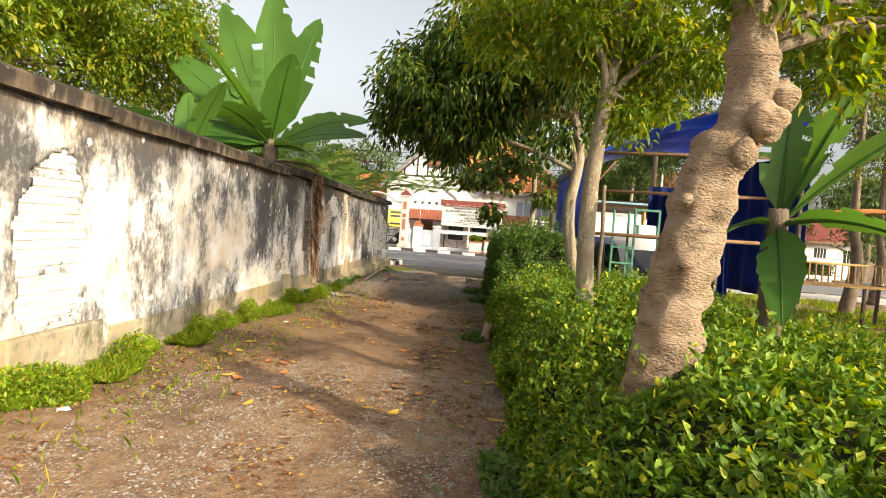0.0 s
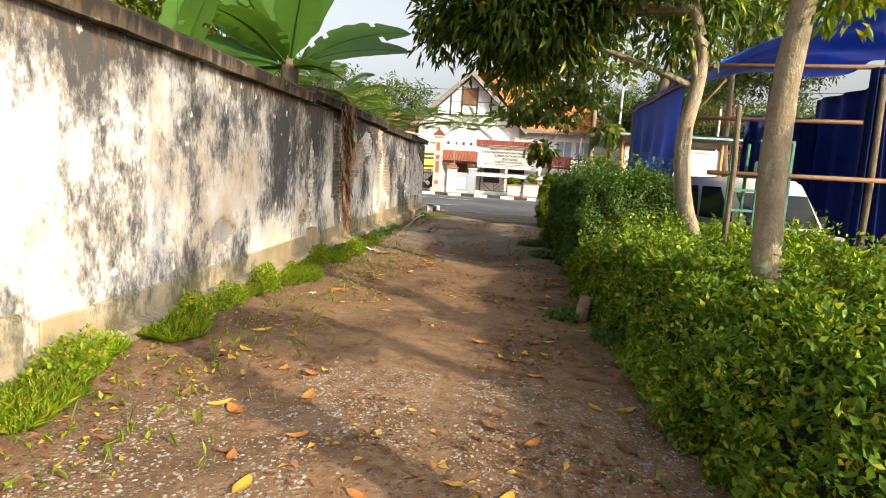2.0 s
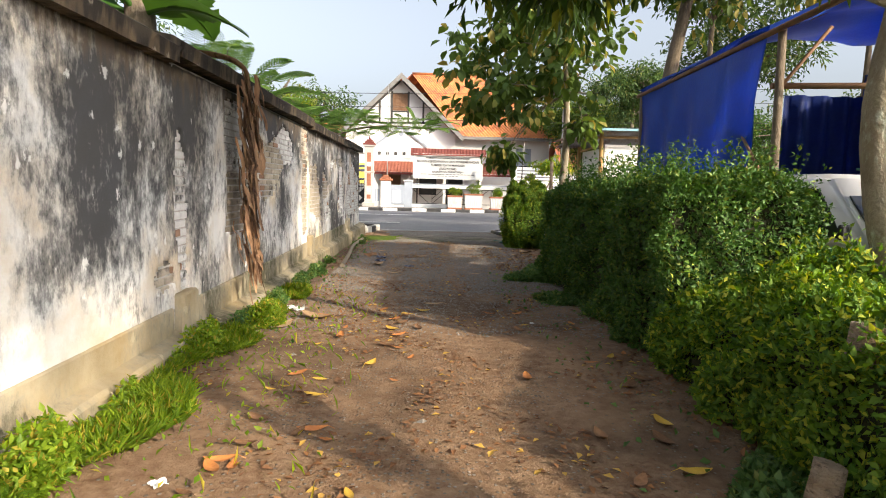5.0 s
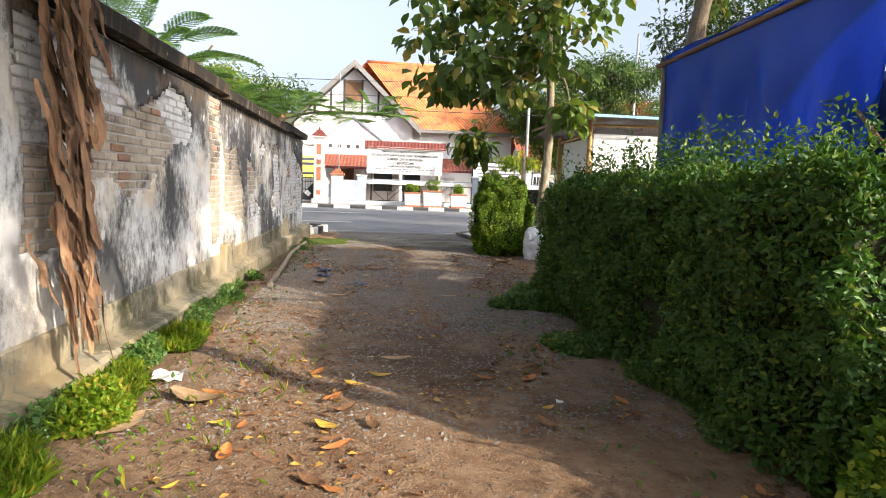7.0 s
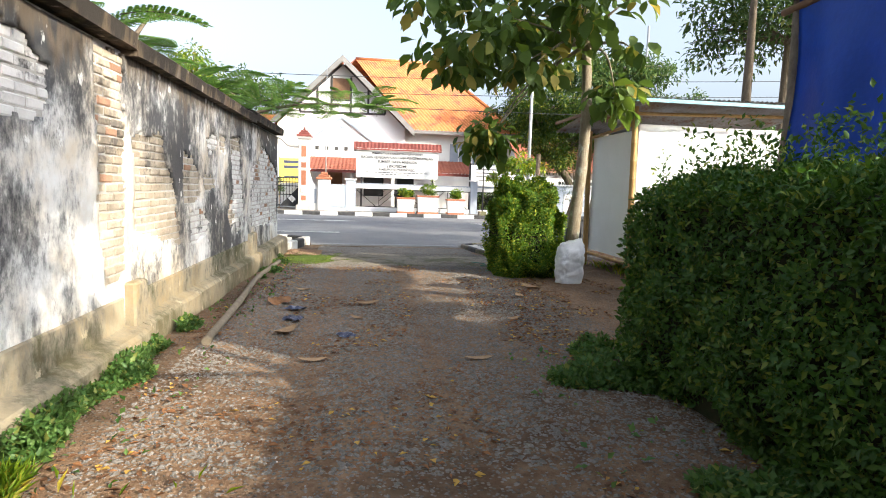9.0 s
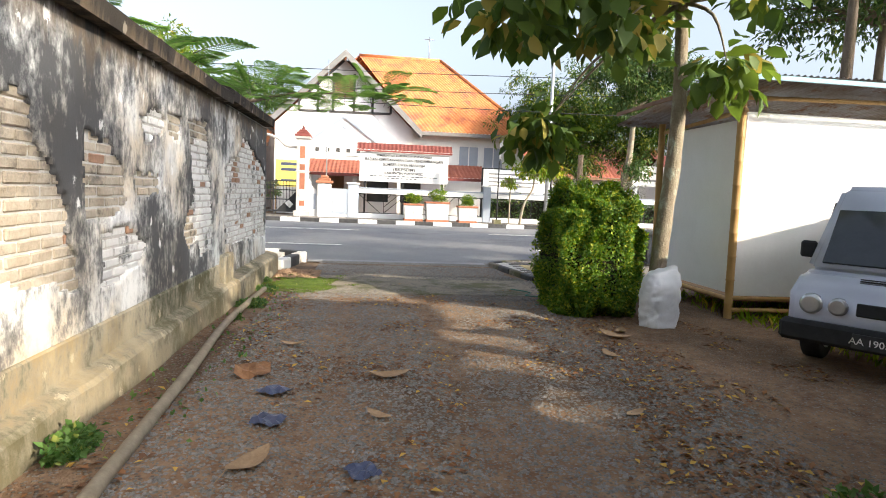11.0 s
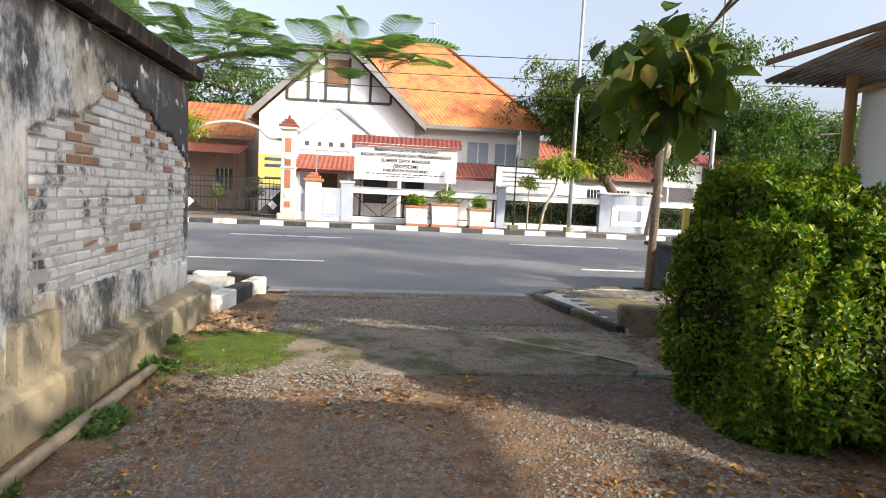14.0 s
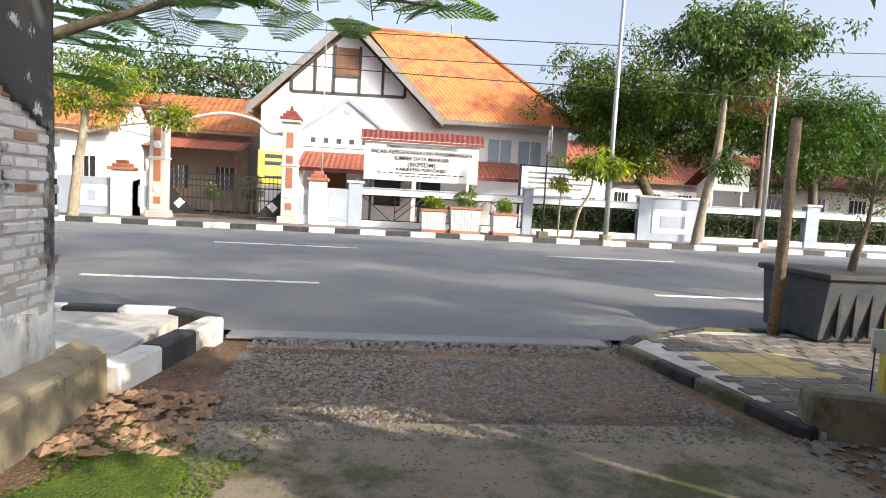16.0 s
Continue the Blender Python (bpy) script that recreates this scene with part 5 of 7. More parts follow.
def steel_rack():
    t = thing("steel_rack", (3.1, 11.4, gz(11.4)), "green painted steel rack with rails, standing by the van", "rack")
    z0 = gz(11.4)
    for x, y, h in ((2.72, 11.3, 2.1), (3.12, 11.3, 2.1), (3.12, 11.75, 2.1), (3.6, 11.4, 2.15)):
        part("upright", boxed((x - .02, y - .02, z0), (x + .02, y + .02, h), 0.004), M_green_steel, t)
    for z in (0.25, 0.5, 0.8, 1.1, 1.4, 1.62):
        part("rail", boxed((2.72, 11.285, z - .018), (3.12, 11.315, z + .018), 0.004), M_green_steel, t)
        if z > 0.3:
            part("rail", boxed((3.105, 11.3, z - .015), (3.135, 11.75, z + .015), 0.004), M_green_steel, t)
    part("top_rail", boxed((3.12, 11.37, 2.11), (3.6, 11.41, 2.15), 0.004), M_green_steel, t)
    part("shelf", boxed((2.72, 11.3, 1.60), (3.6, 11.75, 1.62), 0.004), M_green_steel, t)
    return t


steel_rack()
tagged(part("white_container", boxed((3.2, 11.35, 1.62), (3.55, 11.7, 1.85), 0.03), M_white_board), "white plastic container on the green rack", "container")


def wheel(parent, c, axis, r=0.29, w=0.17):
    c, a = Vector(c), Vector(axis).normalized()
    bm = tubed([c - a * w / 2, c - a * w * .42, c + a * w * .42, c + a * w / 2], [r * .93, r, r, r * .93], 24)
    o = part("wheel", bm, M_rubber, parent)
    part("rim", tubed([c - a * (w / 2 + .01), c + a * (w / 2 + .01)], [r * .6, r * .6], 18), M_metal, o)


def van(name, m, upper, lower, label, plate=None):
    """A boxy minivan, nose along local -y; m places it."""
    t = thing(name, m.translation, label, "van")

    def put(nm, bm, material, parent=t, lab=""):
        bmesh.ops.transform(bm, matrix=m, verts=bm.verts)
        return part(nm, bm, material, parent, lab)

    def shell(prof, hw, bev, taper=0.0):
        bm = bmesh.new()
        prism(bm, prof, 0, -hw, hw)
        if taper:
            zs = [v.co.z for v in bm.verts]
            lo, hi = min(zs), max(zs)
            for v in bm.verts:
                v.co.x *= 1 - taper * (v.co.z - lo) / (hi - lo)
        bmesh.ops.bevel(bm, geom=list(bm.edges), offset=bev, segments=3, affect="EDGES")
        for f in bm.faces:
            f.smooth = True
        return bm
    put("lower_body", shell([(-2.0, 0.32), (1.95, 0.32), (2.0, 0.95), (-1.72, 0.95), (-2.02, 0.78)], 0.78, 0.06), lower)
    put("cabin", shell([(-1.70, 0.93), (1.98, 0.93), (1.90, 1.78), (-0.95, 1.80)], 0.765, 0.07, 0.10), upper)
    # windows
    put("windscreen", boxed((-0.62, -0.012, 0.06), (0.62, 0.012, 0.74), 0.004, Matrix.Translation((0, -1.68, 0.98)) @ Matrix.Rotation(-radians(40.5), 4, "X")), M_glass)
    for s in (-1, 1):
        for y0, y1 in ((-1.0, -0.25), (-0.17, 0.75), (0.83, 1.75)):
            put("side_window", prism(bmesh.new(), [(y0 + (-0.3 if y0 < -0.5 else 0), 1.05), (y1, 1.05), (y1, 1.62), (y0 + 0.12, 1.62)], 0, s * 0.742 - 0.012, s * 0.742 + 0.012), M_glass)
        put("head_lamp", tubed([(s * 0.58, -1.99, 0.66), (s * 0.58, -2.035, 0.66), (s * 0.58, -2.05, 0.66)], [0.1, 0.095, 0.07], 18), M_lamp)
        put("head_lamp", tubed([(s * 0.36, -1.99, 0.66), (s * 0.36, -2.035, 0.66), (s * 0.36, -2.05, 0.66)], [0.085, 0.08, 0.06], 18), M_lamp)
        for y in (-1.25, 1.3):
            bm = tubed([(s * 0.70 - .09, y, 0.29), (s * 0.70 - .075, y, 0.29), (s * 0.70 + .075, y, 0.29), (s * 0.70 + .09, y, 0.29)], [.27, .29, .29, .27], 24)
            o = put("wheel", bm, M_rubber)
            put("rim", tubed([(s * 0.70 - .1, y, 0.29), (s * 0.70 + .1, y, 0.29)], 0.17, 18), M_metal, o)
        put("mirror", boxed((s * 0.82 - .07, -1.42, 1.05), (s * 0.82 + .07, -1.34, 1.22), 0.02), M_rubber)
        put("door_seam", boxed((s * 0.787 - .004, -0.22, 0.4), (s * 0.787 + .004, -0.205, 0.95)), M_rubber)
    put("bumper", boxed((-0.82, -2.1, 0.30), (0.82, -1.95, 0.50), 0.035), M_rubber)
    put("grille", boxed((-0.22, -2.03, 0.60), (0.22, -1.99, 0.72), 0.01), M_rubber)
    for k in range(4):
        put("vent_slat", boxed((-0.25, -1.84 + 0.0, 0.86 + k * 0.018), (0.25, -1.80, 0.868 + k * 0.018)), M_rubber)
    put("rear_window", boxed((-0.6, 1.93, 1.1), (0.6, 1.965, 1.6), 0.01), M_glass)
    if plate:
        pl = put("number_plate", boxed((-0.21, -2.125, 0.33), (0.21, -2.105, 0.46), 0.004), M_black_paint, t, "black number plate with white characters")
        text(plate, 0.085, M_paint, pl, m @ Matrix.Translation((0, -2.128, 0.395)) @ Matrix.Rotation(radians(90), 4, "X"), depth=0.002)
    return t


def text(body, size, material, parent, m, depth=0.004, width=None, bold=0.0):
    """Lettering with the built-in font, as a mesh; width stretches the line to that length."""
    cu = bpy.data.curves.new("lettering", "FONT")
    cu.body, cu.size, cu.align_x, cu.align_y, cu.extrude, cu.offset = body, size, "CENTER", "CENTER", depth, bold
    tmp = bpy.data.objects.new("lettering", cu)
    scene.collection.objects.link(tmp)
    bpy.context.view_layer.update()
    me = bpy.data.meshes.new_from_object(tmp.evaluated_get(bpy.context.evaluated_depsgraph_get()))
    bpy.data.objects.remove(tmp)
    if width:
        xs = [v.co.x for v in me.vertices]
        k = width / (max(xs) - min(xs))
        for v in me.vertices:
            v.co.x *= k
    me.transform(m)
    me.materials.clear()
    return part("lettering", me, material, parent)


van("white_green_van", pose(3.85, 14.0, gz(14), 0, 0, 8), M_car_white, M_car_green, "white and green minivan parked under the tarpaulin")
van("pale_minivan", pose(4.44, 20.05, gz(20), 0, 0, -55), M_car, M_car, "pale lilac minivan parked nose out on the earth", "AA 1905 OC")


def bamboo(bm_pts, r):
    """A bamboo pole with its rings."""
    a, b = Vector(bm_pts[0]), Vector(bm_pts[1])
    n = max(2, int((b - a).length / 0.3))
    pts, rad = [], []
    for i in range(n):
        for f, k in ((0.0, 1.12), (0.04, 1.0), (0.96, 1.0)):
            pts.append(a.lerp(b, (i + f) / n))
            rad.append(r * k)
    pts.append(b)
    rad.append(r)
    return tubed(pts, rad, 12)


def shed():
    z0 = gz(22)
    t = thing("white_shed", (4.8, 23.0, z0), "white boarded shed on bamboo posts with a tin roof", "shed")
    part("front_board", boxed((3.36, 21.92, 0.02), (6.4, 21.96, 2.55), 0.004), M_white_board, t)
    part("side_board", boxed((3.33, 21.97, 0.05), (3.37, 24.0, 2.45), 0.004), M_white_board, t)
    part("back_board", boxed((3.38, 23.97, 0.05), (6.4, 24.01, 2.4), 0.004), M_white_board, t)
    part("floor_board", boxed((3.3, 21.95, -0.06), (6.4, 24.0, 0.01)), M_brown_wood, t)
    for x, y, h in ((3.3, 21.88, 2.85), (3.28, 24.02, 2.6), (6.4, 21.9, 2.85), (5.0, 21.88, 0.1)):
        part("post", bamboo([(x, y, z0 - 0.1), (x - 0.05, y, h)], 0.055), M_bamboo, t, "bamboo post")
    for a, b in (((3.3, 21.86, 0.0), (6.4, 21.86, -0.02)), ((3.3, 21.84, -0.16), (6.4, 21.84, -0.18)), ((3.3, 21.9, -0.02), (3.3, 24.0, -0.02)), ((3.1, 21.86, 2.72), (6.5, 21.86, 2.8)), ((3.26, 21.8, 2.55), (3.26, 24.1, 2.45))):
        part("rail", bamboo([a, b], 0.03), M_bamboo, t)
    def tin(u, v):
        x = 2.62 + 4.2 * u
        return (x, 21.35 + 3.2 * v, 2.92 + 0.06 * u - 0.32 * v + 0.02 * math.sin(x * 2 * math.pi / 0.09))
    part("roof", sheet(bmesh.new(), tin, 280, 3, 0.008), M_grey_tin, t, "rusty corrugated tin roof")
    part("roof_edge", boxed((2.62, 21.33, 2.86), (6.8, 21.36, 2.92), 0.003), M_blue_tin, t, "pale blue roof edge")
    part("fascia", boxed((2.6, 21.4, 2.76), (2.63, 24.5, 2.82), 0.003), M_brown_wood, t)
    return t


shed()


def sack():
    bm = bmesh.new()
    n, rows = 56, []
    for j in range(31):
        v = j / 30
        w = 0.235 * (0.93 + 0.12 * math.sin(v * 3.0)) * (1 if v < 0.93 else 0.92)
        d = 0.17 * (1 - 0.55 * max(0, v - 0.75) / 0.25)
        row = []
        for i in range(n):
            a = 2 * math.pi * i / n
            c, s = math.cos(a), math.sin(a)
            x = w * math.copysign(abs(c) ** 0.6, c)
            y = d * math.copysign(abs(s) ** 0.75, s)
            k = 1 + 0.10 * noise.noise((x * 7, y * 7, v * 5)) + 0.10 * noise.noise((x * 14, y * 14, v * 11)) + 0.05 * noise.noise((x * 34, y * 34, v * 25))
            row.append(bm.verts.new((x * k + 0.03 * v, y * k, v * (0.74 + 0.04 * c * v) + 0.02 * noise.noise((x * 9, y * 9, 3)))))
        rows.append(row)
    for a, b in zip(rows, rows[1:]):
        for i in range(n):
            bm.faces.new((a[i], a[(i + 1) % n], b[(i + 1) % n], b[i])).smooth = True
    bm.faces.new(rows[0][::-1])
    top = bm.verts.new((0.03, 0, 0.70))
    for i in range(n):
        bm.faces.new((rows[-1][i], rows[-1][(i + 1) % n], top)).smooth = True
    bmesh.ops.transform(bm, matrix=pose(1.95, 21.25, gz(21.2) - 0.01, 0, -3, 12), verts=bm.verts)
    return tagged(part("white_sack", bm, M_sack), "full white woven plastic sack leaning on the tree", "sack")


sack()
pts, rad = curve_pts([(-2.93, 17.0, -0.17, .04), (-3.05, 19.0, -0.19, .04), (-3.2, 21.0, -0.22, .038), (-3.2, 23.3, -0.25, .038)], 10)
tagged(part("drain_pipe", tubed(pts, rad, 12, lump=0.06), M_pipe), "long dirty plastic pipe lying along the wall", "pipe")


def litter_paper(x, y, s, material, label, name="paper_scrap"):
    bm = bmesh.new()
    g = [[bm.verts.new(((i / 5 - .5), (j / 5 - .5), 0.1 + 0.25 * noise.noise((i * .7 + x, j * .7, y)))) for i in range(6)] for j in range(6)]
    for a, b in zip(g, g[1:]):
        for i in range(5):
            bm.faces.new((a[i], a[i + 1], b[i + 1], b[i]))
    lo = min(v.co.z for v in bm.verts)
    for v in bm.verts:
        v.co.z -= lo
    bmesh.ops.transform(bm, matrix=Matrix.Translation((x, y, lane_z(x, y))) @ Matrix.Rotation(x * 9, 4, "Z") @ Matrix.Scale(s, 4), verts=bm.verts)
    return tagged(part(name, bm, material), label, "litter")


litter_paper(-2.95, 13.1, 0.22, M_white_board, "crumpled white plastic scrap among weeds", "plastic_scrap")
litter_paper(-2.9, 4.2, 0.09, M_white_board, "small white scrap in the grass")
litter_paper(-2.7, 8.9, 0.08, M_white_board, "small white scrap in the weeds")
litter_paper(-0.2, 12.6, 0.05, M_white_board, "tiny white scrap on the lane")
M_bluebag = mat("blue_plastic", (0.05, 0.06, 0.11), (0.08, 0.09, 0.15), 5, 0.4, 0.3, 30)
for x, y, s in ((-2.3, 18.1, 0.2), (-1.7, 17.4, 0.16), (-2.6, 19.2, 0.28), (-2.35, 18.7, 0.2)):
    litter_paper(x, y, s, M_bluebag if s < 0.21 else M_leaf_brown, "dark flattened plastic scrap on the earth", "plastic_scrap")


def tree_stump(x, y, h, r):
    bm = tubed([(x, y, gz(y) - .05), (x + .02, y, gz(y) + h * .5), (x + .05, y, gz(y) + h)], [r * 1.1, r, r * .95], 10, lump=.3, freq=9)
    tagged(part("stump", bm, M_bark), "short sawn tree stump at the hedge's foot", "stump")


tree_stump(0.35, 8.6, 0.28, 0.07)
tree_stump(0.72, 8.9, 0.85, 0.1)

# ---- the corner right of the lane mouth ----
def concrete_block():
    bm = boxed((1.42, 24.95, -0.35), (1.95, 25.15, 0.02), 0.025, None)
    bmesh.ops.rotate(bm, verts=bm.verts, cent=(1.7, 25, 0), matrix=Matrix.Rotation(radians(-18), 3, "Z"))
    tagged(part("concrete_block", bm, M_concrete), "broken concrete block on the lane's edge", "concrete block")


concrete_block()
for k in range(3):
    tagged(part("loose_brick", boxed((1.95 + .02 * k, 24.75 - .03 * k, -0.3 + .065 * k), (2.2, 24.9, -0.24 + .065 * k), 0.008), M_brick), "loose brick stacked by the concrete block", "brick", "loose bricks")


def planter_trough():
    t = thing("concrete_planter", (4.3, 28.0, -0.245), "dark grey concrete planter trough with thin shrub", "planter")
    prof = [(27.55, -0.2), (28.5, -0.2), (28.6, 0.5), (27.45, 0.5)]
    part("trough", prism(bmesh.new(), prof, 0, 3.5, 5.4), mat("dark_concrete", (0.055, 0.06, 0.07), (0.09, 0.095, 0.105), 4, 0.8, 0.3, 50), t)
    part("rim", boxed((3.44, 27.4, 0.5), (5.46, 28.65, 0.57), 0.015), M_black_paint, t)
    part("base", boxed((3.55, 27.6, -0.25), (5.35, 28.45, -0.2), 0.01), M_concrete, t)
    for k in range(9):
        x = 3.65 + 0.2 * k
        part("rib", boxed((x, 27.47, -0.15), (x + .05, 27.52, 0.42), 0.006), M_black_paint, t)
    return t


planter_trough()
tree("planter_shrub", [(4.2, 28.0, 0.45, 0.05), (4.25, 28.0, 0.75, 0.045), (4.35, 28.0, 1.1, 0.03), (4.4, 28, 1.5, 0.015)], [((4.5, 28.0, 1.45), (0.65, 0.5, 0.75), 46)], M_bark_dark, M_far, "thin small-leaved shrub growing in the planter", 38, 0.16, 0.035, 0.014, 0.1, category="shrub", limb_r=0.012, limbs=24)
tagged(part("wooden_post", tubed([(3.24, 27.95, -0.3), (3.26, 27.95, 1.0), (3.26, 27.95, 2.32)], [0.07, 0.065, 0.06], 10, lump=.12), M_bark), "weathered brown wooden post beside the planter", "post")


def yellow_sign_post():
    t = thing("yellow_post", (2.25, 25.35, -0.245), "yellow iron post with a small white tilted board", "post")
    part("post", boxed((2.40, 25.5, -0.25), (2.47, 25.57, 1.2), 0.008), M_yellow, t)
    part("board", boxed((-.16, -.01, -.09), (.16, .01, .09), 0.005, pose(2.33, 25.38, 0.3, 0, 0, -12)), M_paint, t, "small white board")
    for x in (-.14, .14):
        part("wire", tubed([(2.33 + x, 25.39, 0.25), (2.33 + x, 25.39, -0.25)], 0.006, 5), M_iron, t)
    return t


yellow_sign_post()
# paving stones of the corner
random.seed(5)
for i in range(22):
    for j in range(17):
        x, y = 1.55 + i * 0.19 + (0.095 if j % 2 else 0), 25.15 + j * 0.165
        if x < 1.5 - (y - 25) * 0.17 + 0.12 or y > 27.2 + (x - 1.1) * 0.62 or y > 27.9:
            continue
        yel = 1.6 < x < 2.65 and 26.15 < y < 27.05
        if yel:
            continue
        dz = random.uniform(-.008, .006)
        part("paver", boxed((x - .09, y - .078, -0.262 + dz), (x + .09, y + .078, -0.236 + dz), 0.008), M_paver, pav_r)
for i in range(3):
    for j in range(2):
        x, y = 1.66 + i * 0.37, 26.25 + j * 0.4
        part("paver", boxed((x, y, -0.262), (x + .355, y + .385, -0.235), 0.008), M_paver_yellow, pav_r, "yellow tactile paver")


def bamboo_deck(x, y, w, d, label):
    t = thing("bamboo_deck", (x, y, 0), label, "bamboo bench", "bamboo decks")
    z = 0.85
    for i in range(int(w / 0.09)):
        part("slat", boxed((x + i * .09, y, z), (x + i * .09 + .07, y + d, z + .03), 0.008), M_bamboo, t)
    for a in (x + .1, x + w - .1):
        for b in (y + .1, y + d - .1):
            part("leg", tubed([(a, b, -0.2), (a, b, z)], 0.05, 8), M_bark_dark, t)
    for i in range(int(w / 0.16)):
        part("baluster", tubed([(x + i * .16 + .05, y + d, z), (x + i * .16 + .05, y + d, z + .5)], 0.02, 6), M_bamboo, t)
    part("top_rail", tubed([(x, y + d, z + .5), (x + w, y + d, z + .5)], 0.03, 7), M_bamboo, t)


bamboo_deck(7.4, 13.5, 2.6, 1.6, "bamboo sitting deck with railing beyond the hedge")
bamboo_deck(10.6, 14.2, 2.6, 1.6, "bamboo sitting deck with railing beyond the hedge")

# ---- across the road ----
FY = 45.3


def fence():
    t = thing("garden_wall", (3, FY, -0.16), "white and grey-blue garden wall with black steel grilles", "garden wall")
    def b(nm, x0, x1, z0, z1, m, y0=FY, d=0.2, bev=0.01, lab=""):
        return part(nm, boxed((x0, y0 - d / 2, z0), (x1, y0 + d / 2, z1), bev), m, t, lab)
    spans = ((-2.2, 4.35), (4.75, 9.3), (12.3, 16.9), (17.5, 22.0), (22.6, 28))
    for x0, x1 in spans:
        b("base_course", x0, x1, -0.2, 0.08, M_wall_white)
        b("top_rail", x0, x1, 1.12, 1.36, M_wall_white, d=0.22)
        b("cap", x0, x1, 1.36, 1.42, M_grey_blue, d=0.3)
        g = part("grille", boxed((x0, FY - .015, 0.09), (x1, FY + .015, 0.13)), M_iron, t, "black steel grille with zigzag bars")
        part("frame_bar", boxed((x0, FY - .015, 1.07), (x1, FY + .015, 1.11)), M_iron, g)
        n = max(2, int((x1 - x0) / 1.1))
        w = (x1 - x0) / n
        for k in range(n):
            xa = x0 + k * w
            part("frame_bar", boxed((xa - .015, FY - .014, 0.1), (xa + .015, FY + .014, 1.1)), M_iron, g)
            for o in (0.0, 0.32, 0.64):
                s = 1 if k % 2 else -1
                za, zb = (0.12 + o, min(1.08, 0.12 + o + w * .85)) if s > 0 else (min(1.08, 0.12 + o + w * .85), 0.12 + o)
                part("diagonal_bar", tubed([(xa, FY, za), (xa + w * (abs(zb - za) / (w * .85)), FY, zb)], 0.018, 5), M_iron, g)
    for x0, x1, h in ((4.35, 4.75, 1.7), (9.3, 12.3, 1.62), (16.9, 17.5, 1.62), (22.0, 22.6, 1.62), (-2.75, -2.2, 1.55)):
        b("pillar", x0, x1, -0.2, h, M_grey_blue, d=0.34)
        b("pillar_cap", x0 - .06, x1 + .06, h, h + .09, M_wall_white, d=0.46)
    b("relief_panel", 9.9, 11.7, 0.15, 1.15, M_wall_white, FY - .18, 0.04, lab="white relief panel on the pillar")
    b("relief_field", 10.25, 11.35, 0.4, 0.9, M_grey_blue, FY - .21, 0.03)
    # the plain part beside the gate
    b("blank_wall", -4.3, -2.75, -0.2, 1.25, M_wall_white, d=0.24)
    b("grey_panel", -3.75, -2.75, 0.0, 1.3, M_grey_blue, FY - .13, 0.05)
    b("relief_panel", -3.5, -2.95, 0.15, 0.95, M_wall_white, FY - .165, 0.03)
    b("blank_wall", -13.6, -10.6, -0.2, 1.25, M_grey_blue, d=0.24)
    b("relief_panel", -12.9, -11.8, 0.15, 0.95, M_wall_white, FY - .14, 0.04)
    b("relief_field", -12.5, -12.2, 0.35, 0.75, M_grey_blue, FY - .165, 0.03)
    b("blank_wall", -40, -13.6, -0.2, 0.1, M_wall_white, d=0.24)
    b("top_rail", -40, -13.6, 1.1, 1.4, M_wall_white, d=0.24)
    b("grille", -40, -13.6, 0.1, 1.1, M_iron, d=0.04)
    return t


fence()


def curved_wing(x0, x1, flip):
    """A wall piece whose top sweeps down from the gate pier."""
    n = 14
    xs = [x0 + (x1 - x0) * i / n for i in range(n + 1)]
    prof = [(x0, -0.2)] + [(x, 1.15 + 0.85 * (((x1 - x) if flip else (x - x0)) / (x1 - x0)) ** 2) for x in xs] + [(x1, -0.2)]
    w = tagged(part("gate_wing", prism(bmesh.new(), prof, 1, FY - .12, FY + .12), M_wall_white), "white garden wall wing with a swept top beside the gate pier", "garden wall")
    for k in range(2):
        xa = x0 + (x1 - x0) * (0.3 + 0.3 * k)
        part("slot", boxed((xa, FY - .135, 0.2), (xa + .12, FY - .118, 1.0)), M_grey_blue, w)


curved_wing(-4.85, -4.25, True)
curved_wing(-10.9, -10.2, False)


def gate_pier(x):
    t = thing("gate_pier", (x, FY, -0.16), "grey gate pier with terracotta panels, medallions and red cap", "gate pier", "gate piers")
    M_pier = M_pier_stone
    part("foot", boxed((x - .42, FY - .42, -0.3), (x + .42, FY + .42, 0.1), 0.03), M_pier, t)
    part("shaft", boxed((x - .29, FY - .29, 0.1), (x + .29, FY + .29, 3.75), 0.02), M_pier, t)
    for z0, z1 in ((0.35, 0.62), (1.2, 2.0), (2.15, 2.45), (2.75, 3.35)):
        part("terracotta_panel", boxed((x - .13, FY - .305, z0), (x + .13, FY - .285, z1), 0.006), M_terracotta, t)
    for z in (0.92, 2.58):
        part("medallion", tubed([(x, FY - .285, z), (x, FY - .33, z)], [0.15, 0.12], 16), M_paint, t)
    part("band", boxed((x - .33, FY - .33, 2.05), (x + .33, FY + .33, 2.13), 0.01), M_pier, t)
    part("cornice", boxed((x - .38, FY - .38, 3.72), (x + .38, FY + .38, 3.84), 0.02), M_pier, t)
    for k in range(3):
        part("cap", boxed((x - .4 + .1 * k, FY - .4 + .1 * k, 3.84 + .12 * k), (x + .4 - .1 * k, FY + .4 - .1 * k, 3.96 + .12 * k), 0.02), M_tile_dark, t, "dark red stepped cap")
    part("finial", tubed([(x, FY, 4.18), (x, FY, 4.3), (x, FY, 4.42)], [0.09, 0.07, 0.02], 8), M_tile_dark, t)


M_pier_stone = mat("pier_stone", (0.42, 0.39, 0.36), (0.36, 0.34, 0.31), 3, 0.85, 0.2, 40)
gate_pier(-5.05)
gate_pier(-9.95)


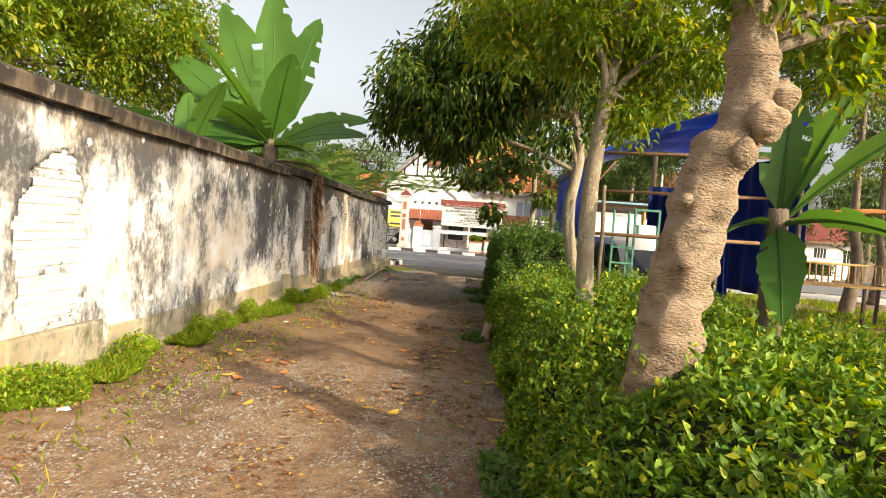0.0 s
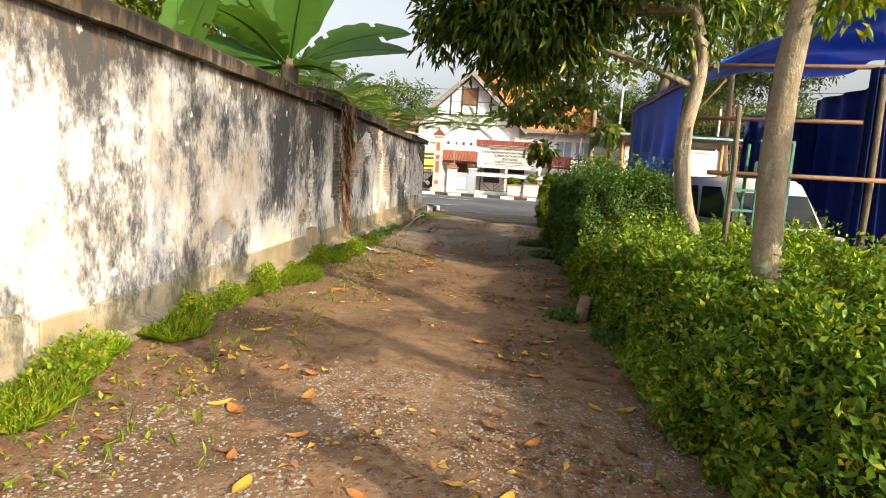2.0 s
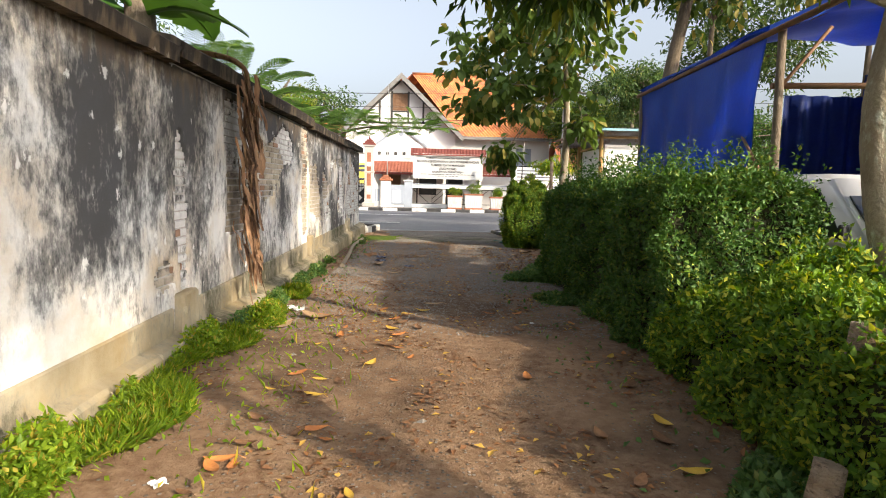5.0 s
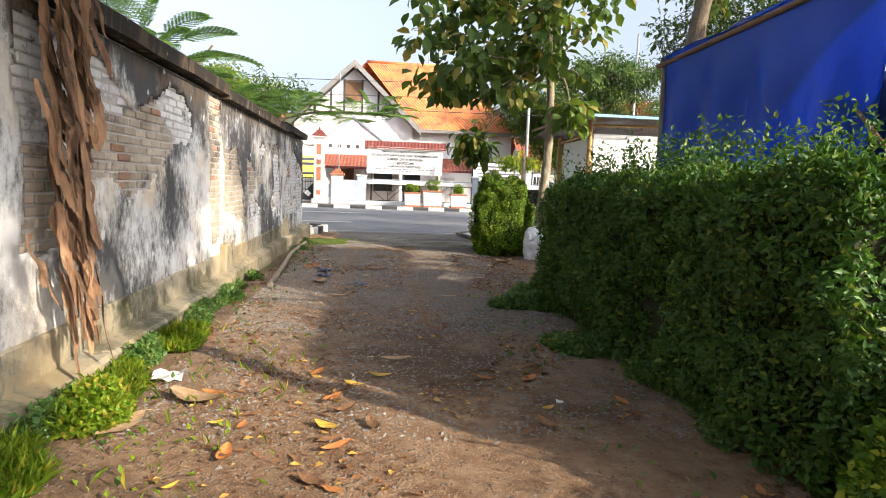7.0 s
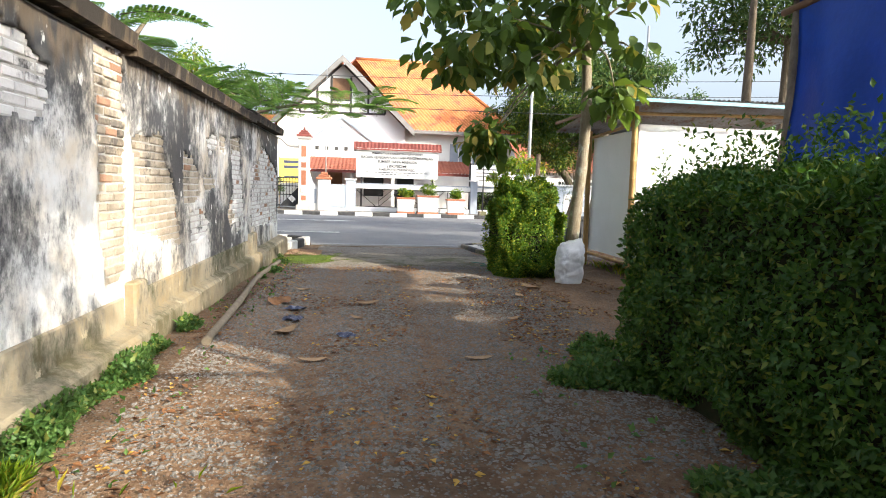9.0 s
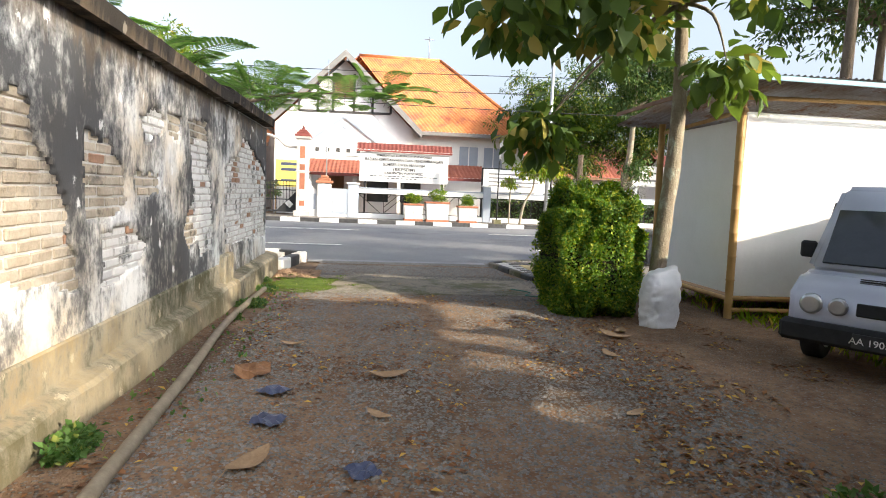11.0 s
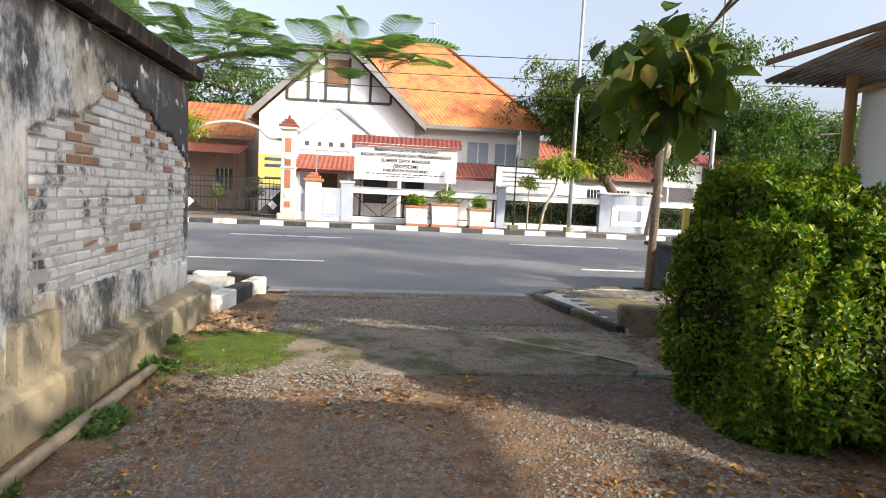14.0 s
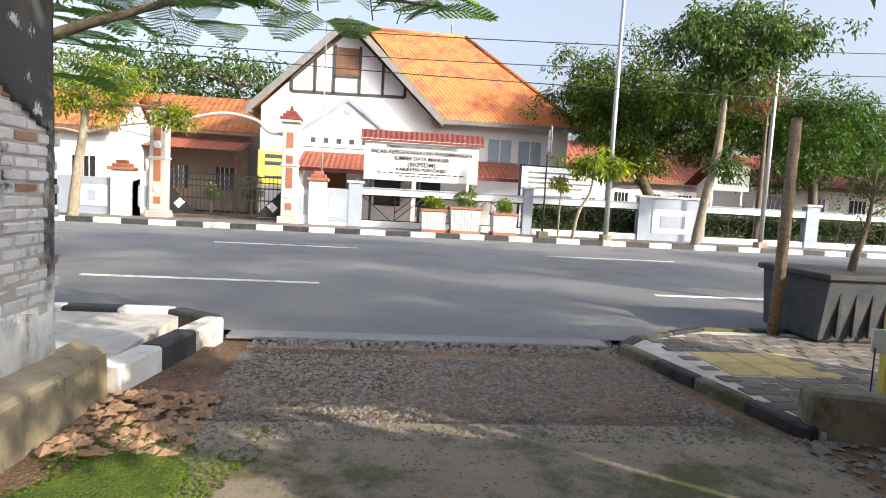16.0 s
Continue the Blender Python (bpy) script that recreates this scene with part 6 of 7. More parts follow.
def low_pier(x):
    t = thing("low_pier", (x, FY, -0.16), "low white pier with a red tiled cap", "pier", "low piers")
    part("shaft", boxed((x - .33, FY - .3, -0.2), (x + .33, FY + .3, 1.55), 0.02), M_wall_white, t)
    for k in range(3):
        part("cap", boxed((x - .42 + .12 * k, FY - .38 + .1 * k, 1.55 + .13 * k), (x + .42 - .12 * k, FY + .38 - .1 * k, 1.68 + .13 * k), 0.02), M_terracotta, t, "red tiled cap")


low_pier(-3.95)
low_pier(-11.3)


def gate_arch():
    pts, rad = curve_pts([(-5.2, FY, 3.3, .07), (-5.9, FY, 3.35, .07), (-6.4, FY, 3.75, .07), (-7.5, FY, 3.95, .07), (-8.6, FY, 3.75, .07), (-9.7, FY, 3.4, .07)], 6)
    tagged(part("gate_arch", tubed(pts, rad, 8), M_pier_stone), "thin curved arch spanning the gate piers", "arch")


gate_arch()


def iron_gate():
    t = thing("iron_gate", (-7.5, FY + .2, -0.16), "closed black iron double gate between the piers", "gate")
    for x0, x1 in ((-9.6, -7.53), (-7.47, -5.4)):
        lf = part("gate_leaf", boxed((x0, FY + .17, 0.0), (x1, FY + .23, 0.09)), M_iron, t)
        for z in (0.62, 1.1, 1.32, 1.55):
            part("cross_bar", boxed((x0, FY + .18, z), (x1, FY + .22, z + .05)), M_iron, lf)
        for k in range(14):
            x = x0 + (x1 - x0) * k / 13
            part("upright_bar", boxed((x - .012, FY + .19, 0.05), (x + .012, FY + .21, 1.55)), M_iron, lf)
        s = 1 if x0 < -8 else -1
        xe = x0 if s > 0 else x1
        part("corner_plate", prism(bmesh.new(), [(xe, 0.08), (xe + s * .95, 0.08), (xe, 1.05)], 1, FY + .175, FY + .225), M_iron, lf)
        part("white_diamond", prism(bmesh.new(), [(xe + s * .3, 0.2), (xe + s * .55, 0.45), (xe + s * .35, 0.62), (xe + s * .12, 0.4)], 1, FY + .16, FY + .172), M_paint, lf)


iron_gate()


M_sign_white = mat("sign_white", (0.50, 0.50, 0.49), (0.46, 0.46, 0.45), 1, 0.7, 0, 30, vary=0.03)


def office_sign():
    t = thing("office_sign", (0.14, FY + .45, -0.16), "large white office sign with black lettering under a maroon roof", "sign")
    y = FY + .35
    bd = part("board", boxed((-2.2, y, 1.75), (2.47, y + .1, 3.28), 0.01), M_sign_white, t)
    part("roof", roof_slope([(-2.35, y - .12, 3.36), (2.65, y - .12, 3.36), (2.65, y + .25, 3.74), (-2.35, y + .25, 3.74)], 24, 3), M_tile_dark, t, "narrow maroon tiled roof")
    part("roof_board", boxed((-2.35, y - .13, 3.29), (2.65, y - .09, 3.38)), M_tile_dark, t)
    for x in (-1.9, 0.1, 2.2):
        part("post", boxed((x - .05, y + .1, -0.3), (x + .05, y + .2, 3.3)), M_iron, t)
    up = Matrix.Rotation(radians(90), 4, "X")
    for body, z, size, w in (("PEMERINTAH KABUPATEN PURWOREJO", 3.12, 0.16, 2.9), ("BADAN KEPEGAWAIAN DAN PENGEMBANGAN", 2.90, 0.22, 4.1), ("SUMBER DAYA MANUSIA", 2.66, 0.22, 2.25), ("(BKPSDM)", 2.42, 0.23, 1.15), ("KABUPATEN PURWOREJO", 2.22, 0.17, 2.05)):
        text(body, size, M_ink, bd, Matrix.Translation((0.13, y - .006, z)) @ up, 0.004, w, 0.005)
    for z, w in ((2.06, 3.6), (1.95, 1.8)):
        k = int(w / 0.24)
        for i in range(k):
            x = 0.13 - w / 2 + i * 0.24
            part("small_print", boxed((x, y - .008, z - .02), (x + random.uniform(.12, .21), y + .001, z + .02)), M_ink, bd)


office_sign()


def planter(x, w, h, ph, label):
    t = thing("street_planter", (x, 43.9, -0.16), label, "planter", "street planters")
    part("tub", prism(bmesh.new(), [(x - w * .44, -0.05), (x + w * .44, -0.05), (x + w * .5, h), (x - w * .5, h)], 1, 43.6, 44.3), M_planter, t)
    for k in range(9):
        xx = x - w * .45 + w * .9 * k / 8
        part("rib", boxed((xx - .015, 43.58, 0.02), (xx + .015, 43.605, h - .06), 0.004), M_paint, t)
    part("rim", boxed((x - w * .54, 43.55, h), (x + w * .54, 44.35, h + .09), 0.015), M_terracotta, t, "terracotta rim")
    part("foot", boxed((x - w * .5, 43.55, -0.17), (x + w * .5, 44.35, -0.05), 0.015), M_terracotta, t)
    part("plant", cluster_leaves("plant", crown_centres((x, 43.95, h + ph * .55), (w * .5, .38, ph * .6), 34), 26, 0.13, 0.13, 0.04, -0.3), M_hedge_lit, t)


M_planter = mat("grey_planter", (0.46, 0.46, 0.47), (0.40, 0.40, 0.41), 3, 0.85, 0.2, 40)
planter(0.55, 0.95, 0.62, 0.65, "grey ribbed planter with a spiky green plant")
planter(1.75, 1.15, 0.75, 0.75, "larger grey planter with a round green shrub")
planter(3.3, 0.95, 0.6, 0.6, "grey ribbed planter with a pale green plant")


def house():
    t = thing("white_house", (-3.2, 52, -0.2), "white colonial house with a half-timbered gable and orange tiled roof", "house")
    HY = 51.0
    cx, apex, eave, hw = -3.25, 9.35, 4.9, 4.65
    wl = hw - .55
    part("gable_wall", prism(bmesh.new(), [(cx - wl, -0.3), (cx + wl, -0.3), (cx + wl, 5.1), (cx, 5.1 + wl * .957), (cx - wl, 5.1)], 1, HY, HY + .3), M_wall_white, t)
    part("side_wall", boxed((cx - wl, HY + .3, -0.3), (cx - wl + .3, 60, 5.2)), M_wall_white, t)
    part("main_wall", boxed((cx + wl, HY + 1.0, -0.3), (8.2, HY + 1.3, 5.3)), M_wall_white, t)
    part("end_wall", boxed((7.9, HY + 1.3, -0.3), (8.2, 60, 5.3)), M_wall_white, t)
    oy = HY - .75
    for s in (-1, 1):
        lo, hi = (cx + s * hw, eave), (cx, apex)
        a, b = Vector((lo[0], oy, lo[1])), Vector((hi[0], oy, hi[1]))
        c, d = Vector((hi[0], 57, hi[1])), Vector((lo[0], 57, lo[1]))
        if s < 0:
            part("roof", roof_slope([d, a, b, c], 26, 22), M_tile, t, "orange clay tiled roof")
        else:
            part("roof", roof_slope([a, d, c, b], 26, 22), M_tile, t, "orange clay tiled roof")
        part("barge_board", prism(bmesh.new(), [(lo[0], lo[1] + .06), (cx, apex + .08), (cx, apex - .34), (lo[0], lo[1] - .36)], 1, oy - .08, oy + .02), M_fascia, t, "grey barge board")
        part("soffit", prism(bmesh.new(), [(lo[0], lo[1] - .02), (cx, apex - .02), (cx, apex - .12), (lo[0], lo[1] - .12)], 1, oy + .02, HY + .02), M_brown_wood, t)
        part("eave_board", boxed((lo[0] - .06, oy, eave - .16), (lo[0] + .06, 57, eave + .02)), M_fascia, t)
    # half-timbering
    def beam(p, q, w=.07):
        p, q = Vector((p[0], HY - .02, p[1])), Vector((q[0], HY - .02, q[1]))
        d = (q - p).normalized() * 1
        s = Vector((d.z, 0, -d.x)) * w
        bm = prism(bmesh.new(), [((p + s).x, (p + s).z), ((q + s).x, (q + s).z), ((q - s).x, (q - s).z), ((p - s).x, (p - s).z)], 1, HY - .05, HY + .01)
        part("timber", bm, M_timber, t)
    beam((-5.95, 5.88), (-0.5, 5.95))
    beam((-5.95, 5.88), (-5.95, 6.45))
    beam((-0.5, 5.95), (-0.5, 6.5))
    beam((-5.95, 6.45), (cx - .1, 8.95))
    beam((-0.5, 6.5), (cx + .1, 8.95))
    beam((-4.85, 5.9), (-4.85, 7.5))
    beam((-1.6, 5.93), (-1.6, 7.5))
    beam((-3.95, 5.9), (-3.95, 8.2))
    beam((-2.72, 5.92), (-2.72, 8.2))
    beam((-3.95, 6.72), (-2.72, 6.74), .05)
    w = part("attic_shutter", boxed((-3.88, HY - .03, 6.8), (-2.79, HY + .02, 8.1)), M_brown_wood, t, "brown louvred attic shutter")
    for k in range(10):
        part("louvre", boxed((-3.86, HY - .06, 6.85 + .125 * k), (-2.81, HY - .03, 6.92 + .125 * k)), M_brown_wood, w)
    # small pediment with a round medallion and vents
    for s in (-1, 1):
        bm = prism(bmesh.new(), [(cx, 5.75), (cx + s * 2.0, 4.25), (cx + s * 2.0, 4.08), (cx, 5.55)], 1, HY - .12, HY + .01)
        part("pediment_moulding", bm, M_grey_blue, t)
    part("medallion", tubed([(cx + .03, HY - .04, 5.1), (cx + .03, HY + .02, 5.1)], [.16, .2], 18), M_grey_blue, t)
    for k in range(6):
        x = -4.85 + k * .62
        part("vent", boxed((x - .12, HY - .012, 3.5), (x + .12, HY + .05, 3.75)), M_timber, t)
    part("string_course", boxed((-5.3, HY - .06, 3.3), (-1.0, HY + .01, 3.38)), M_wall_white, t)
    # hipped main roof
    ey, ry, ez, rz = HY + .3, 56.2, 5.05, 10.4
    part("roof", roof_slope([(1.2, ey, ez), (8.75, ey, ez), (3.0, ry, rz), (-2.6, ry, rz)], 30, 26), M_tile, t, "orange clay tiled roof, darker near the eaves")
    part("roof", roof_slope([(8.75, ey, ez), (8.75, 61, ez), (3.0, ry, rz), (3.0, ry - .01, rz)], 20, 26), M_tile, t)
    part("roof", roof_slope([(8.75, 61, ez), (-8, 61, ez), (-2.6, ry, rz), (3.0, ry, rz)], 20, 10), M_tile, t)
    part("roof", roof_slope([(-8.0, 61, ez), (-8.0, 55.5, ez), (-2.6, ry, rz), (-2.6, ry + .01, rz)], 16, 20), M_tile, t)
    part("hip_ridge", tubed([(8.8, ey, ez + .05), (3.0, ry, rz + .05)], .13, 8), M_tile, t)
    part("ridge", tubed([(-2.6, ry, rz + .05), (3.0, ry, rz + .05)], .13, 8), M_tile, t)
    part("eave_board", boxed((1.2, ey - .05, ez - .2), (8.75, ey, ez + .02)), M_fascia, t)
    for x in (4.0, 5.6):
        wd = part("window", boxed((x, HY + .96, 2.9), (x + 1.2, HY + 1.02, 4.3), .01), M_grey_blue, t, "pale painted window shutters")
        part("mullion", boxed((x + .57, HY + .94, 2.9), (x + .63, HY + .97, 4.3)), M_wall_white, wd)
    part("aerial", tubed([(2.2, ry, rz), (2.2, ry, rz + 1.6)], .03, 5), M_metal, t)
    part("aerial", tubed([(1.85, ry, rz + 1.45), (2.55, ry, rz + 1.45)], .02, 5), M_metal, t)
    # verandah lean-to
    part("verandah_roof", roof_slope([(-5.2, 48.0, 2.15), (5.2, 48.0, 2.15), (5.2, 50.6, 3.0), (-5.2, 50.6, 3.0)], 44, 9), M_tile_red, t, "red tiled verandah roof")
    part("verandah_edge", boxed((-5.2, 47.95, 2.02), (5.2, 48.0, 2.18)), M_tile_dark, t)
    for x in (-5, -2.5, 0, 2.5, 5):
        part("verandah_post", boxed((x - .1, 48.2, -0.3), (x + .1, 48.4, 2.2), .01), M_wall_white, t)
    part("door", boxed((-4.6, HY - .03, -0.2), (-3.2, HY + .02, 2.1), .01), M_brown_wood, t)
    for x in (-1.8, 0.2):
        part("window", boxed((x, HY - .03, 0.6), (x + 1.3, HY + .02, 2.0), .01), M_glass, t)


M_tile_red = mat("red_roof_tile", (0.22, 0.065, 0.042), (0.28, 0.095, 0.055), 2, 0.85, 0.3, 40, vary=0.2)
house()


def side_house(name, x0, x1, y0, y1, ez, rz, label, wallm, roofm, lean=None):
    t = thing(name, ((x0 + x1) / 2, y0, -0.2), label, "house")
    part("wall", boxed((x0, y0, -0.3), (x1, y1, ez)), wallm, t)
    o, ym = .6, (y0 + y1) / 2
    part("roof", roof_slope([(x0 - o, y0 - o, ez - .1), (x1 + o, y0 - o, ez - .1), (x1 + o, ym, rz), (x0 - o, ym, rz)], int((x1 - x0) * 3.2), 14), roofm, t, "tiled roof")
    part("roof", roof_slope([(x1 + o, y1 + o, ez - .1), (x0 - o, y1 + o, ez - .1), (x0 - o, ym, rz), (x1 + o, ym, rz)], int((x1 - x0) * 2), 6), roofm, t)
    part("eave_board", boxed((x0 - o, y0 - o - .03, ez - .28), (x1 + o, y0 - o, ez - .08)), M_brown_wood, t)
    for s in (x0 + .02, x1 - .02):
        part("gable_end", prism(bmesh.new(), [(y0, ez - .05), (y1, ez - .05), (ym, rz - .15)], 0, s - .02, s + .02), wallm, t)
    n = int((x1 - x0) / 2.2)
    for k in range(n):
        x = x0 + (x1 - x0) * (k + .5) / n
        w = part("window", boxed((x - .5, y0 - .03, 0.9), (x + .5, y0 + .02, 2.2), .01), M_glass, t)
        for q in (-.25, 0, .25):
            part("bar", boxed((x + q - .02, y0 - .05, 0.9), (x + q + .02, y0 - .03, 2.2)), M_wall_white, w)
    if lean:
        part("porch_roof", roof_slope([(x0 - .3, y0 - lean, ez - 1.3), (x1 + .3, y0 - lean, ez - 1.3), (x1 + .3, y0 + .1, ez - .55), (x0 - .3, y0 + .1, ez - .55)], int((x1 - x0) * 3.2), 7), M_tile_red, t, "red tiled porch roof")
        for k in range(4):
            x = x0 + (x1 - x0) * k / 3
            part("porch_post", boxed((x - .07, y0 - lean + .1, -0.3), (x + .07, y0 - lean + .24, ez - 1.3)), M_brown_wood, t)
    return t


M_brown_wall = mat("dull_brown_wall", (0.22, 0.17, 0.14), (0.28, 0.22, 0.18), 1, 0.85, 0.1, 30)
side_house("roofed_hall", -22, -9.2, 57, 64, 4.3, 6.6, "low hall with red tiled roofs and dark porch", M_brown_wall, M_tile, 3.0)
side_house("pale_house", -30, -14, 50.5, 56, 3.6, 5.6, "pale low building with tiled roof behind the wall", M_wall_white, M_tile)
side_house("red_roof_house", 12, 24, 62, 70, 3.2, 6.0, "white house with a dark red roof behind trees", M_wall_white, M_tile_red)
side_house("pale_annex", 19, 34, 52, 58, 2.9, 4.6, "pale annex behind the garden wall", M_wall_white, M_tile_dark)

bn = thing("yellow_banner", (-6.3, 47.5, 0), "yellow printed banner with unreadable lines", "banner")
part("sheet", boxed((-6.7, 47.48, 1.3), (-5.3, 47.5, 2.75)), M_yellow, bn)
for k, z in enumerate((2.45, 2.15, 1.6)):
    part("printed_line", boxed((-6.45, 47.465, z), (-5.5, 47.479, z + (.16 if k < 2 else .1))), M_bluebag, bn)
for x in (-6.72, -5.28):
    part("stake", tubed([(x, 47.5, -0.3), (x, 47.5, 2.8)], .03, 6), M_bamboo, bn)

nb = thing("notice_board", (5.8, 47.2, 0), "white notice board with rows of small print on posts", "notice board")
part("board", boxed((4.7, 47.2, 1.5), (8.6, 47.26, 2.75), .01), M_white_board, nb)
part("board_frame", boxed((4.6, 47.25, 2.75), (8.7, 47.3, 2.82)), M_iron, nb)
for k in range(4):
    part("printed_line", boxed((5.0, 47.185, 2.45 - k * .22), (7.9 - .4 * (k % 2), 47.199, 2.53 - k * .22)), M_fascia, nb)
for x in (4.65, 8.65):
    part("post", boxed((x - .05, 47.25, -0.3), (x + .05, 47.32, 2.82)), M_iron, nb)
cr = thing("crest_board", (14.5, 48, 0), "white board with a small brown crest", "notice board")
part("board", boxed((13.9, 48, 2.2), (16.0, 48.06, 3.4), .01), M_white_board, cr)
part("crest", prism(bmesh.new(), [(14.8, 3.1), (15.1, 3.1), (15.1, 2.9), (14.95, 2.75), (14.8, 2.9)], 1, 47.985, 48.0), M_terracotta, cr)
part("printed_line", boxed((14.4, 47.985, 2.5), (15.5, 47.999, 2.6)), M_fascia, cr)
for x in (14.2, 15.7):
    part("post", boxed((x - .05, 48.06, -0.3), (x + .05, 48.12, 3.4)), M_metal, cr)


def pole(x, y, h, r, m, label, name="lamp_post", base=True):
    t = thing(name, (x, y, -0.16), label, "post")
    part("shaft", tubed([(x, y, -0.3), (x, y, h * .4), (x, y, h)], [r, r * .85, r * .6], 10), m, t)
    if base:
        part("base_block", boxed((x - .2, y - .2, -0.3), (x + .2, y + .2, 0.08), .02), M_concrete, t)
    return t


pole(7.2, 43.3, 11.5, .1, M_metal, "tall galvanised street pole")
pole(13.6, 43.3, 10.5, .1, M_metal, "tall galvanised street pole")
pole(4.75, 43.5, 3.0, .045, M_iron, "slim dark iron street-sign post by the kerb", "sign_post")
pole(-2.0 - 1.95, 46.5, 8.0, .04, M_metal, "thin flag pole in the yard", "flag_pole", False)
sp = thing("street_sign", (4.75, 43.45, 2.95), "leaf-shaped road sign seen edge-on", "road sign")
part("plate", prism(bmesh.new(), [(43.2, 3.0), (43.45, 3.0), (43.5, 3.9), (43.35, 4.1), (43.2, 3.9)], 0, 4.78, 4.82), M_fascia, sp)
part("plate_face", boxed((4.72, 43.25, 3.1), (4.775, 43.45, 3.9), .01), M_paint, sp)

# overhead cables
for k, (ya, za, yb, zb) in enumerate(((44.0, 7.2, 43.0, 9.2), (44.2, 6.5, 43.2, 8.3), (40, 6.1, 42.5, 6.6))):
    pts = []
    for i in range(33):
        u = i / 32
        pts.append((-40 + 80 * u, ya + (yb - ya) * u, za + (zb - za) * u - 1.2 * math.sin(math.pi * u)))
    tagged(part("overhead_cable", tubed(pts, 0.018, 5), M_iron), "thin black cable strung above the road", "cable", "overhead cables")

# trees across the road
tree("street_tree", [(-12.3, 43.6, -0.3, 0.2), (-12.1, 43.6, 1.6, 0.16), (-11.9, 43.6, 3.0, 0.13), (-11.8, 43.6, 5, 0.06)], [((-11.6, 43.6, 4.3), (3.0, 2.0, 1.6), 90), ((-9.0, 43.6, 3.4), (1.0, .8, .8), 20), ((-13.5, 43.5, 2.6), (.8, .6, .5), 8)], M_bark_grey, M_lime, "street tree with light green leaves beside the kerb", 46, 0.42, 0.17, 0.07, 0.5, category="tree", limb_r=.06)
tree("sapling", [(5.9, 43.4, -0.2, .07), (6.1, 43.4, .9, .06), (6.5, 43.4, 1.7, .045), (6.6, 43.4, 2.6, .02)], [((6.6, 43.4, 2.7), (1.5, 1.0, .75), 44)], M_bark_grey, M_lime, "young street tree with drooping light leaves", 26, .3, .26, .09, .9)
tree("sapling", [(5.4, 43.6, -0.2, .04), (5.4, 43.6, 1.2, .035), (5.4, 43.6, 2.0, .015)], [((5.4, 43.6, 2.0), (.5, .4, .35), 10)], M_bark_grey, M_lime, "thin sapling by the kerb", 16, .22, .22, .08, .6)
tree("street_tree", [(10.9, 43.4, -0.3, .2), (11.2, 43.4, 1.8, .17), (11.5, 43.4, 3.6, .16), (11.6, 43.4, 6, .1), (11.6, 43.4, 8.5, .04)], [((12.4, 43.6, 7.9), (4.6, 2.6, 1.5), 220), ((11.8, 43.5, 6.2), (1.9, 1.4, 1.0), 44), ((12.0, 43.2, 2.9), (.9, .7, .6), 10)], M_bark_grey, M_far, "tall street tree with clustered leaves", 44, .5, .24, .1, .5, limb_r=.07)
tree("rusty_tree", [(15.2, 46, -0.2, .14), (15.2, 46, 3, .1), (15.2, 46, 5.5, .04)], [((14.6, 46, 6.4), (1.7, 1.2, 1.0), 40)], M_bark_dark, M_rusty, "tree with rusty brown dry foliage", 60, .42, .16, .05, .7)
tree("yard_tree", [(12.4, 49.5, -0.2, .3), (11.6, 49.6, 2.2, .25), (9.8, 49.8, 4.0, .18), (9.4, 49.8, 6.4, .06)], [((9.8, 49.8, 6.2), (4.0, 2.8, 3.0), 320), ((14.6, 50, 6.2), (4.2, 2.6, 3.2), 280), ((10.6, 49.5, 3.4), (2.6, 1.8, .9), 40)], M_bark_dark, M_mango, "large dark leafy tree in the yard", 60, .55, .24, .085, .4, limb_r=.09, limbs=26)
tree("yard_tree", [(19.5, 48, -0.2, .25), (19.3, 48, 2.5, .2), (19, 48, 5, .08)], [((19, 48, 4.9), (4.2, 2.6, 3.0), 290), ((24, 48.5, 4.6), (4, 2.6, 2.6), 190)], M_bark_dark, M_hedge, "broad leafy tree behind the garden wall", 56, .55, .22, .085, .4, limb_r=.08)
tree("yard_shrub", [(-6.9, 47.2, -0.2, .06), (-6.9, 47.2, .6, .05), (-6.9, 47.2, 1.3, .02)], [((-6.9, 47.2, 1.1), (.7, .6, .55), 22)], M_bark_dark, M_far, "round shrub behind the iron gate", 40, .2, .12, .045, .2, category="shrub")
tree("yard_shrub", [(-8.6, 47.4, -0.2, .05), (-8.6, 47.4, .5, .04), (-8.6, 47.4, 1.1, .02)], [((-8.6, 47.4, .9), (.5, .5, .45), 14)], M_bark_dark, M_mango, "small dark shrub behind the iron gate", 40, .2, .12, .045, .2, category="shrub")
for k, (x, y, z, rx, rz_, n) in enumerate(((-12, 66, 8.2, 5, 3.2, 80), (-20, 68, 8.8, 6, 3.5, 80), (-30, 62, 8.0, 7, 4.0, 90), (16, 66, 7.5, 5, 3, 60), (26, 60, 7.0, 6, 3.5, 80), (36, 56, 7.0, 6, 4, 70), (-42, 55, 7, 7, 4, 60), (30, 46, 6.0, 4, 3, 60), (48, 50, 7, 7, 4, 50))):
    tree("far_tree", [(x, y, -0.3, .35), (x + .2, y, z * .4, .28), (x, y, z * .75, .18), (x, y, z, .06)], [((x, y, z), (rx, 3.5, rz_), n), ((x + 1, y, z * .5), (rx * .8, 3, rz_ * .6), n // 3)], M_bark_dark, M_far, "tall leafy tree far behind the houses", 40, .9, .42, .19, .3, group="far trees", limb_r=.12)

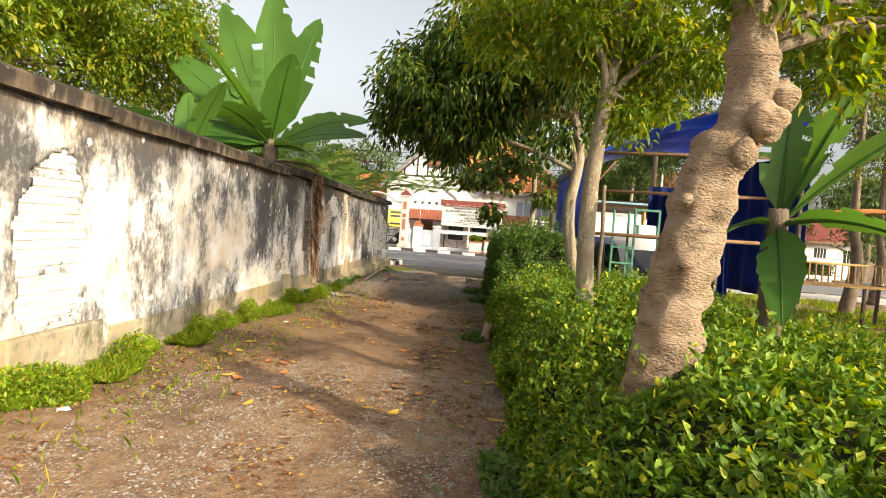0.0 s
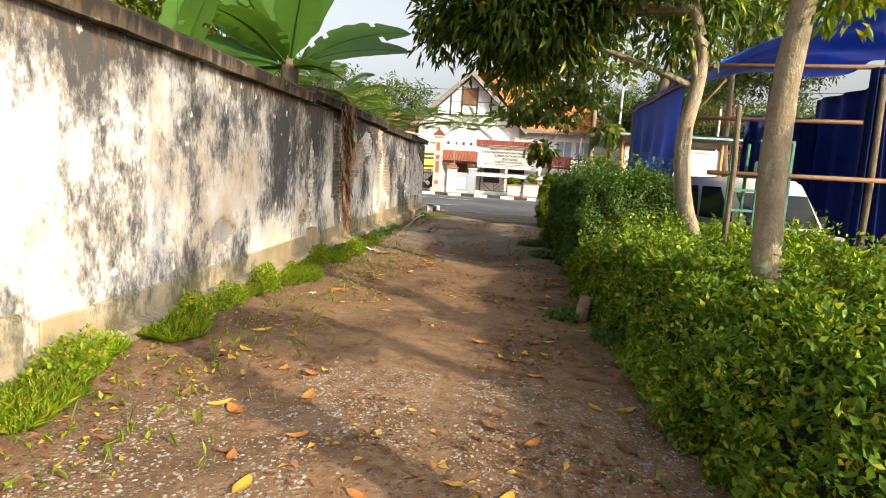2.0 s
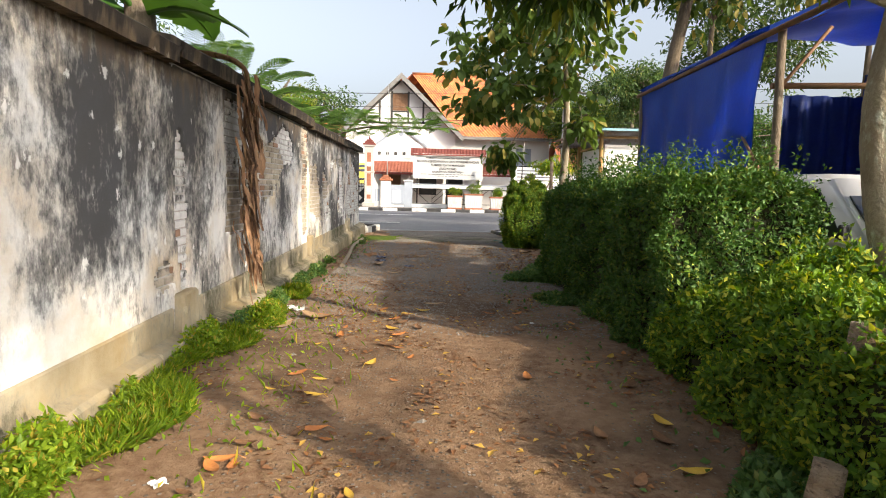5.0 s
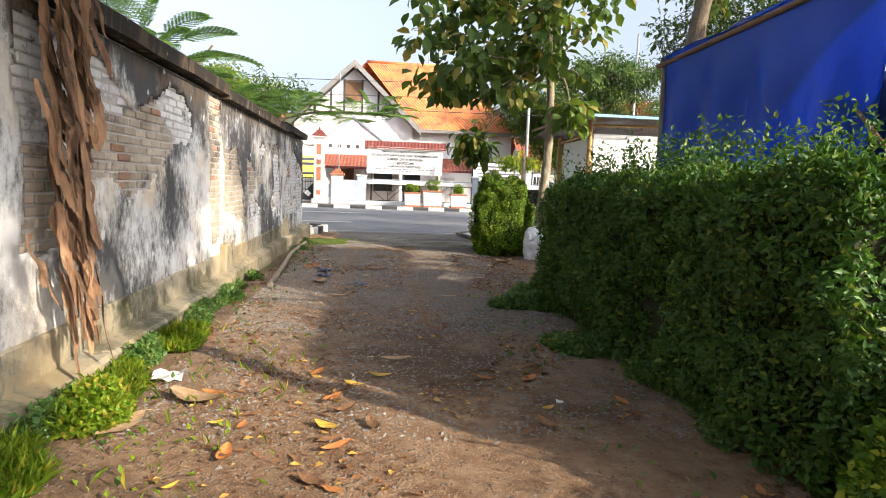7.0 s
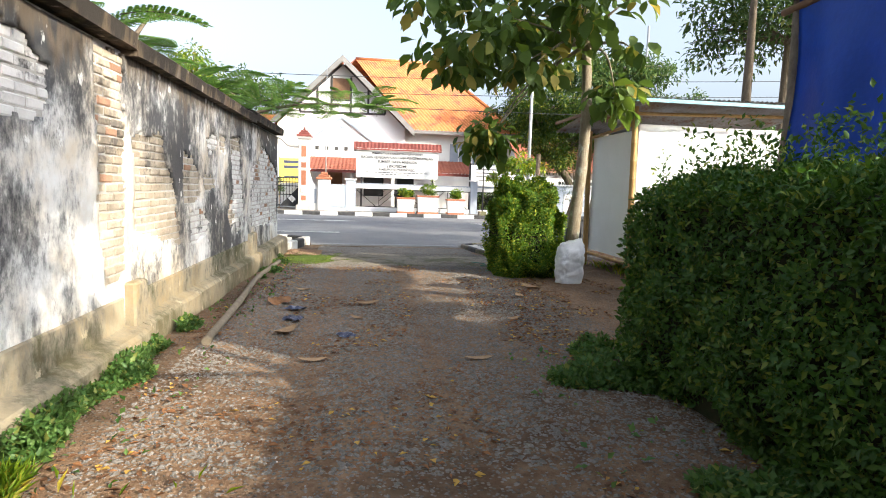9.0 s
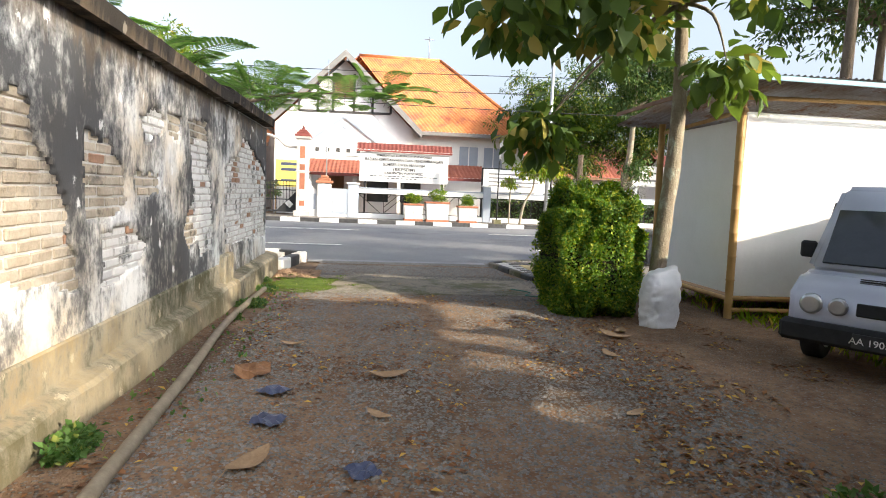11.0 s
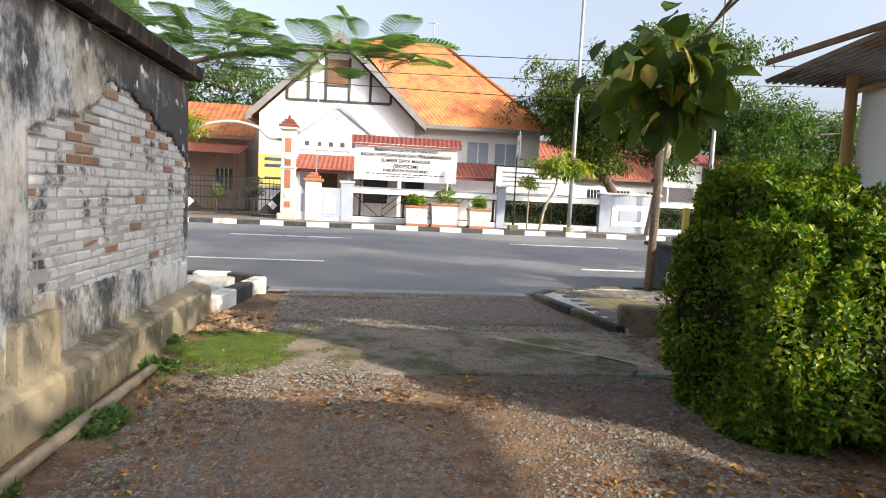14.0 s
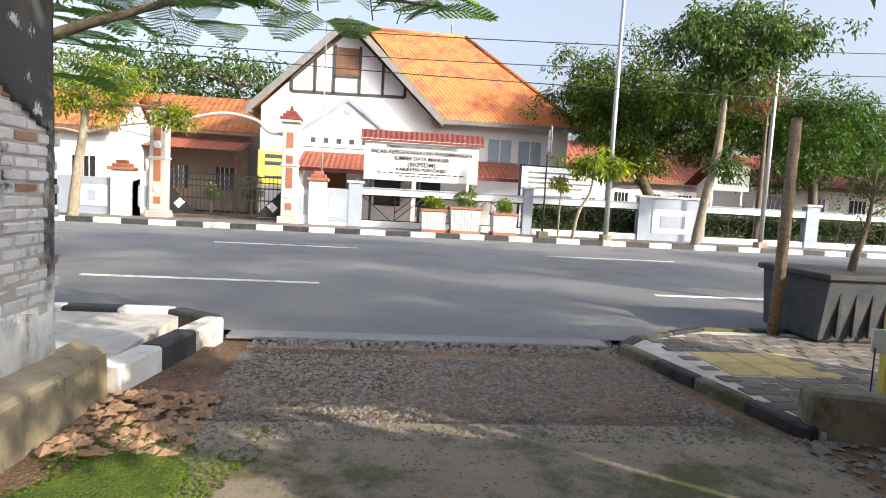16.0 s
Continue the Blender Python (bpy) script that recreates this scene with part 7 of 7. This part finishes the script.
# trees behind the old wall
tree("yard_tree_left", [(-9, 10, -0.1, .2), (-8.9, 10, 2.5, .16), (-8.6, 10, 5, .08)], [((-8.2, 13.0, 5.4), (3.2, 4.0, 2.4), 330), ((-7.6, 8.0, 4.6), (1.8, 2.4, 1.6), 120)], M_bark_dark, M_lime, "tall tree with small yellow-green leaves behind the wall", 100, .5, .14, .06, .4)
tree("yard_tree_left", [(-8, 18, -0.2, .15), (-8, 18, 2.0, .12), (-7.8, 18, 4, .05)], [((-7.8, 18, 3.6), (1.8, 2.6, 1.3), 70)], M_bark_dark, M_far, "leafy tree behind the wall", 60, .42, .14, .05, .4)
tree("yard_tree_left", [(-6.9, 30.2, -0.2, .14), (-6.8, 30.2, 2.0, .11), (-6.6, 30.2, 4, .04)], [((-6.8, 30.2, 4.0), (1.5, 1.6, 1.3), 46)], M_bark_dark, M_lime, "light green roadside tree past the wall's end", 60, .4, .14, .05, .4)
# trees that close the field to the right and behind; the high ones, unseen, are added to shade the road
for x, y, z, r, n in ((14, 4, 4.5, 3.6, 110), (17, 12, 5.0, 4.0, 110), (12, 19, 8.0, 3.4, 110), (13, 25.5, 9.0, 3.8, 110), (7.6, 25.2, 8.2, 2.6, 70), (9.6, 26.6, 6.4, 3.0, 110), (16.5, 24.5, 7.5, 3.8, 120), (24, 27.5, 7.0, 4.4, 150), (22, 20, 6, 5, 90)):
    tree("field_tree", [(x, y, -0.3, .22), (x + .2, y, 1.5, .18), (x, y, 3, .12), (x, y, z, .05)], [((x, y, z), (r, r, r * .62), n)], M_bark_dark, M_far, "leafy tree beyond the hedge, one of a set partly added unseen for shade", 60, .6, .2, .08, .3, group="field trees", limb_r=.08)
scatter_leaves("field_grass", 26000, (3.2, 14), (0, 24), 0.16, 0.012, 1.4, M_grass, "short grass in the field beyond the hedge", "grass", -0.3, .6, 0.02)

hedge("yard_hedge", 4.8, 28.0, 46.1, 46.9, 1.05, 9000, M_far, 0.2, 0.08, "dark hedge behind the garden wall's grilles", hump=0.2, sprigs=60)


def dry_branch(pts, r, label):
    p, q = curve_pts([(*k, r) for k in pts], 5)
    tagged(part("fallen_stick", tubed(p, q, 5, lump=0.2), M_brown_wood), label, "stick", "fallen sticks")


dry_branch([(1.15, 20.2, -0.25), (1.35, 20.25, -0.255), (1.6, 20.3, -0.25)], 0.012, "pale dry stick lying on the earth")
dry_branch([(0.2, 18.9, -0.235), (0.5, 18.7, -0.23), (0.75, 18.75, -0.235)], 0.01, "thin dry twig lying on the earth")
def plank(a, b, w, label):
    a, b = Vector(a), Vector(b)
    ln = (b - a).length
    bm = boxed((-ln / 2, -w / 2, -0.012), (ln / 2, w / 2, 0.012), 0.004)
    bmesh.ops.transform(bm, matrix=Matrix.Translation((a + b) / 2) @ (b - a).to_track_quat("X", "Z").to_matrix().to_4x4(), verts=bm.verts)
    tagged(part("plank", bm, M_bamboo), label, "plank", "leaning planks")


plank((1.62, 24.45, -0.27), (2.5, 24.8, 0.06), 0.07, "weathered plank leaning by the broken concrete block")
plank((1.95, 24.2, -0.27), (2.75, 24.6, -0.02), 0.06, "dull plank lying over rubble at the ramp's edge")


dry_branch([(1.75, 24.2, -0.28), (1.95, 24.6, -0.1), (2.1, 24.9, 0.02)], 0.02, "broken stick leaning by the loose bricks")
rope_pts, rope_r = curve_pts([(0.7, 23.9, -0.272, .008), (0.95, 23.6, -0.275, .008), (0.8, 23.3, -0.272, .008), (1.1, 23.15, -0.27, .008), (1.0, 22.8, -0.28, .008), (0.75, 22.6, -0.285, .008)], 8)
tagged(part("green_rope", tubed(rope_pts, rope_r, 6), M_green_steel), "loose green plastic rope on the ground", "rope")
